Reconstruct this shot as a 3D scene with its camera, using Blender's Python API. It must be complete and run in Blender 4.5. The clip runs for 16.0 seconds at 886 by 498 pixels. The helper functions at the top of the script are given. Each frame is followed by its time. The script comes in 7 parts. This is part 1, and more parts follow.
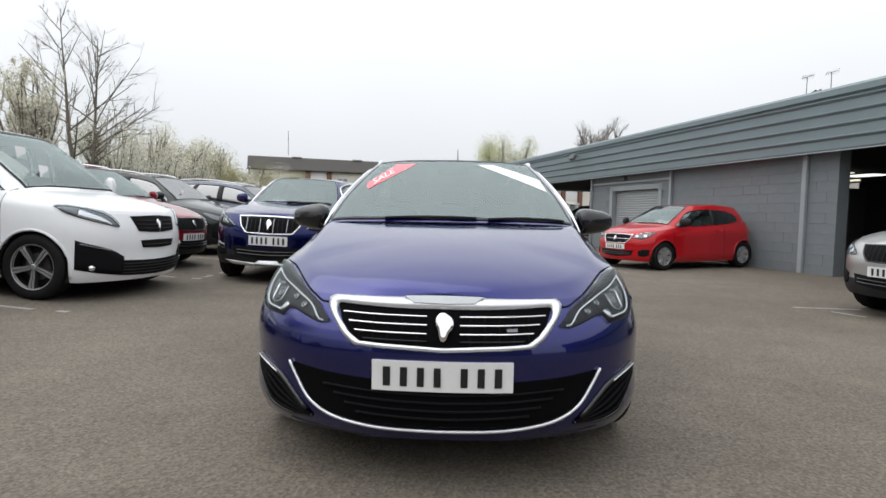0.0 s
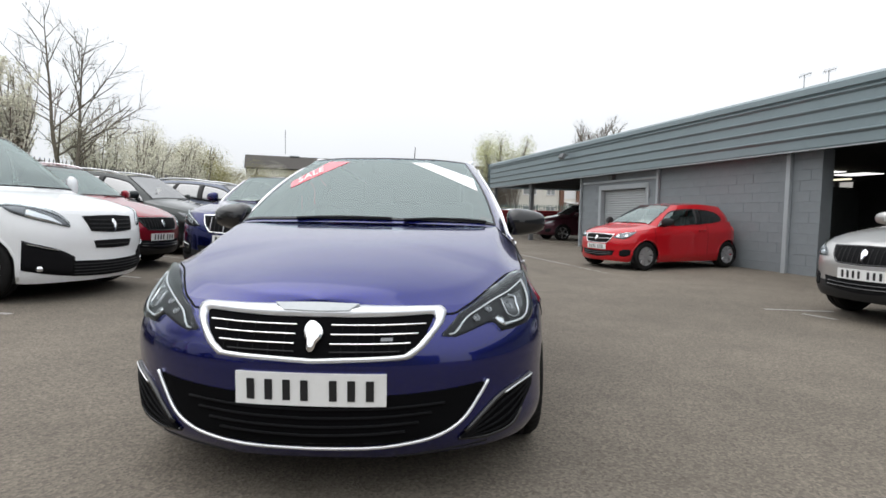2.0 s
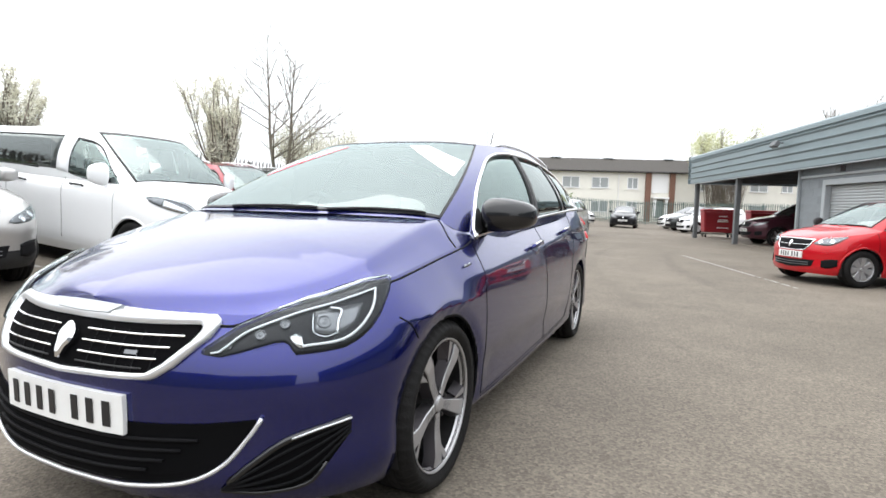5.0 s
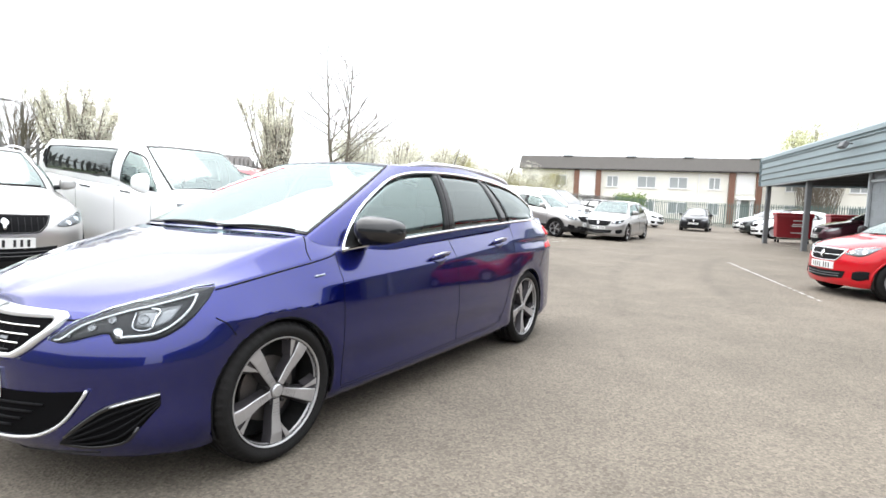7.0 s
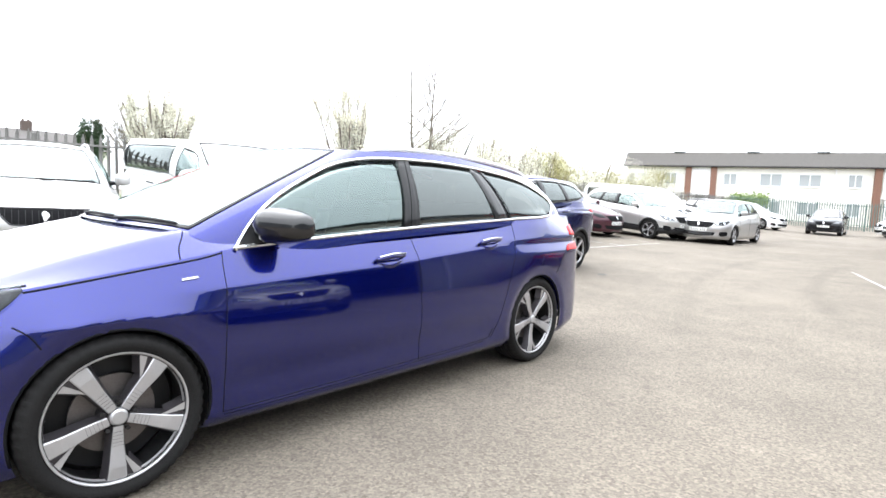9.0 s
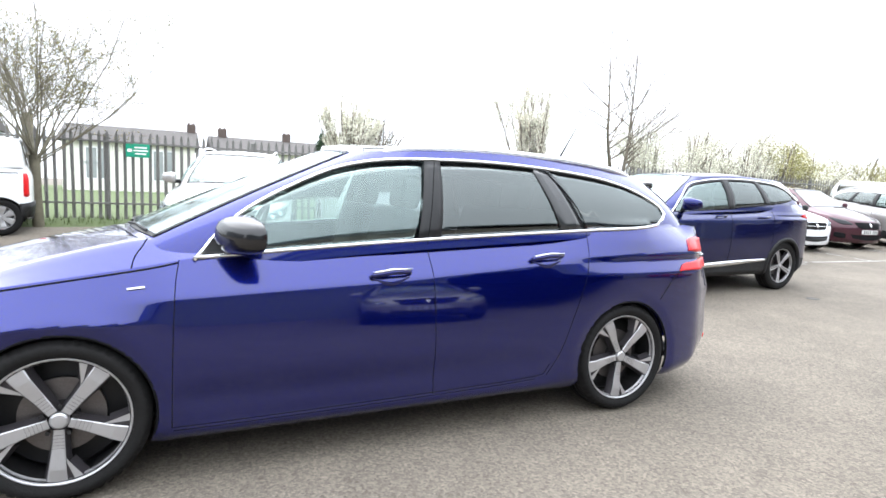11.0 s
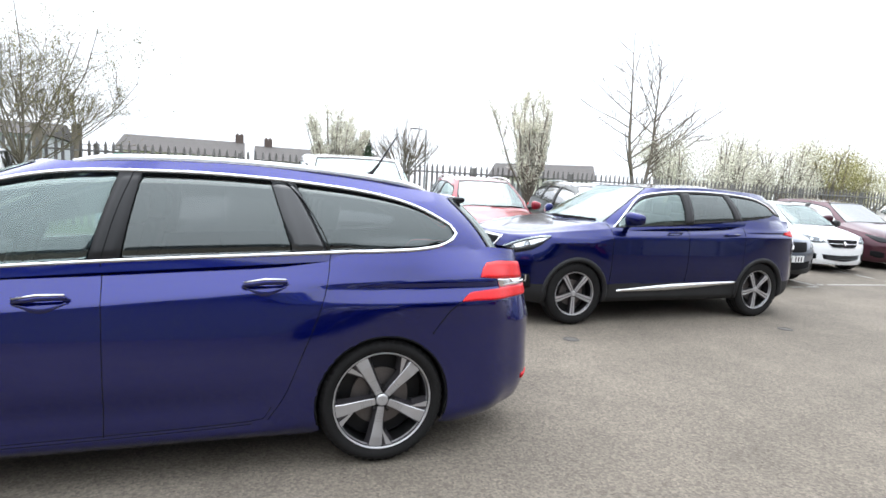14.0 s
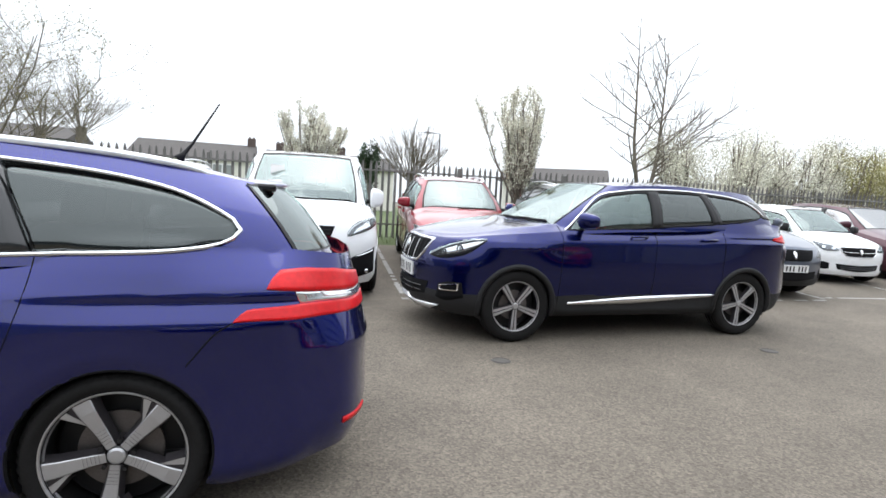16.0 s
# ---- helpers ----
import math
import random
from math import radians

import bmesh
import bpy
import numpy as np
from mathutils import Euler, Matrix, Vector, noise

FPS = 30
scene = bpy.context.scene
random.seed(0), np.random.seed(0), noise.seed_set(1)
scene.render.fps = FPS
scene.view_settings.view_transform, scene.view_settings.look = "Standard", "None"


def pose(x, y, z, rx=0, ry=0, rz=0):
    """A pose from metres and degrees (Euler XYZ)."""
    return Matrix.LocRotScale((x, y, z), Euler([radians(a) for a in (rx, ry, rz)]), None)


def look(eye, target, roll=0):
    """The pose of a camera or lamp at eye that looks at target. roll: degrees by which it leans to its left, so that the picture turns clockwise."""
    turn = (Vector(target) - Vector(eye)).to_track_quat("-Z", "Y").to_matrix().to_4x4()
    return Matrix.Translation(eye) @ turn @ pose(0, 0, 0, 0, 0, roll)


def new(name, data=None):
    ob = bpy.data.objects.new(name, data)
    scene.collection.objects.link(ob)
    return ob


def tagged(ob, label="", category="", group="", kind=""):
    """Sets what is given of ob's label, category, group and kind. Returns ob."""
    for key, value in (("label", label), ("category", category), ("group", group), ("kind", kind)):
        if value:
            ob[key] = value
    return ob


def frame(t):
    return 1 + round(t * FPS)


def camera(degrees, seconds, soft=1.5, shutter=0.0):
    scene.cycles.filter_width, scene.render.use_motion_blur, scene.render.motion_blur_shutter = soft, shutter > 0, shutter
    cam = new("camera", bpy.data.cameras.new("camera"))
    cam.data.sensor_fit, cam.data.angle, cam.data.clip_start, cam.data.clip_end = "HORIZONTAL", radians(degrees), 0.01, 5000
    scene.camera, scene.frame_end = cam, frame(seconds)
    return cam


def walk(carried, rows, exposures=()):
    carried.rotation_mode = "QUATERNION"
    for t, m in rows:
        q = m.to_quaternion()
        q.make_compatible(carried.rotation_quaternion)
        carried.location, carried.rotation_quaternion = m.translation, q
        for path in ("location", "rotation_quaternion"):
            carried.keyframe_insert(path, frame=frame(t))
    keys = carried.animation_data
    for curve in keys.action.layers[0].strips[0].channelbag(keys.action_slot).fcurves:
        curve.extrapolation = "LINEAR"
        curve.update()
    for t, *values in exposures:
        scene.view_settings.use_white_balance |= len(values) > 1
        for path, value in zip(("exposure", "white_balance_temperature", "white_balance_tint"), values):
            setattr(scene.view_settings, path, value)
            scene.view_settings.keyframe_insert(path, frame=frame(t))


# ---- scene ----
cam = camera(78.4, 16.0, soft=1.6)
PATH = [
    (0, (0.052, -1.946, 1.047), (-0.007, 0.05, 0.922), 1.1),
    (0.5, (0.209, -1.924, 1.009), (0.15, 0.071, 0.884), 1.0),
    (1, (0.282, -1.904, 1.041), (0.222, 0.092, 0.915), 1.0),
    (1.5, (0.375, -1.884, 1.075), (0.311, 0.111, 0.943), 1.2),
    (2, (0.507, -1.79, 1.06), (0.442, 0.204, 0.932), 1.1),
    (2.5, (0.641, -1.685, 1.086), (0.573, 0.31, 0.953), 1.2),
    (3, (0.858, -1.584, 1.095), (0.785, 0.41, 0.96), 1.2),
    (3.5, (1.068, -1.45, 1.045), (0.992, 0.544, 0.914), 0.8),
    (4, (1.253, -1.237, 1.005), (1.175, 0.757, 0.875), 0.9),
    (4.5, (1.427, -1.065, 1.003), (0.983, 0.881, 0.868), 1.1),
    (4.7, (1.508, -1.014, 1.017), (0.827, 0.861, 0.87), 1.5),
    (6.8, (2.621, -0.794, 1.173), (1.603, 0.92, 1.012), 2.0),
    (7, (2.721, -0.777, 1.176), (1.669, 0.916, 1.014), 2.0),
    (7.5, (2.907, -0.587, 1.186), (1.855, 1.106, 1.026), 2.0),
    (8, (3.047, -0.323, 1.192), (1.934, 1.33, 1.028), 2.0),
    (8.5, (3.02, -0.027, 1.154), (1.774, 1.528, 0.987), 2.2),
    (9, (3.037, 0.235, 1.162), (1.683, 1.696, 0.985), 2.2),
    (9.5, (3.113, 0.515, 1.174), (1.583, 1.79, 0.988), 2.2),
    (9.7, (3.103, 0.635, 1.151), (1.547, 1.877, 0.961), 2.2),
    (11.8, (3.406, 1.768, 1.269), (1.524, 2.412, 1.064), 2.6),
    (12, (3.459, 1.884, 1.266), (1.576, 2.526, 1.064), 2.7),
    (12.5, (3.551, 2.172, 1.274), (1.666, 2.812, 1.079), 2.8),
    (13, (3.471, 2.415, 1.271), (1.593, 3.075, 1.083), 2.9),
    (13.5, (3.469, 2.664, 1.324), (1.589, 3.32, 1.137), 2.8),
    (14, (3.439, 3.021, 1.332), (1.548, 3.647, 1.149), 2.7),
    (14.5, (3.34, 3.291, 1.317), (1.453, 3.932, 1.142), 2.9),
    (15, (3.18, 3.546, 1.32), (1.297, 4.196, 1.148), 2.9),
    (15.5, (3.088, 3.85, 1.292), (1.194, 4.47, 1.131), 3.1),
    (16, (3.008, 4.187, 1.3), (1.089, 4.728, 1.134), 3.0),
]
EXPOSURES = [(0, -0.33, 6500, 10), (2, -0.18, 6500, 10), (3.5, 0.17, 6500, 10), (4.7, 0.44, 6500, 10), (7, 0.9, 6480, 10), (8, 1.02, 6430, 10), (9, 1.34, 6300, 10), (12, 1.12, 6180, 10), (12.5, 1.17, 6180, 10), (13.5, 0.88, 6200, 10), (14.5, 0.58, 6220, 10), (16, 0.29, 6280, 10)]
walk(cam, [(t, look(eye, target, roll)) for t, eye, target, roll in PATH], EXPOSURES)

# ---- world and light: bright overcast sky, one weak wide sun ----
world = bpy.data.worlds.new("world")
scene.world = world
world.use_nodes = True
wn, wl = world.node_tree.nodes, world.node_tree.links
wn.clear()
sky = wn.new("ShaderNodeTexSky")
sky.sky_type, sky.sun_disc = "NISHITA", False
sky.sun_elevation, sky.sun_rotation, sky.dust_density, sky.air_density = radians(63), radians(289), 4.0, 1.0
sky_grey = wn.new("ShaderNodeHueSaturation")
sky_grey.inputs["Saturation"].default_value, sky_grey.inputs["Value"].default_value = 0.10, 1.0
wl.new(sky.outputs[0], sky_grey.inputs["Color"])
cloud = wn.new("ShaderNodeTexNoise")
cloud.inputs["Scale"].default_value, cloud.inputs["Detail"].default_value = 1.6, 3.0
cloud_ramp = wn.new("ShaderNodeValToRGB")
cloud_ramp.color_ramp.elements[0].color = (8.4, 8.8, 9.25, 1)
cloud_ramp.color_ramp.elements[1].color = (10.1, 10.4, 10.75, 1)
wl.new(cloud.outputs["Fac"], cloud_ramp.inputs[0])
sky_mix = wn.new("ShaderNodeMix")
sky_mix.data_type = "RGBA"
sky_mix.inputs["Factor"].default_value = 0.85
wl.new(sky_grey.outputs[0], sky_mix.inputs["A"])
wl.new(cloud_ramp.outputs[0], sky_mix.inputs["B"])
sky_bg = wn.new("ShaderNodeBackground")
sky_bg.inputs["Strength"].default_value = 0.1
# an overcast sky is brightest overhead
sky_way = wn.new("ShaderNodeTexCoord")
sky_split = wn.new("ShaderNodeSeparateXYZ")
wl.new(sky_way.outputs["Generated"], sky_split.inputs[0])
sky_rise = wn.new("ShaderNodeMapRange")
sky_rise.inputs["To Min"].default_value, sky_rise.inputs["To Max"].default_value = 1.1, 2.4
wl.new(sky_split.outputs["Z"], sky_rise.inputs["Value"])
sky_gain = wn.new("ShaderNodeVectorMath")
sky_gain.operation = "SCALE"
wl.new(sky_mix.outputs["Result"], sky_gain.inputs[0])
wl.new(sky_rise.outputs[0], sky_gain.inputs["Scale"])
wl.new(sky_gain.outputs[0], sky_bg.inputs["Color"])
wout = wn.new("ShaderNodeOutputWorld")
wl.new(sky_bg.outputs[0], wout.inputs[0])
sun_data = bpy.data.lights.new("sun", "SUN")
sun_data.energy, sun_data.angle, sun_data.color = 1.2, radians(80), (1.0, 0.97, 0.93)
sun = new("sun", sun_data)
sun.matrix_world = look((0, 0, 0), (0.42, 0.14, -0.88))


# ---- materials ----
def material(name, base, rough=0.5, metal=0.0, coat=0.0, spec=0.5, vary=0.0, scale=8.0, bump=0.0, bump_scale=40.0, emit=0.0, tint=None, island=0.0):
    m = bpy.data.materials.new(name)
    m.use_nodes = True
    nodes, links = m.node_tree.nodes, m.node_tree.links
    b = nodes["Principled BSDF"]
    b.inputs["Base Color"].default_value = (*base, 1)
    b.inputs["Roughness"].default_value, b.inputs["Metallic"].default_value = rough, metal
    b.inputs["Coat Weight"].default_value, b.inputs["Specular IOR Level"].default_value = coat, spec
    b.inputs["Coat Roughness"].default_value, b.inputs["Coat IOR"].default_value = 0.03, 1.6
    if vary or island:
        place = nodes.new("ShaderNodeTexCoord")
        n1 = nodes.new("ShaderNodeTexNoise")
        n1.inputs["Scale"].default_value, n1.inputs["Detail"].default_value = scale, 6.0
        n2 = nodes.new("ShaderNodeTexNoise")
        n2.inputs["Scale"].default_value, n2.inputs["Detail"].default_value = scale * 9, 3.0
        links.new(place.outputs["Object"], n1.inputs["Vector"])
        links.new(place.outputs["Object"], n2.inputs["Vector"])
        add = nodes.new("ShaderNodeMath")
        add.operation = "ADD"
        links.new(n1.outputs["Fac"], add.inputs[0])
        links.new(n2.outputs["Fac"], add.inputs[1])
        half = nodes.new("ShaderNodeMapRange")
        half.inputs["From Min"].default_value, half.inputs["From Max"].default_value = 0.6, 1.4
        links.new(add.outputs[0], half.inputs["Value"])
        mix = nodes.new("ShaderNodeMix")
        mix.data_type = "RGBA"
        dark = tuple(c * (1 - vary) for c in base) if tint is None else tint
        light = tuple(min(1, c * (1 + vary * 0.6)) for c in base)
        mix.inputs["A"].default_value, mix.inputs["B"].default_value = (*dark, 1), (*light, 1)
        links.new(half.outputs[0], mix.inputs["Factor"])
        last = mix.outputs["Result"]
        if island:
            info = nodes.new("ShaderNodeObjectInfo")
            geo = nodes.new("ShaderNodeNewGeometry")
            both = nodes.new("ShaderNodeMath")
            both.operation = "ADD"
            links.new(info.outputs["Random"], both.inputs[0])
            links.new(geo.outputs["Random Per Island"], both.inputs[1])
            span = nodes.new("ShaderNodeMapRange")
            span.inputs["From Max"].default_value = 2.0
            span.inputs["To Min"].default_value, span.inputs["To Max"].default_value = 1 - island, 1 + island
            links.new(both.outputs[0], span.inputs["Value"])
            hsv = nodes.new("ShaderNodeHueSaturation")
            links.new(span.outputs[0], hsv.inputs["Value"])
            links.new(last, hsv.inputs["Color"])
            last = hsv.outputs[0]
        links.new(last, b.inputs["Base Color"])
    if bump:
        place = nodes.new("ShaderNodeTexCoord")
        n3 = nodes.new("ShaderNodeTexNoise")
        n3.inputs["Scale"].default_value, n3.inputs["Detail"].default_value = bump_scale, 4.0
        links.new(place.outputs["Object"], n3.inputs["Vector"])
        bp = nodes.new("ShaderNodeBump")
        bp.inputs["Strength"].default_value, bp.inputs["Distance"].default_value = bump, 0.01
        links.new(n3.outputs["Fac"], bp.inputs["Height"])
        links.new(bp.outputs[0], b.inputs["Normal"])
    if emit:
        b.inputs["Emission Color"].default_value = (*base, 1)
        b.inputs["Emission Strength"].default_value = emit
    return m


def paint(name, base, metal=0.35, rough=0.32):
    m = material(name, base, rough, metal, 1.0, 0.15)
    m.node_tree.nodes["Principled BSDF"].inputs["Coat IOR"].default_value = 1.43
    nodes, links = m.node_tree.nodes, m.node_tree.links
    b = nodes["Principled BSDF"]
    place = nodes.new("ShaderNodeTexCoord")
    dust = nodes.new("ShaderNodeTexNoise")
    dust.inputs["Scale"].default_value, dust.inputs["Detail"].default_value = 3.0, 8.0
    links.new(place.outputs["Object"], dust.inputs["Vector"])
    span = nodes.new("ShaderNodeMapRange")
    span.inputs["To Min"].default_value, span.inputs["To Max"].default_value = 0.015, 0.07
    links.new(dust.outputs["Fac"], span.inputs["Value"])
    links.new(span.outputs[0], b.inputs["Coat Roughness"])
    flake = nodes.new("ShaderNodeTexVoronoi")
    flake.inputs["Scale"].default_value = 900.0
    links.new(place.outputs["Object"], flake.inputs["Vector"])
    mix = nodes.new("ShaderNodeMix")
    mix.data_type = "RGBA"
    mix.inputs["A"].default_value = (*[c * 0.85 for c in base], 1)
    mix.inputs["B"].default_value = (*[min(1, c * 1.2) for c in base], 1)
    links.new(flake.outputs["Distance"], mix.inputs["Factor"])
    links.new(mix.outputs["Result"], b.inputs["Base Color"])
    return m


def glazing(name, tint, ior=1.5, gloss=1.0, sheen=(0.92, 1.0, 0.985)):
    m = bpy.data.materials.new(name)
    m.use_nodes = True
    nodes, links = m.node_tree.nodes, m.node_tree.links
    nodes.clear()
    see = nodes.new("ShaderNodeBsdfTransparent")
    see.inputs[0].default_value = (*tint, 1)
    shine = nodes.new("ShaderNodeBsdfGlossy")
    shine.inputs["Roughness"].default_value = 0.01
    shine.inputs["Color"].default_value = (*[gloss * c for c in sheen], 1)
    fres = nodes.new("ShaderNodeFresnel")
    fres.inputs[0].default_value = ior
    mix = nodes.new("ShaderNodeMixShader")
    out = nodes.new("ShaderNodeOutputMaterial")
    links.new(fres.outputs[0], mix.inputs[0])
    links.new(see.outputs[0], mix.inputs[1])
    links.new(shine.outputs[0], mix.inputs[2])
    links.new(mix.outputs[0], out.inputs[0])
    return m


def asphalt_material():
    m = material("asphalt", (0.2, 0.19, 0.175), 0.88, 0, 0, 0.3)
    nodes, links = m.node_tree.nodes, m.node_tree.links
    b = nodes["Principled BSDF"]
    place = nodes.new("ShaderNodeTexCoord")

    def noise_node(scale, detail, rough=0.6):
        n = nodes.new("ShaderNodeTexNoise")
        n.inputs["Scale"].default_value, n.inputs["Detail"].default_value = scale, detail
        n.inputs["Roughness"].default_value = rough
        links.new(place.outputs["Object"], n.inputs["Vector"])
        return n

    def ramp(src, lo, hi, a, c):
        r = nodes.new("ShaderNodeMapRange")
        for key, v in (("From Min", lo), ("From Max", hi), ("To Min", a), ("To Max", c)):
            r.inputs[key].default_value = v
        links.new(src, r.inputs["Value"])
        return r.outputs[0]

    def times(a, c):
        n = nodes.new("ShaderNodeMath")
        n.operation = "MULTIPLY"
        links.new(a, n.inputs[0])
        links.new(c, n.inputs[1])
        return n.outputs[0]
    stones = nodes.new("ShaderNodeTexVoronoi")
    stones.inputs["Scale"].default_value = 80.0
    links.new(place.outputs["Object"], stones.inputs["Vector"])
    patches = ramp(noise_node(0.33, 6).outputs["Fac"], 0.3, 0.7, 0.8, 1.15)
    stains = ramp(noise_node(1.7, 7, 0.7).outputs["Fac"], 0.3, 0.75, 0.82, 1.12)
    grit = ramp(noise_node(60.0, 4, 0.8).outputs["Fac"], 0.3, 0.7, 0.68, 1.34)
    chips = ramp(stones.outputs["Color"], 0.0, 1.0, 0.66, 1.40)
    value = times(times(patches, stains), times(grit, chips))
    # two faint rubber marks left by a turning car: arcs about one centre, a track width apart
    gap = nodes.new("ShaderNodeVectorMath")
    gap.operation = "DISTANCE"
    links.new(place.outputs["Object"], gap.inputs[0])
    gap.inputs[1].default_value = (20.0, 13.2, 0.0)
    parts_of = nodes.new("ShaderNodeSeparateXYZ")
    links.new(place.outputs["Object"], parts_of.inputs[0])
    along = times(ramp(parts_of.outputs["Y"], 5.0, 8.0, 0.0, 1.0), ramp(parts_of.outputs["Y"], 14.0, 18.0, 1.0, 0.0))
    worn = times(along, ramp(noise_node(2.2, 5, 0.7).outputs["Fac"], 0.35, 0.6, 0.1, 1.0))
    for radius in (20.2, 18.63):
        off = nodes.new("ShaderNodeMath")
        off.operation = "SUBTRACT"
        links.new(gap.outputs["Value"], off.inputs[0])
        off.inputs[1].default_value = radius
        size = nodes.new("ShaderNodeMath")
        size.operation = "ABSOLUTE"
        links.new(off.outputs[0], size.inputs[0])
        mark = times(ramp(size.outputs[0], 0.05, 0.16, 1.0, 0.0), worn)
        value = times(value, ramp(mark, 0.0, 1.0, 1.0, 0.84))
    base = nodes.new("ShaderNodeMix")
    base.data_type = "RGBA"
    base.inputs["A"].default_value, base.inputs["B"].default_value = (0, 0, 0, 1), (0.145, 0.125, 0.101, 1)
    base.clamp_factor = False
    links.new(value, base.inputs["Factor"])
    links.new(base.outputs["Result"], b.inputs["Base Color"])
    bp = nodes.new("ShaderNodeBump")
    bp.inputs["Strength"].default_value, bp.inputs["Distance"].default_value = 0.4, 0.006
    links.new(stones.outputs["Distance"], bp.inputs["Height"])
    links.new(bp.outputs[0], b.inputs["Normal"])
    return m


BLUE = paint("blue_pearl_paint", (0.0017, 0.0052, 0.118), 0.88, 0.27)
BLUE.node_tree.nodes["Principled BSDF"].inputs["Coat IOR"].default_value = 1.6
BLUE_SUV = paint("deep_blue_paint", (0.0014, 0.0050, 0.078), 0.88, 0.27)
WHITE = paint("white_paint", (0.80, 0.81, 0.82), 0.0, 0.4)
RED = paint("red_paint", (0.44, 0.006, 0.012), 0.1, 0.35)
RED_DARK = paint("ruby_paint", (0.22, 0.008, 0.018), 0.3, 0.3)
SILVER = paint("silver_paint", (0.46, 0.45, 0.44), 0.75, 0.35)
GREY = paint("grey_paint", (0.34, 0.335, 0.33), 0.7, 0.35)
DARK = paint("dark_green_grey_paint", (0.022, 0.027, 0.026), 0.5, 0.3)
SLATE = paint("slate_blue_paint", (0.10, 0.115, 0.15), 0.5, 0.3)
MAROON = paint("maroon_paint", (0.055, 0.015, 0.024), 0.4, 0.3)
BLACK_PAINT = paint("black_paint", (0.012, 0.012, 0.014), 0.3, 0.3)
TRIM = material("black_plastic", (0.014, 0.014, 0.015), 0.55, spec=0.3, bump=0.15, bump_scale=300)
GLOSS_BLACK = material("gloss_black", (0.006, 0.006, 0.007), 0.2, coat=0.4, spec=0.4)
SEAM = material("shadow_gap_rubber", (0.005, 0.005, 0.006), 0.8, spec=0.15)
PILLAR = material("black_pillar_trim", (0.012, 0.012, 0.013), 0.42, spec=0.3)
GLOSS_PILLAR = material("gloss_dark_pillar", (0.020, 0.021, 0.022), 0.10, spec=0.6)
# near-black for flat intake patches: the shade of the recess is in the colour
INTAKE = material("intake_black_with_shade", (0.004, 0.004, 0.0045), 0.9, spec=0.04)
BARREL = material("dark_wheel_barrel", (0.02, 0.019, 0.02), 0.5, 0.3)
CHROME = material("chrome", (0.82, 0.82, 0.83), 0.09, 1.0)
SATIN = material("satin_aluminium", (0.78, 0.79, 0.81), 0.3, 0.7)
RUBBER = material("tyre_rubber", (0.0115, 0.011, 0.011), 0.75, spec=0.18, vary=0.25, scale=9, bump=0.25, bump_scale=120)
ALLOY = material("machined_alloy", (0.47, 0.465, 0.475), 0.36, 0.7, vary=0.06, scale=20)
ALLOY_DARK = material("dark_alloy", (0.055, 0.05, 0.055), 0.4, 0.5)
DISC = material("brake_disc", (0.16, 0.145, 0.14), 0.45, 0.8, vary=0.2, scale=15)
GLASS = glazing("clear_glass", (0.62, 0.74, 0.71), 2.1, 1.0, (0.84, 1.0, 0.97))
GLASS_SCREEN = glazing("windscreen_glass", (0.60, 0.70, 0.68), 2.6, 1.0, (0.88, 1.0, 0.98))
GLASS_FAR = material("dark_reflective_glass", (0.02, 0.024, 0.026), 0.03, spec=1.0)
GLASS_FAR.node_tree.nodes["Principled BSDF"].inputs["IOR"].default_value = 2.2
GLASS_DARK = glazing("privacy_glass", (0.16, 0.168, 0.172), 1.85)
GLASS_TAIL = glazing("tailgate_glass", (0.12, 0.125, 0.12), 2.2)
LENS = glazing("lamp_lens", (0.90, 0.92, 0.93), 1.18)
LAMP_BLACK = material("lamp_housing", (0.014, 0.0145, 0.017), 0.3, 0.1, spec=0.3)
LAMP_SILVER = material("lamp_reflector", (0.75, 0.76, 0.78), 0.18, 0.9)
LAMP_GREY = material("grey_lamp_bezel", (0.20, 0.205, 0.215), 0.25, 0.6)
LAMP_WHITE = material("led_strip", (0.85, 0.87, 0.9), 0.2)
TAIL_RED = material("tail_lamp_red", (0.62, 0.006, 0.010), 0.3, coat=0.0, spec=0.35, vary=0.25, scale=40)
PLATE_WHITE = material("plate_white", (0.78, 0.78, 0.77), 0.35, vary=0.04, scale=30)
PLATE_INK = material("plate_ink", (0.012, 0.012, 0.014), 0.4)
CABIN = material("cabin_black", (0.02, 0.02, 0.022), 0.8)
SEAT = material("seat_cloth", (0.03, 0.031, 0.034), 0.9, vary=0.2, scale=12)
STICKER_RED = material("sticker_red", (0.66, 0.022, 0.055), 0.45, coat=1.0)
STICKER_WHITE = material("sticker_white", (0.85, 0.85, 0.85), 0.5)
PAPER = material("paper_white", (0.8, 0.8, 0.78), 0.7)
ASPHALT = asphalt_material()
LINE = material("worn_white_line", (0.33, 0.32, 0.30), 0.8, vary=0.35, scale=14, bump=0.3, bump_scale=120)
GRASS_M = material("verge_grass", (0.075, 0.105, 0.03), 0.9, vary=0.4, scale=6, bump=0.6, bump_scale=60)
BLOCK = material("painted_blockwork", (0.185, 0.204, 0.218), 0.75, vary=0.10, scale=5, bump=0.35, bump_scale=45, island=0.035)
MORTAR = material("painted_mortar", (0.172, 0.190, 0.203), 0.85, vary=0.1, scale=8)
CLAD = material("grey_green_cladding", (0.19, 0.240, 0.256), 0.42, 0.1, vary=0.07, scale=1.5)
GREY_TRIM = material("pale_grey_trim", (0.33, 0.355, 0.37), 0.5, vary=0.08, scale=4)
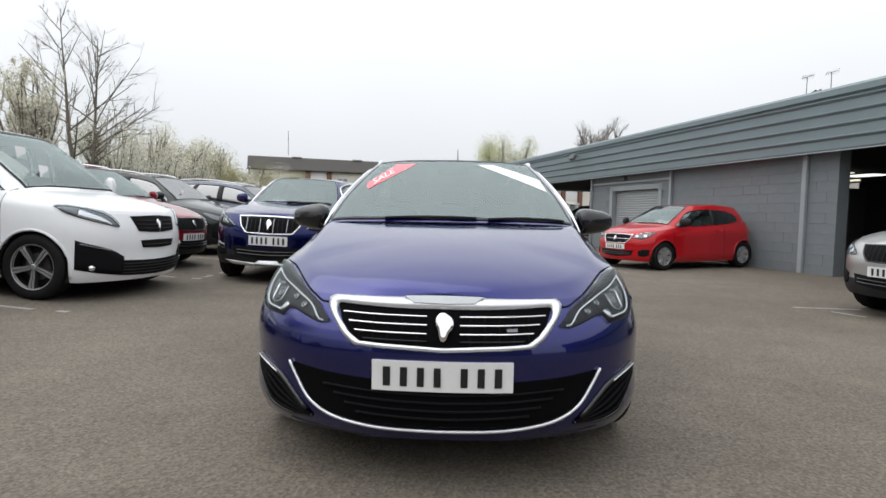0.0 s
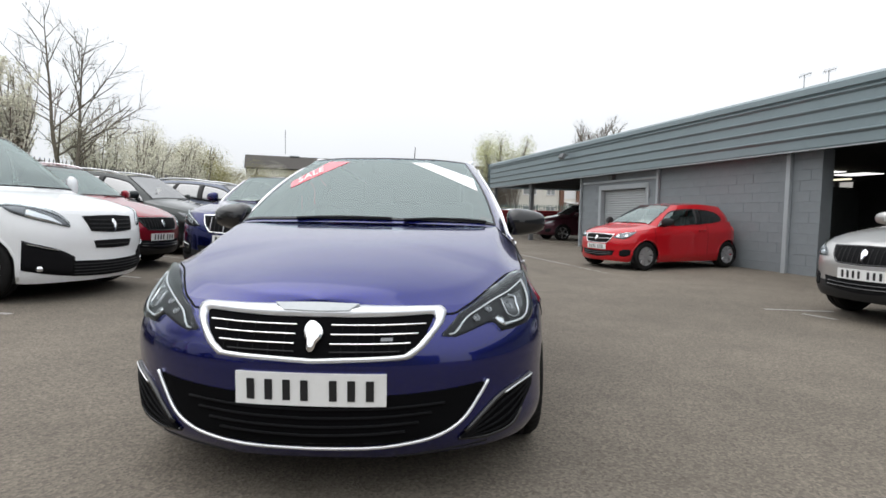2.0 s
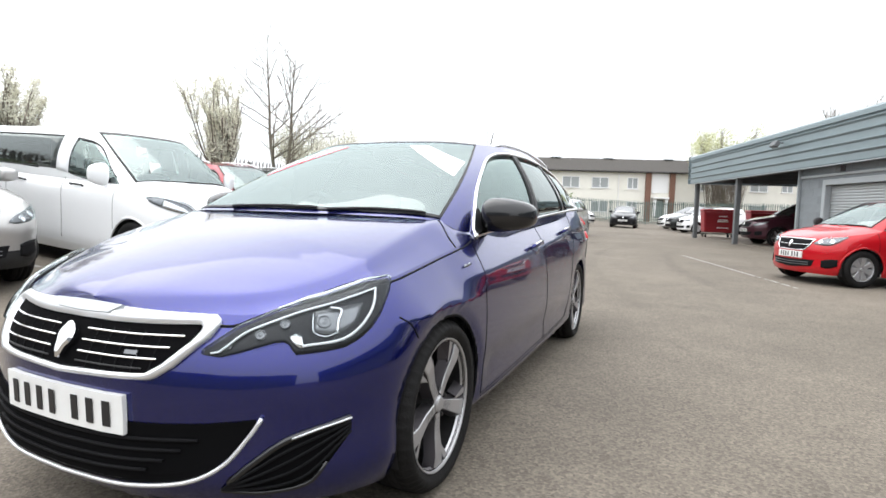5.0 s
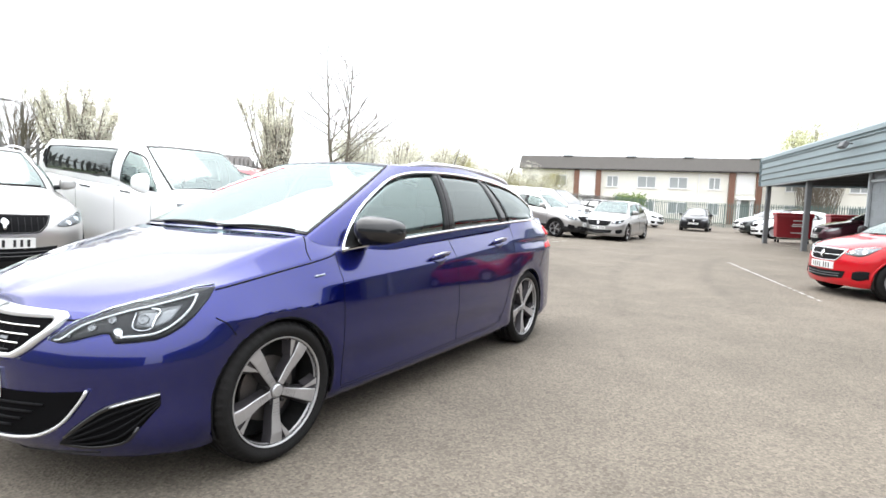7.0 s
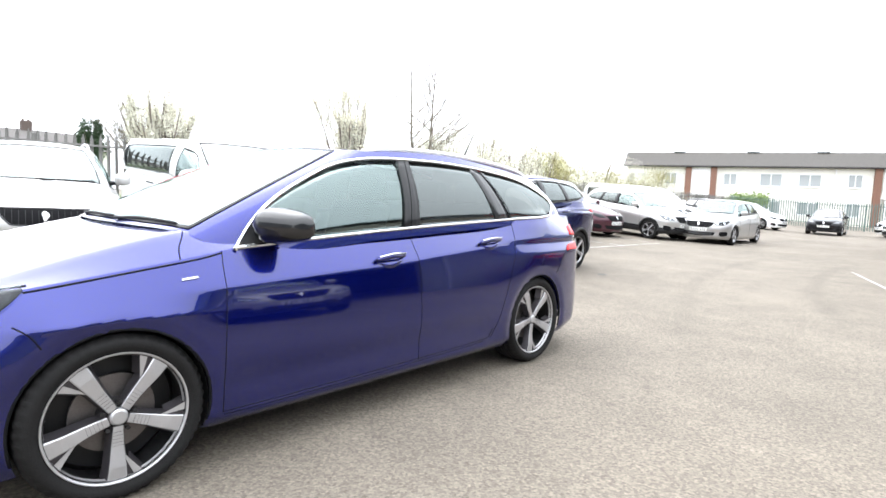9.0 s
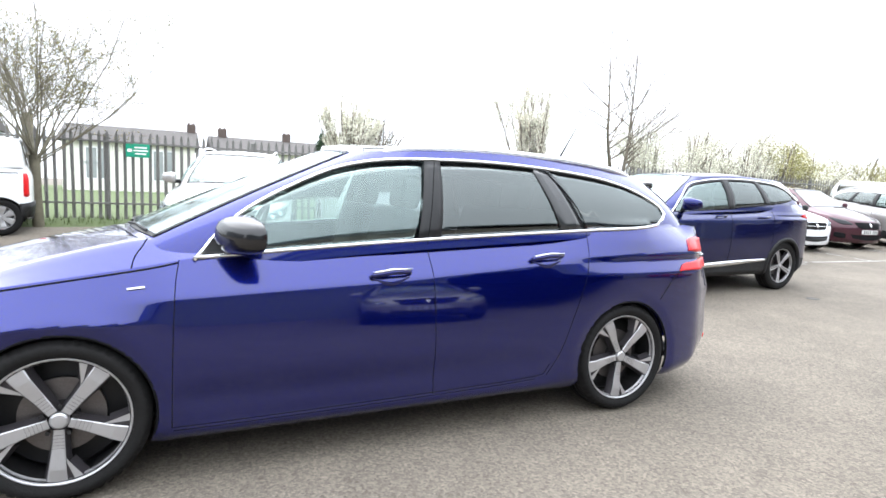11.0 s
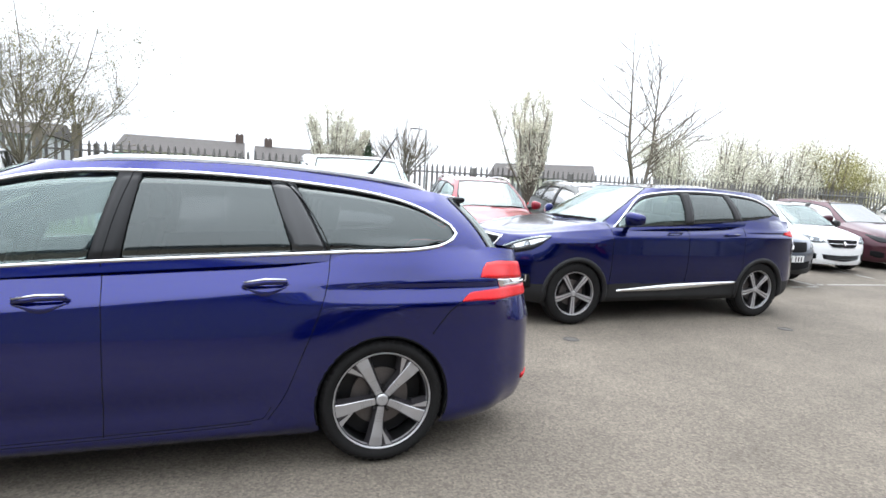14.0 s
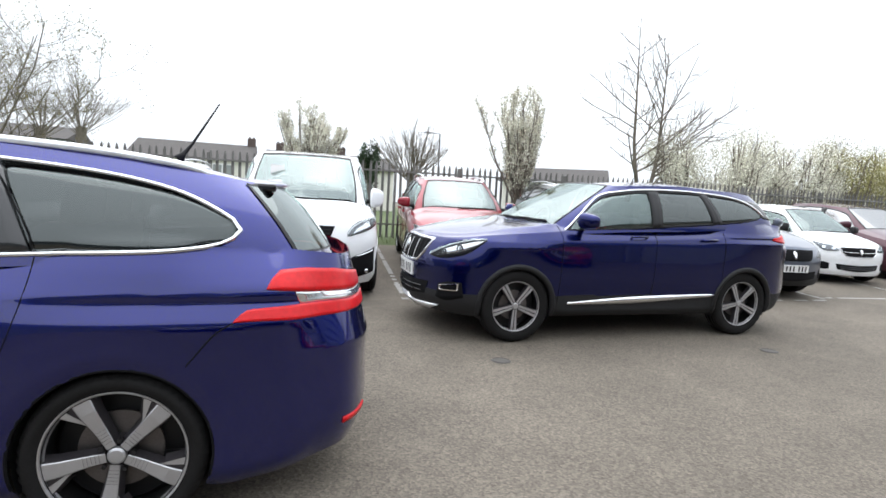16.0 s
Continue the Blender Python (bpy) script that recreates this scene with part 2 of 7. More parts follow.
SHUTTER_M = material("galvanised_shutter", (0.40, 0.42, 0.43), 0.42, 0.45, vary=0.1, scale=5)
STEEL = material("painted_steel", (0.12, 0.125, 0.13), 0.6, vary=0.15, scale=6)
GALV = material("weathered_galvanised_steel", (0.19, 0.185, 0.175), 0.6, 0.3, vary=0.25, scale=6, island=0.12)
GREEN_STEEL = material("green_painted_steel", (0.10, 0.15, 0.135), 0.6, vary=0.2, scale=6)
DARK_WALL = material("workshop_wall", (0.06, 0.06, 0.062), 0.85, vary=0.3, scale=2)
CONCRETE = material("workshop_floor", (0.13, 0.128, 0.12), 0.7, vary=0.25, scale=2)
SKYLIGHT = material("skylight_sheet", (1.0, 1.0, 0.98), 0.6, emit=1.6)
TUBE_LIGHT = material("fluorescent_tube", (1.0, 0.93, 0.7), 0.5, emit=1.4)
RENDER_M = material("cream_render", (0.78, 0.76, 0.69), 0.85, vary=0.08, scale=1.2)
PALE_BRICK = material("weathered_grey_brick", (0.44, 0.42, 0.39), 0.9, vary=0.2, scale=6)
DARK_BRICK = material("sooty_brick", (0.10, 0.075, 0.065), 0.9, vary=0.3, scale=6)
BRICK_M = material("brown_brick", (0.20, 0.105, 0.075), 0.85, vary=0.25, scale=14)
TILE_M = material("brown_roof_tiles", (0.048, 0.042, 0.036), 0.85, vary=0.3, scale=4)
ROOF_GREY = material("grey_roof_tiles", (0.072, 0.064, 0.060), 0.85, vary=0.3, scale=3)
UPVC = material("white_upvc", (0.8, 0.8, 0.8), 0.4)
PANE = material("house_glass", (0.30, 0.32, 0.32), 0.08, spec=0.8)
PORCH_DOOR = material("grey_green_door", (0.22, 0.25, 0.24), 0.5)
BARK = material("grey_bark", (0.17, 0.145, 0.115), 0.9, vary=0.35, scale=12, bump=0.6, bump_scale=60)
BARK_GREEN = material("mossy_bark", (0.15, 0.135, 0.095), 0.9, vary=0.35, scale=8, bump=0.6, bump_scale=50)
BLOSSOM = material("cream_blossom", (0.72, 0.70, 0.58), 0.8, island=0.15, vary=0.1)
BUD = material("olive_buds", (0.28, 0.26, 0.11), 0.85, island=0.25, vary=0.1)
LEAF_YELLOW = material("fresh_willow_leaf", (0.44, 0.45, 0.25), 0.8, island=0.25, vary=0.15)
LEAF_DARK = material("evergreen_leaf", (0.035, 0.06, 0.03), 0.85, island=0.3, vary=0.2)
LEAF_HEDGE = material("hedge_leaf", (0.11, 0.16, 0.035), 0.85, island=0.3, vary=0.2)
BIN_RED = material("red_bin_plastic", (0.27, 0.010, 0.018), 0.45, vary=0.15, scale=4)
SIGN_GREEN = material("sign_green", (0.0, 0.30, 0.17), 0.4)
IRON = material("iron_cover", (0.085, 0.078, 0.07), 0.7, vary=0.3, scale=20)


# ---- mesh helpers ----
def lerp(a, b, t):
    return a + (b - a) * t


def clamp(v, a=0.0, b=1.0):
    return max(a, min(b, v))


class Geo:
    """Collects vertices and faces."""
    def __init__(self):
        self.v, self.f = [], []

    def add(self, verts, faces):
        k = len(self.v)
        self.v.extend(tuple(p) for p in verts)
        self.f.extend(tuple(i + k for i in fc) for fc in faces)
        return self

    def box(self, x0, x1, y0, y1, z0, z1):
        vs = [(x, y, z) for z in (z0, z1) for y in (y0, y1) for x in (x0, x1)]
        return self.add(vs, [(0, 2, 3, 1), (4, 5, 7, 6), (0, 1, 5, 4), (2, 6, 7, 3), (0, 4, 6, 2), (1, 3, 7, 5)])

    def moved(self, m):
        self.v = [tuple(m @ Vector(p)) for p in self.v]
        return self


def mesh_object(name, geo, mat, parent=None, label="", smooth=False, m=None):
    me = bpy.data.meshes.new(name)
    me.from_pydata(geo.v, [], geo.f)
    me.update()
    if smooth:
        me.polygons.foreach_set("use_smooth", [True] * len(me.polygons))
    me.materials.append(mat)
    ob = new(name, me)
    if parent:
        ob.parent = parent
    if m is not None:
        ob.matrix_basis = m
    if label:
        ob["label"] = label
    return ob


def shared(name, data, parent, m, label=""):
    ob = new(name, data)
    ob.parent = parent
    ob.matrix_basis = m
    if label:
        ob["label"] = label
    return ob


def thing(name, label, category, group="", kind="", m=None):
    ob = new(name)
    ob.empty_display_size = 0.2
    if m is not None:
        ob.matrix_basis = m
    return tagged(ob, label, category, group, kind)


def bevel_box(sx, sy, sz, bev=0.02, seg=2, centre=(0, 0, 0)):
    bm = bmesh.new()
    bmesh.ops.create_cube(bm, size=1.0)
    bmesh.ops.scale(bm, vec=(sx, sy, sz), verts=bm.verts)
    bmesh.ops.bevel(bm, geom=bm.edges[:], offset=bev, segments=seg, affect="EDGES", profile=0.6)
    bmesh.ops.translate(bm, vec=centre, verts=bm.verts)
    bm.verts.index_update()
    g = Geo().add([v.co[:] for v in bm.verts], [[v.index for v in f.verts] for f in bm.faces])
    bm.free()
    return g


def spline(points, n):
    """Catmull-Rom through the points, n samples evenly along the length."""
    p = [np.array(q, float) for q in points]
    p = [2 * p[0] - p[1]] + p + [2 * p[-1] - p[-2]]
    fine = []
    for i in range(1, len(p) - 2):
        for k in range(16):
            t = k / 16
            a, b, c, d = p[i - 1:i + 3]
            fine.append(0.5 * (2 * b + (c - a) * t + (2 * a - 5 * b + 4 * c - d) * t * t + (3 * b - a - 3 * c + d) * t ** 3))
    fine.append(p[-2])
    return resample(fine, n)


def resample(points, n):
    q = np.array(points, float)
    s = np.r_[0, np.cumsum(np.linalg.norm(np.diff(q, axis=0), axis=1))]
    at = np.linspace(0, s[-1], n)
    return np.stack([np.interp(at, s, q[:, k]) for k in range(q.shape[1])], 1)


def tube(points, radii, sides=6, closed=False, cap=True):
    pts = [Vector(p) for p in points]
    n = len(pts)
    if not hasattr(radii, "__len__"):
        radii = [radii] * n
    vs, fs = [], []
    side = None
    for i, p in enumerate(pts):
        a, b = (pts[i - 1], pts[(i + 1) % n]) if closed else (pts[max(0, i - 1)], pts[min(n - 1, i + 1)])
        d = (b - a).normalized() if (b - a).length > 1e-9 else Vector((0, 0, 1))
        if side is None:
            side = d.orthogonal().normalized()
        side = (side - d * side.dot(d))
        side = side.normalized() if side.length > 1e-6 else d.orthogonal().normalized()
        up = d.cross(side)
        for k in range(sides):
            w = 2 * math.pi * k / sides
            vs.append(p + (side * math.cos(w) + up * math.sin(w)) * radii[i])
    for i in range(n if closed else n - 1):
        j = (i + 1) % n
        for k in range(sides):
            l = (k + 1) % sides
            fs.append((i * sides + k, i * sides + l, j * sides + l, j * sides + k))
    if cap and not closed:
        fs.append(tuple(reversed(range(sides))))
        fs.append(tuple((n - 1) * sides + k for k in range(sides)))
    return vs, fs


def lathe(profile, n=48):
    """Profile of (x, r) turned round the x axis."""
    vs, fs = [], []
    for x, r in profile:
        for k in range(n):
            w = 2 * math.pi * k / n
            vs.append((x, r * math.cos(w), r * math.sin(w)))
    for i in range(len(profile) - 1):
        for k in range(n):
            l = (k + 1) % n
            fs.append((i * n + k, (i + 1) * n + k, (i + 1) * n + l, i * n + l))
    return vs, fs


def grid_faces(nu, nv):
    return [(i * nv + j, (i + 1) * nv + j, (i + 1) * nv + j + 1, i * nv + j + 1) for i in range(nu - 1) for j in range(nv - 1)]


def ground_z(x, y):
    """The yard rises gently to the fence and to its far end."""
    return 0.004 * clamp(y - 4, 0, 45) + 0.033 * clamp(-x - 1.5, 0, 2.5) + 0.06 * clamp(-x - 4, 0, 6)


# ---- cars ----
from mathutils.bvhtree import BVHTree

Y_KNOTS = (-1.0, 0.0, 0.863, 1.02, 1.33, 1.97, 3.595, 4.13, 4.395, 4.585, 6.0)
Z_KNOTS = (0.0, 0.18, 0.50, 0.70, 0.97, 1.03, 1.42, 2.5)
PLAN = ((0, 0.030), (0.25, 0.045), (0.45, 0.105), (0.615, 0.185), (0.74, 0.285), (0.828, 0.41), (0.872, 0.56), (0.892, 0.86), (0.899, 1.4),
        (0.902, 2.4), (0.90, 3.2), (0.892, 3.6), (0.865, 4.0), (0.80, 4.28), (0.67, 4.47), (0.40, 4.56), (0, 4.585))
BASE = ((0, 1.02, 0.985), (0.40, 1.10, 0.98), (0.70, 1.28, 0.94), (0.812, 1.46, 0.875), (0.835, 2.1, 0.93), (0.835, 2.7, 0.965), (0.815, 3.3, 0.99),
        (0.768, 3.8, 1.02), (0.67, 4.22, 1.02), (0.35, 4.375, 1.015), (0, 4.40, 1.01))
ROOF = ((0, 1.96, 1.415), (0.32, 1.98, 1.41), (0.52, 2.06, 1.395), (0.585, 2.3, 1.405), (0.59, 2.6, 1.42), (0.585, 2.95, 1.425), (0.57, 3.3, 1.41),
        (0.55, 3.65, 1.38), (0.50, 3.98, 1.33), (0.3, 4.10, 1.325), (0, 4.13, 1.33))
DLO_TOP = ((1.33, 0.915), (1.56, 1.09), (1.83, 1.272), (2.1, 1.335), (2.4, 1.362), (2.8, 1.37), (3.15, 1.355), (3.5, 1.322), (3.75, 1.270), (3.92, 1.195), (3.985, 1.150), (4.0, 1.122))
EST_TOP = ((1.33, 0.895), (1.365, 0.935), (1.41, 0.992), (1.49, 1.066), (1.59, 1.133), (1.75, 1.216), (1.96, 1.304), (2.2, 1.352), (2.5, 1.368)) + DLO_TOP[5:]
DLO_LOW = ((1.33, 0.905), (1.8, 0.945), (2.4, 0.985), (3.0, 1.015), (3.33, 1.03), (3.75, 1.05), (3.93, 1.077), (3.985, 1.10), (4.0, 1.120))


def spline_at(points, us):
    p = [np.array(q, float) for q in points]
    p = [2 * p[0] - p[1]] + p + [2 * p[-1] - p[-2]]
    out = []
    for u in us:
        i = min(int(u), len(points) - 2)
        t = u - i
        a, b, c, d = p[i:i + 4]
        out.append(0.5 * (2 * b + (c - a) * t + (2 * a - 5 * b + 4 * c - d) * t * t + (3 * b - a - 3 * c + d) * t ** 3))
    return np.array(out)


def top_z(x, y):
    """Height of the upper edge of the lower body: bonnet edge, belt line, tailgate."""
    ys = (0.0, 0.15, 0.35, 0.57, 0.8, 1.05, 1.33, 2.4, 3.3, 3.95, 4.25, 4.6)
    zs = (0.712, 0.708, 0.745, 0.792, 0.825, 0.862, 0.908, 0.987, 1.03, 1.07, 1.06, 1.03)
    return float(np.interp(y, ys, zs))


def lower_inset(v, top_in):
    low = 0.05 * (1 - v / 0.22) ** 2 if v < 0.22 else 0.0
    high = top_in * ((v - 0.55) / 0.45) ** 2.2 if v > 0.55 else 0.0
    waist = 0.006 * math.exp(-((v - 0.42) / 0.16) ** 2)
    return low + high + waist


def inside(poly, x, y):
    hit = False
    for (x0, y0), (x1, y1) in zip(poly, poly[1:] + poly[:1]):
        if (y0 > y) != (y1 > y) and x < x0 + (y - y0) / (y1 - y0) * (x1 - x0):
            hit = not hit
    return hit


class Shell:
    """A car's outer skin in its own space (nose at y 0, facing -y), warped from one family of curves."""
    def __init__(self, ys=None, zs=None, half=0.902, hubs=None, wheel=0.318, fine=False, boxy=False, upright=False):
        self.boxy = boxy
        self.ys, self.zs, self.kx = ys or Y_KNOTS, zs or Z_KNOTS, half / 0.902
        self.half, self.fine, self.wheel = half, fine, wheel
        self.hubs = hubs or (0.863, 3.595)
        ns, nv = (240, 70) if fine else (110, 20)
        plan = spline([(*p, top_z(*p), 0.0) for p in PLAN], ns)
        plan[0, 0] = plan[-1, 0] = 0
        tan = np.gradient(plan[:, :2], axis=0)
        tan /= np.linalg.norm(tan, axis=1)[:, None]
        out = np.stack([tan[:, 1], -tan[:, 0]], 1)
        out[0], out[-1] = (0, -1), (0, 1)
        self.plan, self.out, self.ns, self.nv = plan[:, :2], out, ns, nv
        low = np.zeros((ns, nv, 3))
        for i in range(ns):
            x, y = plan[i, :2]
            zt = top_z(x, y)
            front = clamp((0.6 - y) / 0.5)
            back = clamp((y - 4.0) / 0.4)
            zb = 0.175 + 0.05 * back + 0.012 * front
            tin = 0.085 + 0.02 * front + 0.09 * back + 0.03 * math.exp(-((y - 0.45) / 0.25) ** 2)
            for j in range(nv):
                v = j / (nv - 1)
                d = lower_inset(v, tin) + back * 0.05 * clamp((0.25 - v) / 0.25)
                if fine:
                    zz = lerp(zb, zt, v)
                    # bumper ledge under the tail lamps
                    d -= 0.064 * back * clamp((0.70 - zz) / 0.05) * clamp((zz - 0.24) / 0.20)
                    # door side: nearly upright up to a soft crease at handle height, then leaning in to the window line
                    zc = float(np.interp(y, (0.9, 1.3, 2.2, 3.05, 4.1), (0.745, 0.760, 0.800, 0.862, 0.90)))
                    lean = (zz - 0.50) ** 2 / 3.6 + 0.40 * max(0.0, zz - zc)
                    scoop = 0.012 * clamp((y - 1.15) / 0.2) * clamp((3.2 - y) / 0.3) * math.exp(-((zz - 0.36) / 0.07) ** 2)
                    # rear quarter: a shoulder leaning out below a small overhang that runs to the tail lamp
                    quarter = float(np.interp(zz, (0.6, 0.78, 0.80, 0.872, 0.890, 0.98, 1.06), (0.0, 0.0, 0.002, 0.036, 0.028, 0.056, 0.090)))
                    quarter += 0.075 * clamp((y - 3.75) / 0.4) * clamp((zz - 0.93) / 0.13)
                    q = clamp((y - 2.95) / 0.75)
                    side = lerp(lean + scoop, quarter - 0.014 * clamp((y - 3.0) / 0.6), q * q * (3 - 2 * q))
                    side -= 0.012 * clamp((y - 1.2) / 0.2) * clamp((3.2 - y) / 0.2) * math.exp(-((zz - 0.212) / 0.028) ** 2)
                    if v < 0.09:
                        side += 0.04 * (1 - v / 0.09) ** 2
                    k = clamp((y - 0.95) / 0.35) * clamp((4.36 - y) / 0.2)
                    # front wing: slopes out from the bonnet edge to the wheel opening
                    wing = 0.105 * clamp((zz - 0.665) / max(0.05, zt - 0.665)) if zz > 0.665 else lower_inset(min(v, 0.5), tin)
                    g = clamp((y - 0.5) / 0.2)
                    d = lerp(lerp(d, wing, g), side, k * k * (3 - 2 * k))
                    # lips of the wheel openings turn in
                    for hy in () if hubs else self.hubs:
                        rr = (math.hypot(y - hy, zz * 1.012 - wheel) - wheel - 0.02) / 0.05
                        if -0.5 < rr < 1:
                            d += 0.012 * (1 - max(0.0, rr)) ** 1.6
                low[i, j] = (x - out[i, 0] * d, y - out[i, 1] * d, lerp(zb, zt, v))
            if i in (0, ns - 1):
                low[i, :, 0] = 0
        self.low = self.warp(low)
        self.edge = low[:, -1]
        self.even = self.low.copy()
        # wheel openings: move rim vertices onto a circle
        self.arch = wheel + (0.013 if fine and not hubs else 0.02 if fine else 0.03)
        for hy in self.hubs:
            dy, dz = self.low[..., 1] - hy, self.low[..., 2] - wheel
            dist = np.hypot(dy, dz)
            near = (np.abs(dist - self.arch) < (0.022 if fine else 0.04)) & (self.low[..., 0] > 0.5 * half)
            k = np.where(near, self.arch / np.maximum(dist, 1e-3), 1)
            self.low[..., 1], self.low[..., 2] = hy + dy * k, wheel + dz * k
        # bonnet
        ia = int(np.argmin(np.abs(plan[:, 1] - 1.36) + (plan[:, 1] > 3) * 9))
        across = [-1 + 2 * k / 24 for k in range(25)]
        if fine:
            half_u = [0.0, 0.15, 0.3, 0.45, 0.58, 0.70, 0.78, 0.83, 0.86, 0.88, 0.91, 0.95, 1.0]
            across = [-u for u in half_u[:0:-1]] + half_u
        hood = np.zeros((ia + 1, 25, 3))
        deck = spline(((0.10, 0.700), (0.125, 0.722), (0.17, 0.757), (0.25, 0.795), (0.38, 0.842), (0.6, 0.904), (0.85, 0.955), (1.07, 0.988), (1.20, 1.0)) if fine else ((0.12, 0.712), (0.25, 0.765), (0.5, 0.852), (0.8, 0.938), (1.05, 1.003)), 80)
        nose = int(np.argmax(plan[:, 1] > 0.62))
        for i in range(ia + 1):
            e = self.edge[i]
            f = i / ia
            ky = lerp(self.edge[0, 1], 1.05 if hubs or not fine else 1.165, f ** 1.15)
            for k, u in enumerate(across):
                yy = lerp(ky, e[1], abs(u) ** 2.0)
                lift = 1 - abs(u) ** (2.3 + 3.2 * f)
                kz = float(np.interp(ky, deck[:, 0], deck[:, 1]))
                if fine:
                    # height along the bonnet follows the curve of the nose; a sloping flank beside a flatter top
                    shift = float(np.interp(abs(e[0] * u), self.edge[:nose, 0], self.edge[:nose, 1])) - self.edge[0, 1]
                    kz = float(np.interp(yy - shift * clamp(1 - (yy - 0.25) / 0.85), deck[:, 0], deck[:, 1]))
                    flank = 0.60 * clamp((1 - abs(u)) / 0.13) + 0.40 * (1 - min(1.0, abs(u) / 0.87) ** 2.4)
                    flank = lerp(flank, 0.86 * clamp((1 - abs(u)) / 0.13) + 0.14 * (1 - min(1.0, abs(u) / 0.87) ** 2.4), clamp((f - 0.55) / 0.4))
                    lift = lerp(1 - abs(u) ** 12, flank, clamp(f * 2.2 - 0.1))
                hood[i, k] = (e[0] * u, yy, e[2] + max(0.0, kz - e[2]) * lift)
        self.hood = self.warp(hood)
        # cabin
        per = 34 if fine else 8
        nc = (len(BASE) - 1) * per + 1
        us = np.linspace(0, len(BASE) - 1, nc)
        base, roof_line = list(BASE), list(ROOF)
        if fine and not hubs:
            base[:4] = [(0, 1.01, 0.990), (0.40, 1.05, 0.987), (0.70, 1.155, 0.968), (0.800, 1.42, 0.87)]
            base[4:6] = [(0.818, 2.1, 0.92), (0.820, 2.7, 0.955)]
            roof_line[:2] = [(0, 2.0, 1.415), (0.32, 2.01, 1.41)]
        if boxy:
            # van: full-width cabin and level roof to the tail
            for k, (bx, rx) in {5: (0.845, 0.75), 6: (0.845, 0.755), 7: (0.835, 0.75), 8: (0.80, 0.72)}.items():
                base[k], roof_line[k] = (bx, *base[k][1:]), (rx, roof_line[k][1], 1.41)
            roof_line[1], roof_line[2] = (0.36, 1.98, 1.412), (0.63, 2.06, 1.40)
            roof_line[3], roof_line[4] = (0.70, *roof_line[3][1:]), (0.735, *roof_line[4][1:])
            roof_line[9], roof_line[10] = (0.35, 4.10, 1.41), (0, 4.13, 1.41)
        if upright:
            for k, rz in {7: 1.40, 8: 1.37, 9: 1.36, 10: 1.362}.items():
                roof_line[k] = (*roof_line[k][:2], rz)
        b, t = spline_at(base, us), spline_at(roof_line, us)
        b[0, 0] = b[-1, 0] = t[0, 0] = t[-1, 0] = 0
        ng = 54 if fine else 12
        self.us, self.ng, self.nc = us, ng, nc
        tb = np.gradient(b[:, :2], axis=0)
        tb /= np.linalg.norm(tb, axis=1)[:, None] + 1e-9
        ob = np.stack([tb[:, 1], -tb[:, 0]], 1)
        ob[0], ob[-1] = (0, -1), (0, 1)
        cab = np.zeros((nc, ng, 3))
        for i in range(nc):
            for j in range(ng):
                v = j / (ng - 1)
                p = lerp(b[i], t[i], v)
                q = 0.045 * math.sin(math.pi * v)
                cab[i, j] = (p[0] + ob[i, 0] * q, p[1] + ob[i, 1] * q * 0.6, p[2])
        cab[0, :, 0] = cab[-1, :, 0] = 0
        self.cab = self.warp(cab)
        nr = 17
        roof = np.zeros((nc, nr, 3))
        for i in range(nc):
            e = t[i]
            f = clamp((e[1] - t[0, 1]) / (t[-1, 1] - t[0, 1]))
            crown = 0.035 * math.sin(math.pi * clamp(f, 0.0, 1.0)) ** 0.6
            for k in range(nr):
                u = -1 + 2 * k / (nr - 1)
                roof[i, k] = (e[0] * u, e[1], e[2] + crown * (1 - abs(u) ** 2.4))
        self.roof = self.warp(roof)
        vs, fs = [], []
        for g in (self.both(self.low), self.hood, self.both(self.cab), self.roof):
            k = len(vs)
            vs.extend(map(tuple, g.reshape(-1, 3)))
            fs.extend(tuple(i + k for i in f) for f in grid_faces(*g.shape[:2]))
        self.tree = BVHTree.FromPolygons([Vector(v) for v in vs], fs)

    def warp(self, a):
        a = np.array(a, float)
        o = a.copy()
        o[..., 0] = a[..., 0] * self.kx
        o[..., 1] = np.interp(a[..., 1], Y_KNOTS, self.ys)
        o[..., 2] = np.interp(a[..., 2], Z_KNOTS, self.zs)
        return o

    def w(self, x, y, z):
        return Vector(self.warp((x, y, z)))

    def both(self, a):
        m = a[:0:-1].copy()
        m[..., 0] *= -1
        return np.concatenate([m, a])

    def cast(self, origin, way):
        loc, nrm, _, _ = self.tree.ray_cast(Vector(origin), Vector(way).normalized())
        if loc is None:
            loc, nrm, _, _ = self.tree.find_nearest(Vector(origin) + Vector(way).normalized() * 0.8)
        if nrm.dot(Vector(way)) > 0:
            nrm = -nrm
        return loc, nrm

    def on_front(self, x, z):
        p = self.w(x, 0, z)
        return self.cast((p.x, -1, p.z), (0, 1, 0))

    def on_rear(self, x, z):
        p = self.w(x, 4.6, z)
        return self.cast((p.x, p.y + 1, p.z), (0, -1, 0))

    def on_side(self, y, z, sign=1):
        p = self.w(0, y, z)
        return self.cast((2 * sign, p.y, p.z), (-sign, 0, 0))

    def on_top(self, x, y):
        p = self.w(x, y, 1)
        return self.cast((p.x, p.y, 4), (0, 0, -1))

    def station(self, x, y):
        """Place along the outline nearest to (x, y)."""
        return int(np.argmin((self.plan[:, 0] - abs(x)) ** 2 + (self.plan[:, 1] - y) ** 2))

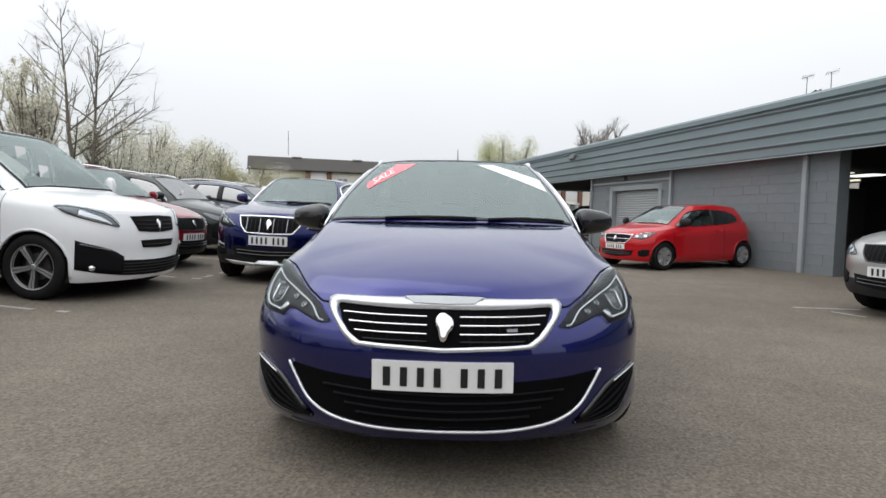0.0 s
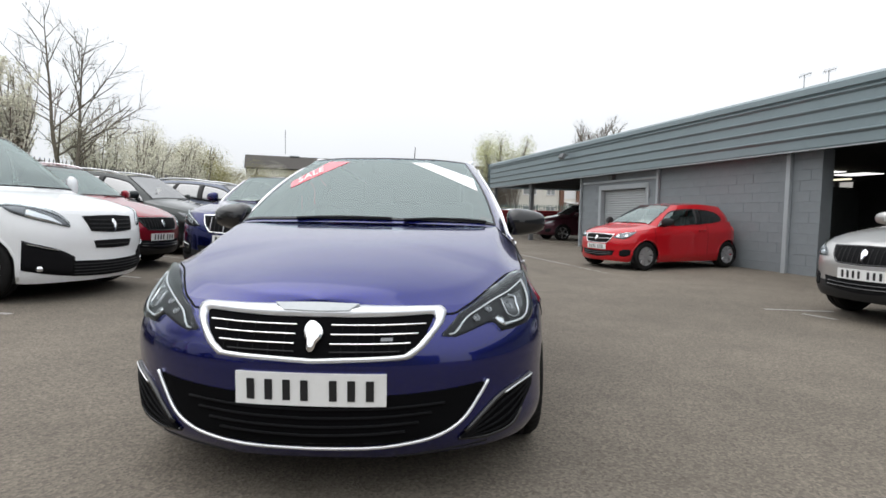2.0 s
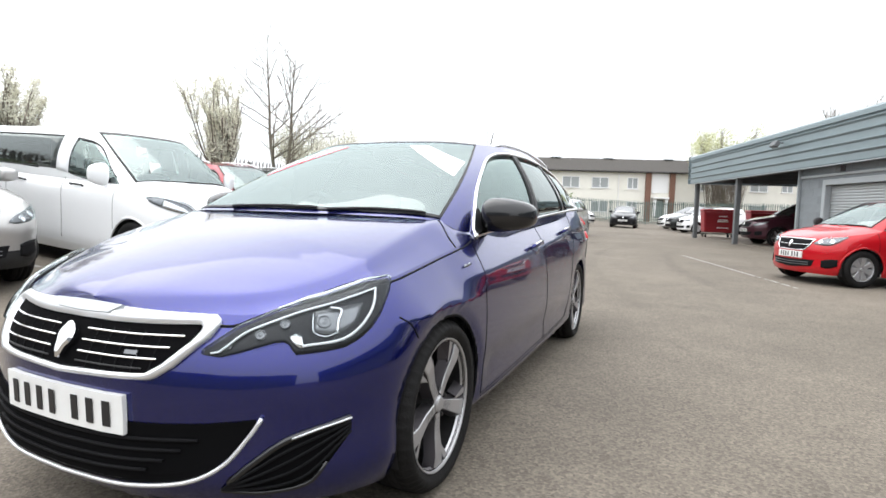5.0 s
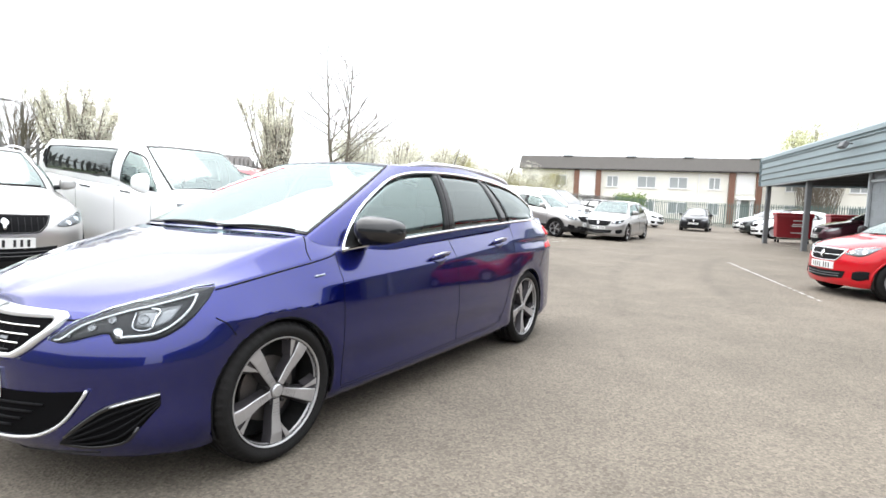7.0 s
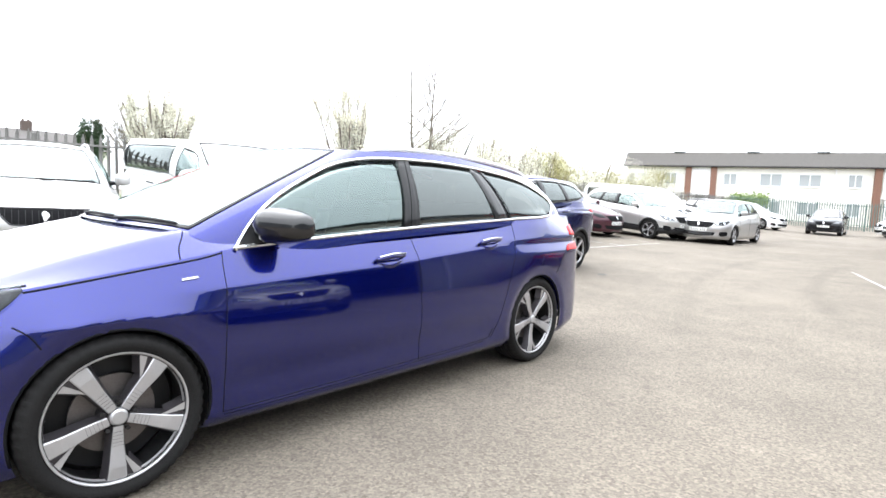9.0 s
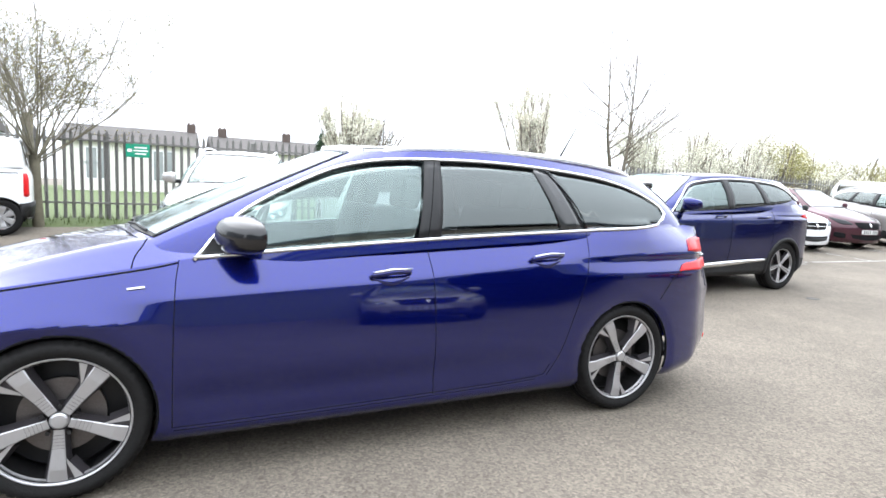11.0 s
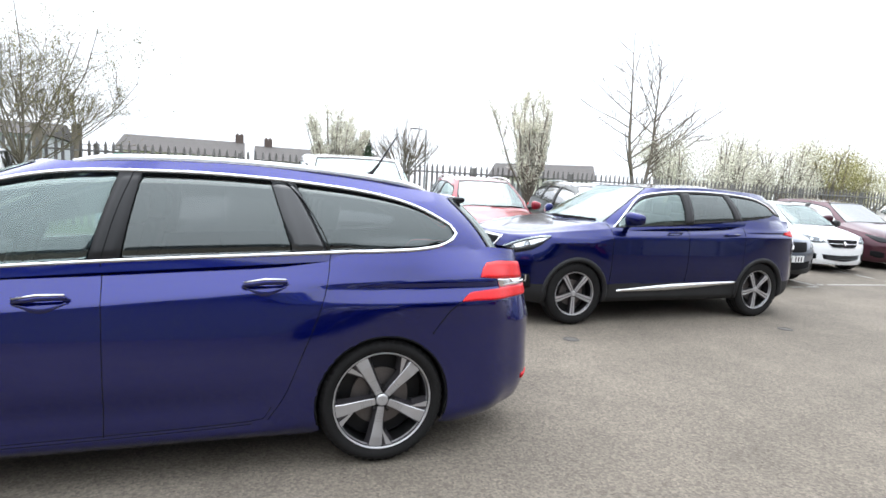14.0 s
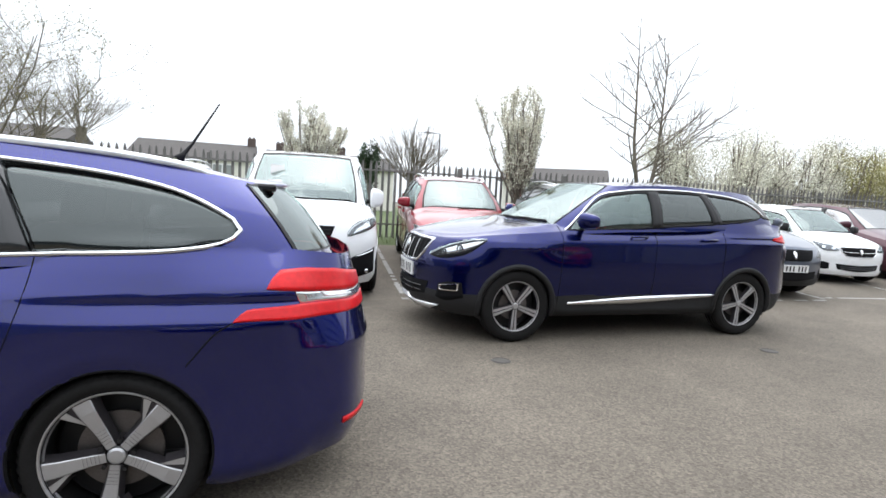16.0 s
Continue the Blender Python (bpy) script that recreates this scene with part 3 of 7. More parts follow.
    def on_wrap(self, s, z, sign=1):
        i = clamp(s, 0, self.ns - 1)
        k = int(min(i, self.ns - 2))
        c, o = lerp(self.plan[k], self.plan[k + 1], i - k), lerp(self.out[k], self.out[k + 1], i - k)
        p = self.w(c[0], c[1], z)
        o3 = Vector((o[0] * sign, o[1], 0)).normalized()
        p.x *= sign
        return self.cast(p + o3 * 0.5, -o3)

    def on_cab(self, u, v, sign=1):
        """Point and outward normal of the cabin skin at curve place u and height v."""
        i, j = clamp(u / (len(BASE) - 1)) * (self.nc - 1), clamp(v) * (self.ng - 1)
        a, b = min(int(i), self.nc - 2), min(int(j), self.ng - 2)
        c = self.cab
        p = lerp(lerp(c[a, b], c[a + 1, b], i - a), lerp(c[a, b + 1], c[a + 1, b + 1], i - a), j - b)
        n = Vector(c[a + 1, b] - c[a, b]).cross(Vector(c[a, b + 1] - c[a, b]))
        if n.length < 1e-9:
            n = Vector((0, -1, 0.3))
        n.normalize()
        return Vector((p[0] * sign, p[1], p[2])), Vector((n.x * sign, n.y, n.z))


def patch(fn, top, low, nu=14, nv=5, off=0.006, rim=0.012, smooth_line=True):
    """A curved plate on the skin between an upper and a lower line."""
    make = spline if smooth_line and len(top) > 2 else resample
    make2 = spline if smooth_line and len(low) > 2 else resample
    t, l = make(top, nu), make2(low, nu)
    vs, edge = [], []
    for i in range(nu):
        for j in range(nv):
            a, z = lerp(l[i], t[i], j / (nv - 1))
            p, n = fn(a, z)
            vs.append(p + n * off)
            if i in (0, nu - 1) or j in (0, nv - 1):
                edge.append((i, j, p + n * (off - rim)))
    fs = grid_faces(nu, nv)
    loop = [(i, 0) for i in range(nu)] + [(nu - 1, j) for j in range(1, nv)] + [(i, nv - 1) for i in range(nu - 2, -1, -1)] + [(0, j) for j in range(nv - 2, 0, -1)]
    back = {(i, j): p for i, j, p in edge}
    k = len(vs)
    vs += [back[q] for q in loop]
    m = len(loop)
    for q in range(m):
        a, b = loop[q], loop[(q + 1) % m]
        fs.append((a[0] * nv + a[1], k + q, k + (q + 1) % m, b[0] * nv + b[1]))
    p0, n0 = fn(*lerp(l[nu // 2], t[nu // 2], 0.5))
    a, b, c = (Vector(vs[i]) for i in fs[(nu // 2) * (nv - 1) + (nv - 1) // 2][:3])
    if (b - a).cross(c - a).dot(n0) < 0:
        fs = [tuple(reversed(f)) for f in fs]
    return Geo().add(vs, fs)


def ring(fn, outer, inner, n=90, off=0.012, rim=0.02):
    """A raised frame on the skin between two closed lines."""
    o, i2 = resample(list(outer) + [outer[0]], n + 1)[:-1], resample(list(inner) + [inner[0]], n + 1)[:-1]
    vs = []
    for k in range(n):
        po, no = fn(*o[k])
        pi, ni = fn(*i2[k])
        pm, nm = fn(*((o[k] + i2[k]) / 2))
        vs += [po + no * (off - rim), po + no * off * 0.6, pm + nm * off, pi + ni * off * 0.7, pi + ni * (off - rim)]
    fs = [(k * 5 + j, k * 5 + j + 1, ((k + 1) % n) * 5 + j + 1, ((k + 1) % n) * 5 + j) for k in range(n) for j in range(4)]
    return Geo().add(vs, fs)


def line_on(fn, pts, r=0.004, n=24, off=0.0, sides=6, closed=False, curved=True):
    q = spline(pts, n) if curved and len(pts) > 2 else resample(pts, n)
    path = []
    for a, z in q:
        p, nn = fn(a, z)
        path.append(p + nn * off)
    return Geo().add(*tube(path, r, sides, closed))


def wheel_meshes(r, rim_r, width, style):
    """Tyre, rim, and the dark barrel with the brake disc; outer face towards +x."""
    w = width / 2
    side = (r - rim_r)
    prof = [(-w * 0.8, rim_r - 0.01), (-w * 0.97, rim_r + side * 0.25), (-w, rim_r + side * 0.6), (-w * 0.9, r - 0.018), (-w * 0.72, r - 0.003), (-w * 0.45, r),
            (-w * 0.44, r - 0.008), (-w * 0.40, r - 0.008), (-w * 0.39, r), (-0.012, r), (-0.011, r - 0.008), (0.011, r - 0.008), (0.012, r),
            (w * 0.39, r), (w * 0.40, r - 0.008), (w * 0.44, r - 0.008), (w * 0.45, r), (w * 0.72, r - 0.003), (w * 0.9, r - 0.018), (w, rim_r + side * 0.6), (w * 0.97, rim_r + side * 0.25), (w * 0.86, rim_r + 0.004), (w * 0.8, rim_r - 0.012)]
    seg = 156 if style == "five" else 84
    tyre = Geo().add(*lathe(prof, seg))
    # shoulder grooves: every third segment of the shoulder rings is pressed in
    for i, (px, pr) in enumerate(prof):
        if 0.7 * w < abs(px) < 0.95 * w and pr > r - 0.02:
            for k in range(0, seg, 3):
                vx, vy, vz = tyre.v[i * seg + k]
                cut = 1 - 0.006 / r
                tyre.v[i * seg + k] = (vx * 0.985, vy * cut, vz * cut)
    disc = Geo().add(*lathe([(w * 0.12, 0.06), (w * 0.12, rim_r * 0.60), (w * 0.03, rim_r * 0.60), (w * 0.03, 0.06)], 36))
    barrel = Geo().add(*lathe([(w * 0.55, 0.0001), (w * 0.55, 0.05), (w * 0.1, 0.06), (w * 0.0, 0.07), (-w * 0.2, 0.08), (-w * 0.3, rim_r * 0.9), (-w * 0.5, rim_r - 0.004), (w * 0.78, rim_r - 0.012)], 40))
    rim = Geo().add(*lathe([(w * 0.66, rim_r - 0.016), (w * 0.80, rim_r - 0.009), (w * 0.86, rim_r - 0.007), (w * 0.885, rim_r - 0.003), (w * 0.885, rim_r), (w * 0.80, rim_r + 0.002)], 56))
    fins = Geo()
    rim.add(*lathe([(w * 0.62, 0.034), (w * 0.74, 0.031), (w * 0.79, 0.024), (w * 0.80, 0.0005)], 24))
    count, w0, w1 = {"five": (5, 0.0175, 0.034), "ten": (10, 0.012, 0.016), "cap": (7, 0.026, 0.046), "split": (5, 0.022, 0.034)}[style]
    for k in range(count):
        a = 2 * math.pi * (k + 0.5) / count
        r0, r1 = 0.035, rim_r - 0.006
        x0, x1 = w * 0.72, w * 0.80
        rows = [(r0, w0, x0), (lerp(r0, r1, 0.35), lerp(w0, w1, 0.25), x0 * 1.02), (lerp(r0, r1, 0.75), lerp(w0, w1, 0.7), x1 * 1.04), (r1, w1, x1 * 1.0)]
        lanes = ((0.0, 1.0),) if style not in ("split",) else ((-0.55, 0.42), (0.55, 0.42))
        for shift, share in lanes:
            vs, fs, dark_vs = [], [], []
            for rr, ww, xx in rows:
                c, h = ww * shift, ww * share
                vs += [(xx - 0.003, c - h, rr), (xx, c - h * 0.86, rr), (xx, c + h * 0.86, rr), (xx - 0.003, c + h, rr)]
                dark_vs += [(xx - 0.045, c - h * 1.5, rr), (xx - 0.003, c - h * 1.02, rr), (xx - 0.003, c + h * 1.02, rr), (xx - 0.045, c + h * 1.5, rr)]
            for i in range(3):
                for j in range(3):
                    fs.append((i * 4 + j, i * 4 + j + 1, (i + 1) * 4 + j + 1, (i + 1) * 4 + j))
            g = Geo().add(vs, fs).moved(Matrix.Rotation(a, 4, "X"))
            rim.add(g.v, g.f)
            g = Geo().add(dark_vs, fs).moved(Matrix.Rotation(a, 4, "X"))
            (rim if style == "cap" else fins).add(g.v, g.f)
        if style == "five":
            # slim dark fin beside each spoke, and a wheel bolt
            g = Geo().add(*lathe([(w * 0.66, 0.0005), (w * 0.66, 0.008), (w * 0.5, 0.009)], 8)).moved(Matrix.Rotation(a + 0.6, 4, "X") @ Matrix.Translation((0.01, 0, 0.058)))
            barrel.add(g.v, g.f)
    if style == "five":
        for k in range(5):
            a = 2 * math.pi * (k + 0.5) / 5
            turn = Matrix.Rotation(a, 4, "X")
            # slim machined branch that leaves the spoke and meets the rim, with a dark pocket between
            vs = [(w * 0.735, -0.026, rim_r * 0.60), (w * 0.735, -0.036, rim_r * 0.66), (w * 0.80, -0.088, rim_r - 0.022), (w * 0.80, -0.066, rim_r - 0.010), (w * 0.80, -0.058, rim_r - 0.014), (w * 0.735, -0.026, rim_r * 0.66)]
            g = Geo().add(vs, [(0, 5, 4, 3, 2, 1)]).moved(turn)
            rim.add(g.v, g.f)
            vs = [(w * 0.70, -0.022, rim_r * 0.6), (w * 0.70, -0.030, rim_r * 0.64), (w * 0.74, -0.066, rim_r - 0.012), (w * 0.74, -0.03, rim_r - 0.010)]
            g = Geo().add(vs, [(0, 3, 2, 1)]).moved(turn)
            fins.add(g.v, g.f)
            vs = [(w * 0.73, -0.036, rim_r * 0.66), (w * 0.79, -0.088, rim_r - 0.022), (w * 0.4, -0.10, rim_r - 0.03), (w * 0.4, -0.05, rim_r * 0.62)]
            g = Geo().add(vs, [(0, 3, 2, 1)]).moved(turn)
            fins.add(g.v, g.f)
            # engraved lines across the spoke root
            for q in range(6):
                zz = 0.056 + 0.013 * q
                fins.add(*(lambda gg: (gg.v, gg.f))(Geo().box(w * 0.70, w * 0.735 + 0.0014 * q * w, -0.0165 - 0.0008 * q, 0.0165 + 0.0008 * q, zz, zz + 0.0008).moved(turn)))
    out = []
    for nm, g in (("wheel", barrel), ("tyre", tyre), ("rim", rim), ("fin", fins), ("disc", disc)):
        me = bpy.data.meshes.new(nm)
        me.from_pydata(g.v, [], g.f)
        me.update()
        me.polygons.foreach_set("use_smooth", [nm in ("tyre",)] * len(me.polygons))
        me.materials.append({"disc": DISC, "wheel": BARREL, "tyre": RUBBER, "rim": ALLOY, "fin": ALLOY_DARK}[nm])
        out.append(me)
    return out


def add_wheels(car, sh, r, rim_r, width, style, face, rim_label):
    barrel, tyre, rim, fin, disc = wheel_meshes(r, rim_r, width, style)
    for hy in sh.hubs:
        for sgn in (1, -1):
            m = Matrix.Translation(((face - width / 2) * sgn, hy, r)) @ (Matrix.Rotation(math.pi, 4, "Z") if sgn < 0 else Matrix())
            m = m @ Matrix.Rotation(1.213 if hy < 2 else 1.126, 4, "X")
            wh = shared("wheel", barrel, car, m)
            shared("tyre", tyre, wh, Matrix(), "black rubber tyre")
            shared("brake_disc", disc, wh, Matrix(), "worn steel brake disc")
            shared("rim", rim, wh, Matrix(), rim_label)
            if style != "cap":
                shared("spoke_flank", fin, wh, Matrix(), "dark painted spoke flanks")
            # wheel well
            n = 20
            vs, fs = [], []
            for k in range(n + 1):
                a = math.pi * (-0.12 + 1.24 * k / n)
                for xx in (face - 0.03, face - 0.33):
                    vs.append((xx * sgn, hy + sh.arch * 1.0 * math.cos(a), r + sh.arch * 1.0 * math.sin(a)))
            fs = [(2 * k, 2 * k + 1, 2 * k + 3, 2 * k + 2) for k in range(n)]
            c = len(vs)
            vs.append(((face - 0.33) * sgn, hy, r))
            fs += [(2 * k + 1, c, 2 * k + 3) for k in range(n)]
            mesh_object("wheel_arch_liner", Geo().add(vs, fs), TRIM, car)


def facing_out(geo, centre):
    """Turns the faces so that their normals point away from the centre."""
    total = 0.0
    for f in geo.f[::max(1, len(geo.f) // 300)]:
        p = [Vector(geo.v[i]) for i in f]
        total += (p[1] - p[0]).cross(p[-1] - p[0]).dot((p[0] + p[2]) / 2 - Vector(centre))
    if total < 0:
        geo.f = [tuple(reversed(f)) for f in geo.f]
    return geo


def shell_parts(car, sh, mat, doors, lower_mat=None, glass_holes=True, roof_mat=None, sill=0.25, dlo=None, tail=1.35, side=1.76):
    """Splits the skin into bumpers, doors, bonnet, roof and body."""
    full = sh.both(sh.low)
    n, nv = full.shape[:2]
    groups = {}
    d_y = [float(np.interp(y, Y_KNOTS, sh.ys)) for y in doors]
    fb, rb = float(np.interp(0.52, Y_KNOTS, sh.ys)), float(np.interp(4.12, Y_KNOTS, sh.ys))
    zsill = float(np.interp(sill, Z_KNOTS, sh.zs))
    zdark = zsill + 0.12
    for i in range(n - 1):
        for j in range(nv - 1):
            q = full[i:i + 2, j:j + 2].reshape(-1, 3)
            c = q.mean(0)
            if abs(c[0]) > 0.5 * sh.half and any(math.hypot(c[1] - hy, c[2] - sh.wheel) < sh.arch for hy in sh.hubs):
                continue
            sgn = 1 if c[0] > 0 else -1
            if lower_mat and c[2] < zdark:
                key = ("lower_cladding", 0)
            elif c[1] < fb and c[2] < float(np.interp(0.69, Z_KNOTS, sh.zs)):
                key = ("front_bumper", 0)
            elif c[1] > rb and c[2] < float(np.interp(0.76, Z_KNOTS, sh.zs)):
                key = ("rear_bumper", 0)
            elif c[2] > zsill and d_y[0] < c[1] < d_y[-1] and abs(c[0]) > 0.5 * sh.half and not any(math.hypot(c[1] - hy, c[2] - sh.wheel) < sh.arch + 0.06 for hy in sh.hubs):
                k = sum(c[1] > y for y in d_y)
                key = ("door", k * sgn)
            elif c[1] < fb:
                key = ("nose_panel", 0)
            elif c[1] > rb:
                key = ("tailgate", 0)
            else:
                key = ("front_wing" if c[1] < d_y[0] else "rear_quarter" if c[1] > d_y[-1] else "sill", sgn)
            groups.setdefault(key, []).append((i, j))
    flat = full.reshape(-1, 3)
    # one set of normals over the whole skin keeps the shine unbroken across the gaps
    even = sh.both(sh.even)
    nrm = np.cross(np.gradient(even, axis=0), np.gradient(even, axis=1))
    nrm /= np.linalg.norm(nrm, axis=2)[..., None] + 1e-12
    if (nrm[..., 0] * full[..., 0]).sum() < 0:
        nrm = -nrm
    nrm = nrm.reshape(-1, 3)
    for (nm, _), cells in groups.items():
        keep, fs = {}, []
        for i, j in cells:
            fs.append(tuple(keep.setdefault(k, len(keep)) for k in (i * nv + j, (i + 1) * nv + j, (i + 1) * nv + j + 1, i * nv + j + 1)))
        mid = Vector(flat[list(keep)].mean(0))
        core = (0, (sh.hubs[0] + sh.hubs[1]) / 2, 0.5) if abs(mid.x) < 0.3 else (0, mid.y, 0.5)
        ob = mesh_object(nm, facing_out(Geo().add(flat[list(keep)], fs), core), lower_mat if nm == "lower_cladding" else mat, car, smooth=True)
        if sh.fine:
            ob.data.normals_split_custom_set_from_vertices(nrm[list(keep)].tolist())
    mesh_object("bonnet", facing_out(Geo().add(sh.hood.reshape(-1, 3), grid_faces(*sh.hood.shape[:2])), (0, 1.0, 0.0)), mat, car, smooth=True)
    mesh_object("roof", facing_out(Geo().add(sh.roof.reshape(-1, 3), grid_faces(*sh.roof.shape[:2])), (0, 2.5, 0.0)), roof_mat or mat, car, smooth=True)
    # cabin sides with holes for the glass
    up_line, low_line = dlo or (DLO_TOP, DLO_LOW)
    poly = [tuple(p) for p in spline(up_line, 40)] + [tuple(p) for p in spline(low_line, 30)[::-1]]
    poly = [tuple(sh.w(0, a, z)[1:]) for a, z in poly]
    full = sh.both(sh.cab)
    n, ng = full.shape[:2]
    us = np.concatenate([-sh.us[:0:-1], sh.us])
    fs = []
    for i in range(n - 1):
        for j in range(ng - 1):
            q = full[i:i + 2, j:j + 2].reshape(-1, 3)
            um, vm = abs(us[i] + us[i + 1]) / 2, (j + 0.5) / (ng - 1)
            if glass_holes:
                if um < side - 0.08 and 0.07 < vm < 0.95 or um > 10.1 - tail and 0.12 < vm < 0.92:
                    continue
                if 2.3 < um < 8.6 and all(inside(poly, p[1], p[2]) for p in q):
                    continue
            a = i * ng + j
            fs.append((a, a + ng, a + ng + 1, a + 1))
    mesh_object("cabin_frame", facing_out(Geo().add(full.reshape(-1, 3), fs), (0, 2.5, 0.9)), mat, car, smooth=True)


def between(line, a, b, n=10):
    """The stretch of a line of (y, z) from y a to y b."""
    q = spline(line, 120)
    ys = np.linspace(a, b, n)
    return [(float(y), float(np.interp(y, q[:, 0], q[:, 1]))) for y in ys]


def side_glass(car, sh, cuts, mats, frame_mat=PILLAR, band=0.012, trim=None, trim_r=0.011, trim_low=True, dlo=None, edge=0.012, pillars=None):
    """Side windows between pillars; cuts: (top front, low front, top rear, low rear) of each pane."""
    up_line, low_line = dlo or (DLO_TOP, DLO_LOW)
    for sgn in (1, -1):
        fn = lambda a, z: sh.on_side(a, z, sgn)
        for (tf, lf, tr, lr), mat in zip(cuts, mats):
            top, low = between(up_line, tf, tr, 18), between(low_line, lf, lr, 18)
            top = [(y, z - edge) for y, z in top]
            low = [(y, z + edge) for y, z in low]
            g = patch(fn, top, low, 20, 8, 0.002, 0.004, smooth_line=False)
            ob = mesh_object("side_window", g, mat, car, smooth=True)
            ob.visible_shadow = False
            outer = top + low[::-1]
            c = np.mean(outer, axis=0)
            inner = [tuple(c + (np.array(p) - c) * np.array([1 - band * 2 / max(0.2, abs(tr - tf)), 1 - band * 2 / 0.34])) for p in outer]
            mesh_object("window_frame", ring(fn, outer, inner, 80, 0.005, 0.008), frame_mat, car, smooth=True)
        # pillars between the panes
        for a, b, pm in zip(cuts, cuts[1:], pillars or [frame_mat] * len(cuts)):
            top = [(a[2] - 0.012, 0), (b[0] + 0.012, 0)]
            low = [(a[3] - 0.012, 0), (b[1] + 0.012, 0)]
            tz, lz = spline(up_line, 120), spline(low_line, 120)
            top = [(y, float(np.interp(y, tz[:, 0], tz[:, 1])) - 0.008) for y, _ in top]
            low = [(y, float(np.interp(y, lz[:, 0], lz[:, 1])) + 0.008) for y, _ in low]
            mesh_object("door_pillar", patch(fn, top, low, 4, 10, 0.007, 0.012, smooth_line=False), pm, car, smooth=True)
        if trim:
            loop = list(spline(up_line, 50)) + (list(spline(low_line, 40)[::-1]) if trim_low else [])
            mesh_object("window_trim", line_on(fn, loop, trim_r, 110, 0.004, 6, trim_low, False), trim, car, "bright metal strip round the side windows", smooth=True)


def screens(car, sh, mat_front, mat_rear, tail=1.35, side=1.76):
    def glass(u1, v0, v1, back, mat, nm):
        n, k = (81, 44) if sh.fine else (41, 22)
        vs = []
        for i in range(n):
            for j in range(k):
                f = -1 + 2 * i / (n - 1)
                u = abs(f) * u1 if not back else len(BASE) - 1 - abs(f) * u1
                p, nn = sh.on_cab(u, lerp(v0, v1, j / (k - 1)), 1 if f >= 0 else -1)
                if nn.y * (1 if back else -1) < 0:
                    nn = -nn
                if abs(f) < 1e-6:
                    p.x = 0
                vs.append(p + nn * 0.003)
        gf = grid_faces(n, k)
        a, b, c = (Vector(vs[i]) for i in gf[(n // 2) * (k - 1) + k // 2][:3])
        if (b - a).cross(c - a).y * (1 if back else -1) < 0:
            gf = [tuple(reversed(f)) for f in gf]
        ob = mesh_object(nm, Geo().add(vs, gf), mat, car, smooth=True)
        ob.visible_shadow = False
        # dark printed border
        b = Geo()
        for i0, i1, j0, j1 in ((0, 1, 0, k - 1), (n - 2, n - 1, 0, k - 1), (0, n - 1, 0, 1), (0, n - 1, k - 2, k - 1)):
            for i in range(i0, i1):
                for j in range(j0, j1):
                    q = [Vector(vs[a]) for a in (i * k + j, (i + 1) * k + j, (i + 1) * k + j + 1, i * k + j + 1)]
                    nn = (q[1] - q[0]).cross(q[3] - q[0]).normalized() * 0.002
                    if nn.y * (1 if back else -1) < 0:
                        nn = -nn
                    b.add([p + nn for p in q], [(0, 1, 2, 3)])
        mesh_object("screen_border", b, PILLAR, car, smooth=False)
    glass(side, 0.03, 0.985, False, mat_front, "windscreen")
    glass(tail, 0.08, 0.95, True, mat_rear, "rear_screen")


def mirrors(car, sh, mat, tip_x, y, z, size=(0.2, 0.13, 0.135)):
    for sgn in (1, -1):
        g = Geo()
        n, k = 20, 12
        vs = []
        for i in range(k + 1):
            t = math.pi * i / k
            for j in range(n):
                w = 2 * math.pi * j / n
                cx = abs(math.cos(t)) ** 0.7 * (1 if math.cos(t) > 0 else -1)
                sy, sz = math.sin(t) ** 0.55 * abs(math.cos(w)) ** 0.75 * (1 if math.cos(w) > 0 else -1), math.sin(t) ** 0.55 * abs(math.sin(w)) ** 0.75 * (1 if math.sin(w) > 0 else -1)
                taper = 1.0 - 0.22 * cx
                yy = sy * size[1] / 2 * taper
                if yy > 0.02:
                    yy = 0.02 + (yy - 0.02) * 0.35
                vs.append(((tip_x - size[0] / 2 + cx * size[0] / 2) * sgn, y + yy + 0.03 * cx, z + sz * size[2] / 2 * taper))
        fs = [(i * n + j, i * n + (j + 1) % n, (i + 1) * n + (j + 1) % n, (i + 1) * n + j) for i in range(k) for j in range(n)]
        mi = mesh_object("door_mirror", g.add(vs, fs), mat, car, "door mirror housing", smooth=True)
        foot, _ = sh.on_side(*[float(v) for v in (np.interp(y + 0.02, sh.ys, Y_KNOTS), np.interp(z - 0.055, sh.zs, Z_KNOTS))], sgn)
        mesh_object("mirror_arm", Geo().add(*tube([foot, ((tip_x - size[0] * 0.7) * sgn, y, z - 0.045)], [0.032, 0.026], 8)), TRIM, mi)
        mesh_object("mirror_glass", Geo().add([((tip_x - size[0] * a) * sgn, y + 0.030, z + b * size[2]) for a, b in ((0.12, -0.3), (0.9, -0.38), (0.9, 0.38), (0.12, 0.3))], [(0, 1, 2, 3)]), CHROME, mi)


def number_plate(car, fn, z, w=0.26, hh=0.0555, off=0.012):
    p = patch(fn, [(-w, z + hh), (w, z + hh)], [(-w, z - hh), (w, z - hh)], 8, 3, off, 0.016, smooth_line=False)
    plate = mesh_object("number_plate", p, PLATE_WHITE, car, "white number plate with dark bars")
    for k in range(7):
        x = -0.205 + 0.0625 * k + (0.035 if k > 3 else 0)
        b = patch(fn, [(x - 0.013, z + 0.036), (x + 0.013, z + 0.036)], [(x - 0.013, z - 0.036), (x + 0.013, z - 0.036)], 2, 2, off + 0.003, 0.002, smooth_line=False)
        mesh_object("plate_bar", b, PLATE_INK, plate)


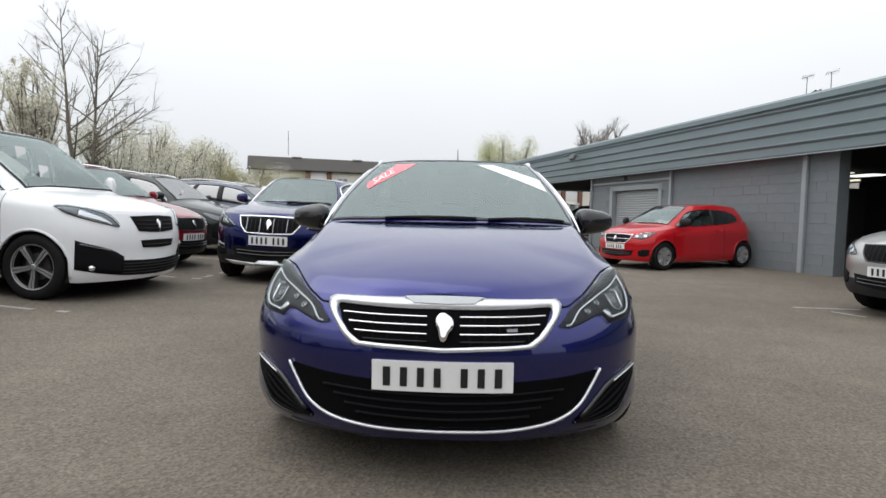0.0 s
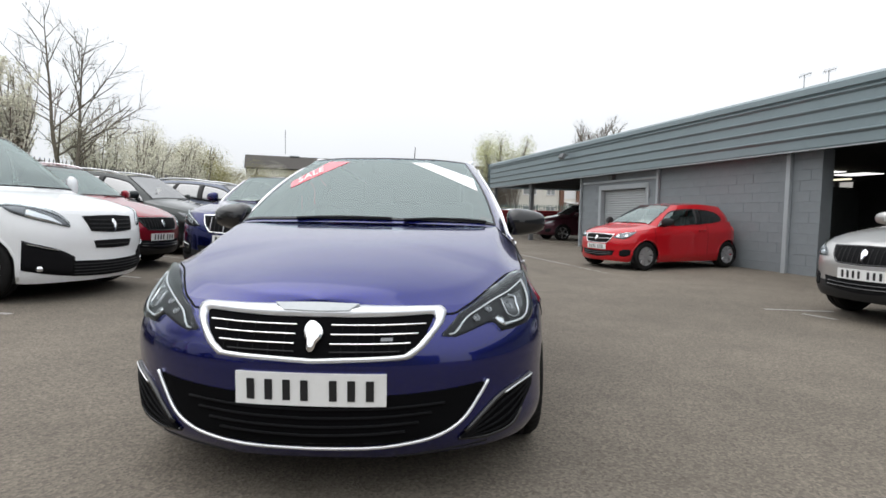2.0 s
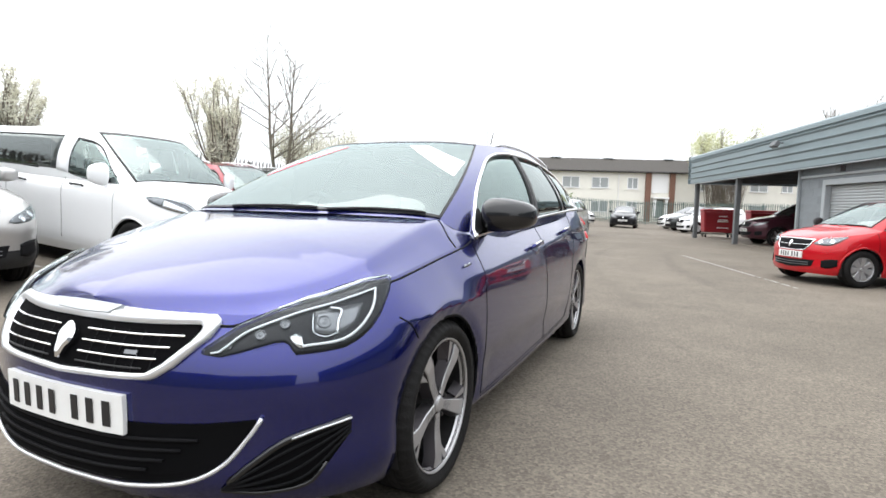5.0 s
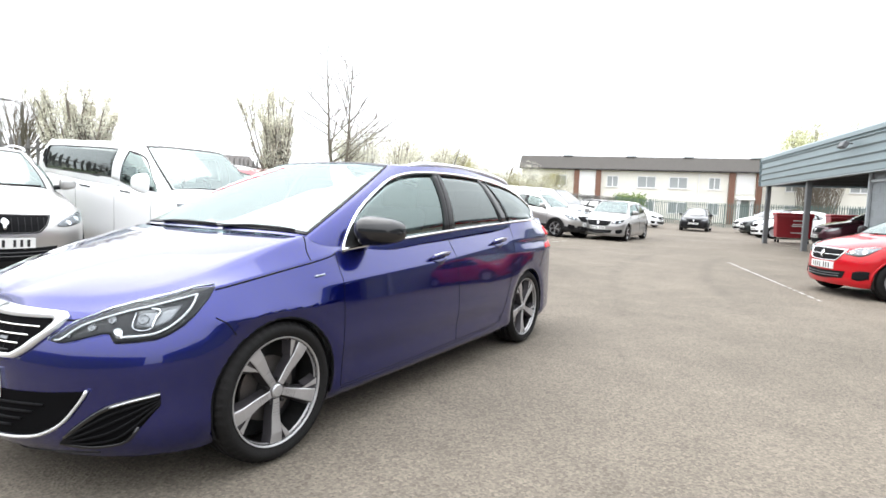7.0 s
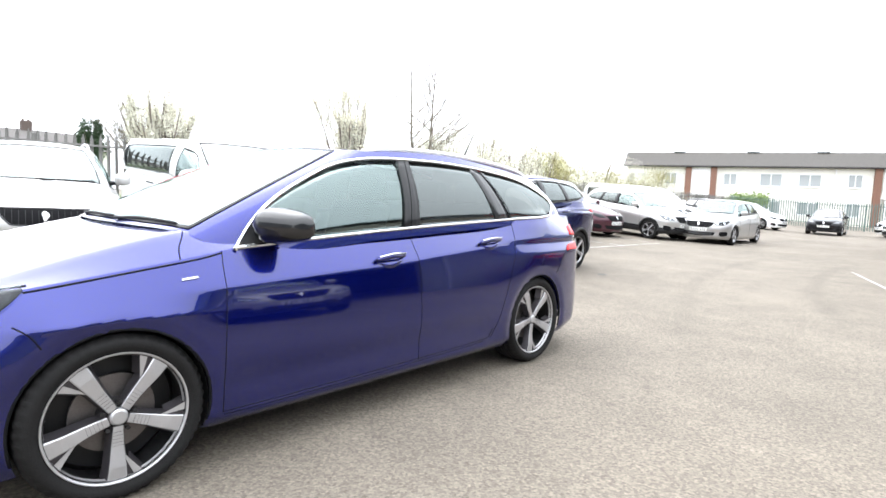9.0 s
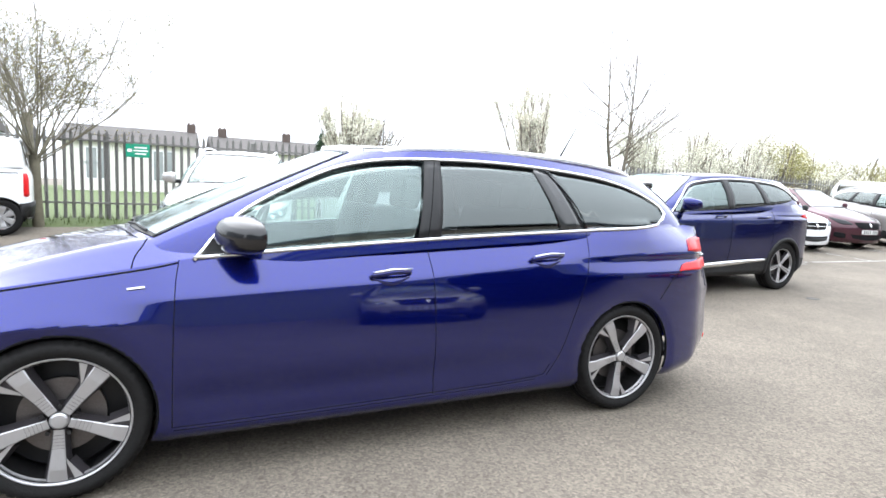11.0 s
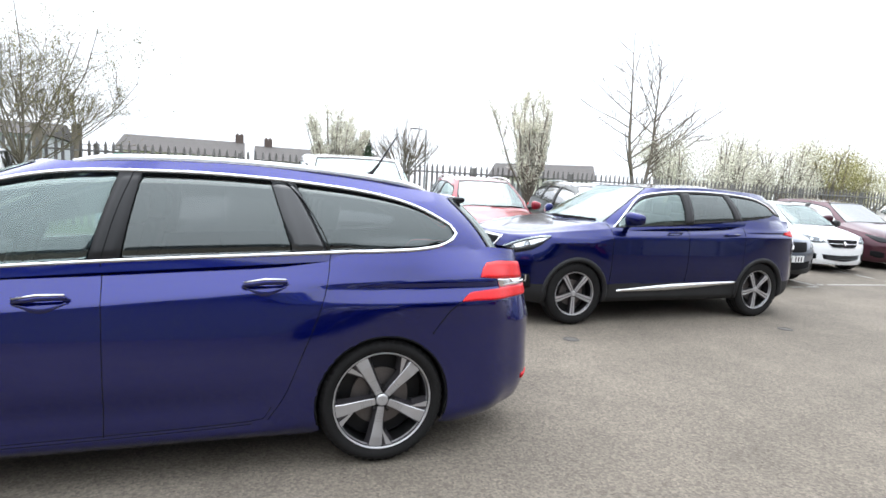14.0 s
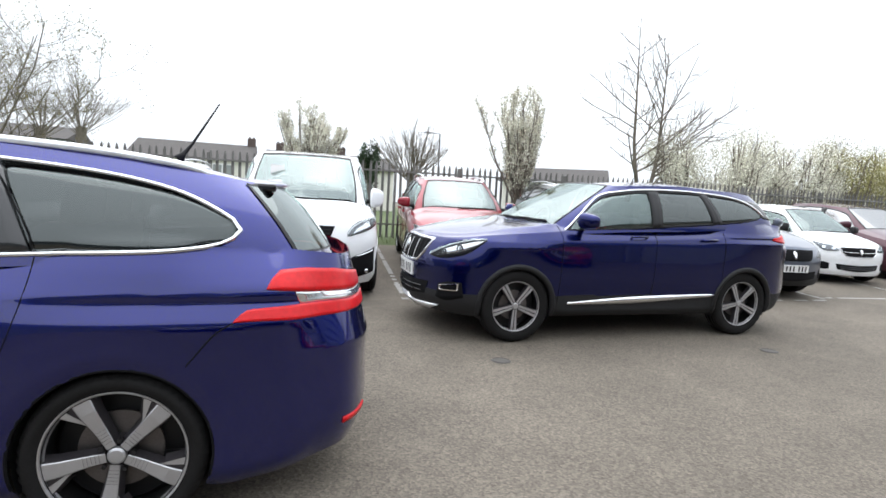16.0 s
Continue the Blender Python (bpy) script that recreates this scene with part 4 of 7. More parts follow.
def emblem(car, fn, x, z, s=0.05, off=0.02):
    """A plain bright badge: an upright plate with uneven lobes."""
    n = 28
    ws = np.linspace(0, 2 * math.pi, n + 1)[:-1]
    rad = [0.78 + 0.13 * math.sin(3 * w + 0.6) + 0.06 * math.sin(4 * w + 2.0) for w in ws]
    vs = []
    for k, h in ((1.0, off - 0.012), (1.0, off), (0.72, off + 0.006)):
        for w, r in zip(ws, rad):
            p, nn = fn(x + 0.78 * s * r * k * math.cos(w), z + s * r * k * 1.12 * math.sin(w))
            vs.append(p + nn * h)
    fs = [(i * n + q, i * n + (q + 1) % n, (i + 1) * n + (q + 1) % n, (i + 1) * n + q) for i in range(2) for q in range(n)]
    fs.append(tuple(2 * n + q for q in range(n)))
    mesh_object("badge", Geo().add(vs, fs), CHROME, car, "small chrome badge")


def seats(car, sh, cloth=SEAT):
    def seat(x, y, w, nm):
        p = sh.w(0, y, 0.5)
        zf = 0.28 * sh.zs[4] / 0.97
        z0 = lerp(zf, sh.zs[4], 0.45)
        s = mesh_object(nm, bevel_box(w, 0.5, 0.16, 0.05, 3, (x, p.y, z0 - 0.1)), cloth, car, smooth=True)
        b = bevel_box(w * 0.92, 0.13, 0.62, 0.05, 3).moved(Matrix.Translation((x, p.y + 0.28, z0 + 0.24)) @ Matrix.Rotation(-0.24, 4, "X"))
        mesh_object("seat_back", b, cloth, s, smooth=True)
        for hx in ((0,) if w < 0.7 else (-0.4, 0.0, 0.4)):
            h = bevel_box(0.26, 0.1, 0.17, 0.04, 3).moved(Matrix.Translation((x + hx, p.y + 0.40, z0 + 0.62)) @ Matrix.Rotation(-0.12, 4, "X"))
            mesh_object("head_rest", h, cloth, s, smooth=True)
    k = sh.kx
    seat(-0.37 * k, 2.0, 0.5 * k, "front_seat")
    seat(0.37 * k, 2.0, 0.5 * k, "front_seat")
    seat(0, 2.95, 1.3 * k, "rear_seat")
    a, b = sh.w(0, 1.15, 0.93), sh.w(0, 1.62, 0.93)
    mesh_object("dashboard", bevel_box(1.36 * k, b.y - a.y, 0.22, 0.06, 3, (0, (a.y + b.y) / 2, a.z - 0.1)), CABIN, car, smooth=True)
    c = sh.w(-0.37, 1.68, 0.93)
    wheel_ring = [(c.x + 0.18 * math.cos(t), c.y + 0.07 * math.sin(t), c.z + 0.165 * math.sin(t)) for t in np.linspace(0, 2 * math.pi, 25)[:-1]]
    st = mesh_object("steering_wheel", Geo().add(*tube(wheel_ring, 0.016, 6, True)), CABIN, car, smooth=True)
    mesh_object("steering_hub", bevel_box(0.2, 0.05, 0.12, 0.02, 2, (c.x, c.y + 0.0, c.z)), CABIN, st, smooth=True)
    fl = sh.w(0, 1.1, 0.25)
    mesh_object("cabin_floor", Geo().box(-0.75 * k, 0.75 * k, fl.y, float(np.interp(4.2, Y_KNOTS, sh.ys)), fl.z, fl.z + 0.03), CABIN, car)


def underbody(car, sh, z=0.2):
    pts = [(x, y) for x, y in sh.plan[::6]] + [tuple(sh.plan[-1])]
    zz = float(np.interp(z, Z_KNOTS, sh.zs))
    up = []
    for x, y in pts:
        p = sh.w(x * 0.86, lerp(2.3, y, 0.97), 0.2)
        up.append((min(p.x, sh.half * 0.62), p.y, zz))
    n = len(up)
    vs = up + [(-x, y, zz_) for x, y, zz_ in up]
    fs = [(i, i + 1, n + i + 1, n + i) for i in range(n - 1)]
    mesh_object("underbody", Geo().add(vs, fs), TRIM, car)


def place_car(x, y, turn):
    """Pose of a car whose nose stands over (x, y), turned so that it rests on the sloping yard."""
    c, s = math.cos(radians(turn)), math.sin(radians(turn))
    pts = [(lx, ly) for lx in (-0.75, 0.75) for ly in (0.85, 3.55)]
    z = [ground_z(x + lx * c - ly * s, y + lx * s + ly * c) for lx, ly in pts]
    pitch = math.atan2((z[1] + z[3] - z[0] - z[2]) / 2, 2.7)
    roll = math.atan2((z[2] + z[3] - z[0] - z[1]) / 2, 1.5)
    base = (sum(z) / 4) - math.tan(pitch) * 2.2
    return Matrix.Translation((x, y, base)) @ Matrix.Rotation(radians(turn), 4, "Z") @ Matrix.Rotation(pitch, 4, "X") @ Matrix.Rotation(-roll, 4, "Y")


def hero_car():
    """The blue estate."""
    sh = Shell(zs=(0, 0.18, 0.505, 0.712, 0.988, 1.05, 1.448, 2.53), fine=True)
    car = thing("estate_car", "dark blue pearl estate car with black mirrors and twin-tone alloys", "car", m=place_car(0, 0, 0))
    shell_parts(car, sh, BLUE, (1.265, 2.395, 3.28), tail=2.0, side=2.02, dlo=(EST_TOP, DLO_LOW))
    underbody(car, sh)
    add_wheels(car, sh, 0.318, 0.246, 0.225, "five", 0.882, "five-spoke alloy with machined faces")
    screens(car, sh, GLASS_SCREEN, GLASS_TAIL, 2.0, 1.99)
    side_glass(car, sh, ((1.40, 1.36, 2.41, 2.325), (2.475, 2.42, 3.06, 3.165), (3.15, 3.30, 3.985, 3.985)), (GLASS, GLASS_DARK, GLASS_DARK), trim=CHROME, trim_r=0.0095, band=0.003, edge=0.004, dlo=(EST_TOP, DLO_LOW), pillars=(PILLAR, GLOSS_PILLAR))
    mirrors(car, sh, GLOSS_BLACK, 1.018, 1.535, 1.022, (0.238, 0.21, 0.155))
    seats(car, sh)
    S = sh.station
    F = sh.on_front
    # grille: bright frame, black mesh, slats
    right = [(0.13, 0.709), (0.435, 0.703), (0.458, 0.690), (0.450, 0.655), (0.385, 0.580), (0.335, 0.545)]
    outer = [(-x, z) for x, z in right[::-1]] + right + [(0.0, 0.532)]
    right = [(0.13, 0.674), (0.405, 0.681), (0.424, 0.672), (0.410, 0.640), (0.355, 0.584), (0.315, 0.560)]
    inner = [(-x, z) for x, z in right[::-1]] + right + [(0.0, 0.548)]
    gr = mesh_object("grille", patch(F, [(-0.42, 0.685), (0, 0.7), (0.42, 0.685)], [(-0.38, 0.6), (-0.30, 0.552), (0, 0.542), (0.30, 0.552), (0.38, 0.6)], 26, 6, 0.006, 0.01), INTAKE, car, "black slatted grille")
    mesh_object("grille_frame", ring(F, outer, inner, 120, 0.022, 0.03), SATIN, gr, "bright satin chrome frame", smooth=True)
    for k, z in enumerate((0.648, 0.62, 0.592, 0.568)):
        wdt = (0.385, 0.36, 0.335, 0.3)[k]
        for sg in (-1, 1):
            mesh_object("slat", line_on(F, [(0.062 * sg, z), (wdt * sg, z + 0.003)], 0.003, 12, 0.012, 6), CHROME if k < 3 else TRIM, gr)
            for q in range(5):
                x = sg * (0.1 + 0.055 * q)
                mesh_object("grille_web", line_on(F, [(x, z - 0.012), (x, z + 0.012)], 0.003, 2, 0.006, 4), SEAM, gr)
    mesh_object("bonnet_strip", patch(F, [(-0.15, 0.706), (0, 0.709), (0.15, 0.706)], [(-0.115, 0.686), (0, 0.684), (0.115, 0.686)], 18, 3, 0.026, 0.02), SHUTTER_M, car, "clear ribbed strip above the grille")
    emblem(car, F, 0.003, 0.617, 0.047, 0.026)
    mesh_object("model_badge", patch(F, [(0.235, 0.612), (0.275, 0.612)], [(0.235, 0.602), (0.275, 0.602)], 3, 2, 0.014, 0.004, smooth_line=False), LAMP_GREY, car, "small grey badge in the grille")
    number_plate(car, F, 0.445, off=0.018)
    # lower intake with bright line; a surface patch, its recess shade put into the black
    lo = mesh_object("lower_intake", patch(F, [(-0.60, 0.445), (-0.4, 0.428), (0, 0.42), (0.4, 0.428), (0.60, 0.445)], [(-0.60, 0.43), (-0.52, 0.325), (-0.40, 0.270), (0, 0.245), (0.40, 0.270), (0.52, 0.325), (0.60, 0.43)], 50, 8, 0.004, 0.01), INTAKE, car, "black lower intake")
    for k, z in enumerate((0.375, 0.345, 0.315, 0.287)):
        wdt = 0.46 - 0.045 * k
        mesh_object("intake_slat", line_on(F, [(-wdt, z + 0.012), (0, z), (wdt, z + 0.012)], 0.005, 24, 0.008, 6), SEAM, lo, smooth=True)
    mesh_object("intake_line", line_on(F, [(-0.615, 0.452), (-0.585, 0.400), (-0.53, 0.325), (-0.46, 0.282), (-0.37, 0.259), (-0.2, 0.243), (0, 0.239), (0.2, 0.243), (0.37, 0.259), (0.46, 0.282), (0.53, 0.325), (0.585, 0.400), (0.615, 0.452)], 0.0065, 80, 0.008, 6), SATIN, lo, "bright chrome line under the intake", smooth=True)
    mesh_object("splitter", line_on(F, [(-0.62, 0.21), (-0.3, 0.188), (0, 0.184), (0.3, 0.188), (0.62, 0.21)], 0.008, 40, -0.004, 6), TRIM, car, smooth=True)
    for sg in (1, -1):
        W = lambda a, z: sh.on_wrap(a, z, sg)
        # headlamp; places are (station along the outline, height)
        top = [(19.5, 0.622), (21.5, 0.653), (23.0, 0.677), (27.5, 0.715), (32.0, 0.742), (37.5, 0.763), (44.5, 0.789), (47.5, 0.796)]
        low = [(19.5, 0.612), (21.5, 0.607), (23.5, 0.617), (26.0, 0.633), (28.0, 0.644), (29.3, 0.644), (29.8, 0.630), (30.3, 0.613), (33.5, 0.617), (36.5, 0.624), (38.5, 0.640), (40.5, 0.663), (43.0, 0.701), (46.0, 0.756), (47.5, 0.790)]
        hl = mesh_object("headlamp", patch(W, top, low, 60, 10, 0.002, 0.01, smooth_line=False), LAMP_BLACK, car, "smoked headlamp with dark housing and thin bright light strip", smooth=True)
        mesh_object("lamp_bezel", patch(W, [(33.2, 0.716), (36.6, 0.724), (41.0, 0.735)], [(32.6, 0.668), (35.6, 0.660), (38.6, 0.684)], 10, 5, 0.004, 0.004), LAMP_GREY, hl, smooth=True)
        for nm, line, rad, mt in (("light_strip", [(20.5, 0.615), (21.6, 0.620), (23.5, 0.654), (25.5, 0.676), (31.0, 0.713), (36.5, 0.736), (44.2, 0.769)], 0.0032, LAMP_WHITE),
                                  ("lamp_hook", [(44.2, 0.769), (42.5, 0.727), (40.0, 0.684), (37.8, 0.656), (35.6, 0.641), (32.5, 0.635), (31.2, 0.632)], 0.0042, LAMP_WHITE),
                                  ("lamp_bracket", [(35.4, 0.722), (37.0, 0.715), (36.2, 0.690), (35.7, 0.660)], 0.0052, LAMP_SILVER),
                                  ("lamp_bracket", [(35.7, 0.660), (34.0, 0.653), (32.6, 0.668), (32.9, 0.710)], 0.0022, LAMP_SILVER)):
            mesh_object(nm, line_on(W, line, rad, 28, 0.010, 6), mt, hl, smooth=True)
        mesh_object("lamp_claw", patch(W, [(29.6, 0.655), (30.4, 0.662), (31.2, 0.655)], [(29.9, 0.645), (30.6, 0.632), (31.4, 0.628)], 8, 4, 0.009, 0.006), LAMP_SILVER, hl, smooth=True)
        for c, zz, rr in ((34.2, 0.690, 0.017), (26.0, 0.660, 0.012), (29.0, 0.686, 0.012), (22.4, 0.632, 0.007)):
            p, n = W(c, zz)
            q = n.to_track_quat("X", "Z").to_matrix().to_4x4()
            mesh_object("lamp_projector", Geo().add(*lathe([(0.001, rr * 1.25), (0.008, rr * 1.2), (0.006, rr), (0.002, rr * 0.8), (0.006, rr * 0.45), (0.007, 0.0005)], 20)).moved(Matrix.Translation(p + n * 0.002) @ q), LAMP_GREY, hl, smooth=True)
        ob = mesh_object("lamp_lens", patch(W, top, low, 60, 10, 0.016, 0.012, smooth_line=False), LENS, hl, smooth=True)
        ob.visible_shadow = False
        mesh_object("panel_gap", line_on(W, [(15.5, 0.684), (17.5, 0.683), (20.0, 0.682), (22.5, 0.682), (25.0, 0.702), (29.0, 0.730), (35.0, 0.760), (42.0, 0.786), (48.0, 0.803)], 0.0042, 40, 0.001, 5), SEAM, car)
        # side intake
        top = [(S(0.53, 0.14), 0.268), (S(0.60, 0.18), 0.325), (S(0.68, 0.23), 0.384), (S(0.80, 0.36), 0.425)]
        low = [(S(0.52, 0.133), 0.250), (S(0.62, 0.19), 0.240), (S(0.72, 0.264), 0.262), (S(0.79, 0.345), 0.385)]
        si = mesh_object("side_intake", patch(W, top, low, 18, 6, 0.004, 0.01), INTAKE, car, "black slatted side intake", smooth=True)
        mesh_object("intake_brow", line_on(W, [(top[0][0], 0.270), (top[1][0], 0.330), (top[2][0], 0.389), (top[3][0], 0.430)], 0.011, 20, 0.002, 6), GLOSS_BLACK, si, "gloss black brow", smooth=True)
        # the gloss brow's highlight is put in as a bright satin strip
        mesh_object("intake_highlight", line_on(W, [(top[2][0], 0.391), (S(0.735, 0.28), 0.412), (top[3][0], 0.431)], 0.003, 14, 0.012, 6), SATIN, si, "thin bright strip in place of the highlight over the side intake", smooth=True)
        mesh_object("intake_lip", line_on(W, [(low[0][0], 0.248), (low[1][0], 0.238), (low[2][0], 0.259), (S(0.75, 0.295), 0.315)], 0.008, 16, 0.003, 6), GLOSS_BLACK, si, smooth=True)
        for k in range(4):
            f = (k + 0.7) / 4.6
            mesh_object("intake_slat", line_on(W, [(lerp(a[0], b[0], f), lerp(a[1], b[1], f)) for a, b in zip(top, low)], 0.0045, 16, 0.008, 6), SEAM, si, smooth=True)
        # panel gaps and rolled edges of the wheel openings
        X = lambda a, z: sh.on_side(a, z, sg)
        for hy in sh.hubs:
            ts = np.linspace(-0.28, math.pi + 0.28, 40)
            yz = [(hy + (sh.arch + 0.002) * math.cos(w), float(np.interp(0.318 + (sh.arch + 0.002) * math.sin(w), sh.zs, Z_KNOTS))) for w in ts]
            mesh_object("arch_lip", line_on(X, yz, 0.0065, 60, -0.004, 6, curved=False), SEAM, car, "black edge of the wheel opening", smooth=True)
        gaps = ([(1.275, 0.9), (1.262, 0.8), (1.25, 0.5), (1.245, 0.245)], [(2.36, 0.985), (2.375, 0.8), (2.385, 0.5), (2.385, 0.25)],
                [(3.325, 1.02), (3.31, 0.9), (3.27, 0.75), (3.19, 0.55), (3.12, 0.38), (3.05, 0.275)], [(1.245, 0.245), (2.0, 0.252), (2.7, 0.264), (2.99, 0.275), (3.04, 0.295), (3.065, 0.335)], [(1.25, 0.232), (2.0, 0.238), (2.7, 0.250), (2.98, 0.260)])
        for gp in gaps:
            mesh_object("panel_gap", line_on(X, gp, 0.002, 30, 0.0, 5), SEAM, car)
        mesh_object("panel_gap", line_on(X, [(y, top_z(0.8, y) - 0.012) for y in (0.6, 0.75, 0.9, 1.05, 1.2)] + [(1.27, 0.89)], 0.004, 24, 0.0, 5), SEAM, car)
        mesh_object("panel_gap", line_on(X, [(3.325, 1.03), (3.29, 1.12), (3.20, 1.26), (3.12, 1.345)], 0.0025, 16, 0.0085, 5), SEAM, car)
        mesh_object("mirror_corner", patch(X, between(EST_TOP, 1.345, 1.47, 6), between(DLO_LOW, 1.345, 1.53, 6), 8, 5, 0.006, 0.01, smooth_line=False), TRIM, car, "black triangle at the foot of the mirror")
        mesh_object("panel_gap", line_on(lambda a, b: sh.on_top(a * sg, b), [(0.80, 1.105), (0.76, 1.115), (0.725, 1.14), (0.695, 1.155)], 0.003, 12, 0.0, 5), SEAM, car)
        mesh_object("panel_gap", line_on(X, [(2.362, 0.99), (2.41, 1.2), (2.455, 1.36)], 0.0022, 14, 0.007, 5), SEAM, car)
        mesh_object("panel_gap", line_on(X, [(0.56, 0.685), (0.60, 0.655), (0.63, 0.61)], 0.003, 8, 0.0, 5), SEAM, car)
        mesh_object("panel_gap", line_on(X, [(3.99, 0.80), (3.93, 0.765), (3.87, 0.696), (3.83, 0.647)], 0.003, 10, 0.0, 5), SEAM, car)
        for hy, hz in ((2.16, 0.818), (3.03, 0.878)):
            mesh_object("handle_recess", patch(X, [(hy - 0.09, hz + 0.012), (hy, hz + 0.02), (hy + 0.09, hz + 0.014)], [(hy - 0.09, hz - 0.006), (hy, hz - 0.04), (hy + 0.09, hz - 0.006)], 12, 4, 0.0015, 0.003), BLUE, car, smooth=True)
            p0, n0 = X(hy - 0.1, hz)
            p1, n1 = X(hy + 0.1, hz + 0.012)
            pm, nm = X(hy, hz + 0.008)
            hd = mesh_object("door_handle", Geo().add(*tube([p0, p0 + n0 * 0.026 + Vector((0, 0.015, 0)), pm + nm * 0.036, p1 + n1 * 0.03 - Vector((0, 0.015, 0)), p1], [0.006, 0.013, 0.014, 0.013, 0.006], 8)), BLUE, car, "body-coloured handle with chrome strip", smooth=True)
            mesh_object("handle_strip", Geo().add(*tube([p0 + n0 * 0.034 + Vector((0, 0.01, 0.008)), pm + nm * 0.048 + Vector((0, 0, 0.008)), p1 + n1 * 0.038 + Vector((0, -0.005, 0.008))], 0.0052, 6)), CHROME, hd, smooth=True)
        mesh_object("wing_badge", line_on(X, [(1.095, 0.795), (1.12, 0.798), (1.155, 0.802)], 0.0055, 8, 0.004, 6), CHROME, car, "small chrome wing badge")
        # tail lamps
        tl = mesh_object("tail_lamp", patch(W, [(193.5, 0.921), (194.5, 0.954), (196.0, 0.980), (200.5, 0.988), (207.5, 0.982), (216.0, 0.960), (226.0, 0.935)], [(193.5, 0.917), (196.0, 0.911), (198.0, 0.907), (202.5, 0.898), (208.0, 0.894), (215.0, 0.886), (226.0, 0.884)], 40, 6, 0.010, 0.02, smooth_line=False), TAIL_RED, car, "red and white wrap-round tail lamp", smooth=True)
        mesh_object("tail_lamp_lower", patch(W, [(188.5, 0.805), (190.0, 0.837), (191.0, 0.844), (196.0, 0.851), (199.0, 0.855), (207.0, 0.855), (213.0, 0.850), (226.0, 0.846)], [(188.5, 0.801), (191.5, 0.803), (196.0, 0.802), (202.0, 0.800), (206.5, 0.801), (211.0, 0.803), (226.0, 0.800)], 40, 6, 0.010, 0.02, smooth_line=False), TAIL_RED, tl, smooth=True)
        mesh_object("reverse_lamp", patch(W, [(198.2, 0.905), (206.0, 0.894), (215.0, 0.884), (226.0, 0.882)], [(199.2, 0.857), (206.0, 0.858), (213.0, 0.853), (226.0, 0.848)], 16, 5, 0.007, 0.02, smooth_line=False), LAMP_SILVER, tl, "clear reversing lamp", smooth=True)
        mesh_object("lamp_bar", line_on(W, [(203.5, 0.893), (204.5, 0.876), (212.0, 0.872)], 0.004, 10, 0.012, 6, curved=False), LAMP_WHITE, tl)
        mesh_object("reflector", patch(W, [(S(0.72, 4.42), 0.36), (S(0.5, 4.535), 0.355)], [(S(0.72, 4.42), 0.335), (S(0.5, 4.535), 0.33)], 8, 3, 0.006, 0.01), TAIL_RED, car, smooth=True)
        # roof rail
        rail = [(0.560 * sg, 2.20, 1.440), (0.574 * sg, 2.36, 1.472), (0.575 * sg, 2.8, 1.486), (0.565 * sg, 3.3, 1.470), (0.548 * sg, 3.65, 1.438), (0.53 * sg, 3.80, 1.412), (0.52 * sg, 3.87, 1.38)]
        mesh_object("roof_rail", Geo().add(*tube(spline([(x, y, z - 0.022) for x, y, z in rail], 30), 0.017, 8)), SATIN, car, "silver roof rail", smooth=True)
        # wiper
        C = lambda a, v: sh.on_cab(abs(a), v, 1 if a > 0 else -1)
        wp = [(0.5, 0.025), (1.0, 0.05), (1.75, 0.045)] if sg > 0 else [(-0.9, 0.03), (-0.3, 0.045), (0.35, 0.04)]
        mesh_object("wiper", line_on(C, wp, 0.0065, 16, 0.010, 6), TRIM, car)
    # tail spoiler, rear wiper, aerial, inner mirror
    vs = []
    for x in np.linspace(-0.5, 0.5, 15):
        y, z = 4.16 - 0.16 * abs(x / 0.5) ** 2.2, 1.36 - 0.03 * abs(x / 0.5) ** 2
        vs += [(x, y - 0.22, z + 0.02), (x, y - 0.02, z + 0.006), (x, y + 0.02, z - 0.008), (x, y - 0.03, z - 0.03), (x, y - 0.16, z - 0.025)]
    sp = mesh_object("tail_spoiler", Geo().add(vs, grid_faces(15, 5)), BLUE, car, "roof spoiler", smooth=True)
    for sg in (-1, 1):
        mesh_object("spoiler_fin", bevel_box(0.06, 0.17, 0.036, 0.012, 2, (0.452 * sg, 4.035, 1.330)), GLOSS_BLACK, sp, "gloss black fin")
    ae = mesh_object("aerial", Geo().add(*tube([(0.02, 3.64, 1.45), (0.02, 3.66, 1.478), (0.02, 3.70, 1.53), (0.02, 3.825, 1.74)], [0.03, 0.012, 0.007, 0.0035], 8)), TRIM, car, "black whip aerial", smooth=True)
    mesh_object("inner_mirror", bevel_box(0.22, 0.04, 0.07, 0.015, 2, (0.0, 1.95, 1.365)), TRIM, car, smooth=True)
    # stickers on the windscreen
    sk = mesh_object("windscreen_sticker", patch(F, [(-0.560, 1.215), (-0.395, 1.372)], [(-0.530, 1.175), (-0.255, 1.372)], 14, 4, 0.005, 0.002, smooth_line=False), STICKER_RED, car, "red sale sticker across the screen corner")
    font = bpy.data.curves.new("sale_text", "FONT")
    font.body, font.size, font.resolution_u = "SALE", 0.10, 3
    tmp = new("sale_text", font)
    me = bpy.data.meshes.new_from_object(tmp.evaluated_get(bpy.context.evaluated_depsgraph_get()))
    bpy.data.objects.remove(tmp)
    base, along, up = np.array((-0.505, 1.205)), np.array((0.78, 0.63)), np.array((-0.60, 0.80))
    for v in me.vertices:
        q = base + along * v.co.x * 0.70 + up * (v.co.y * 0.6 - 0.002)
        p, n = F(q[0], q[1])
        v.co = p + n * 0.009
    me.materials.append(STICKER_WHITE)
    tx = new("sticker_text", me)
    tx.parent = sk
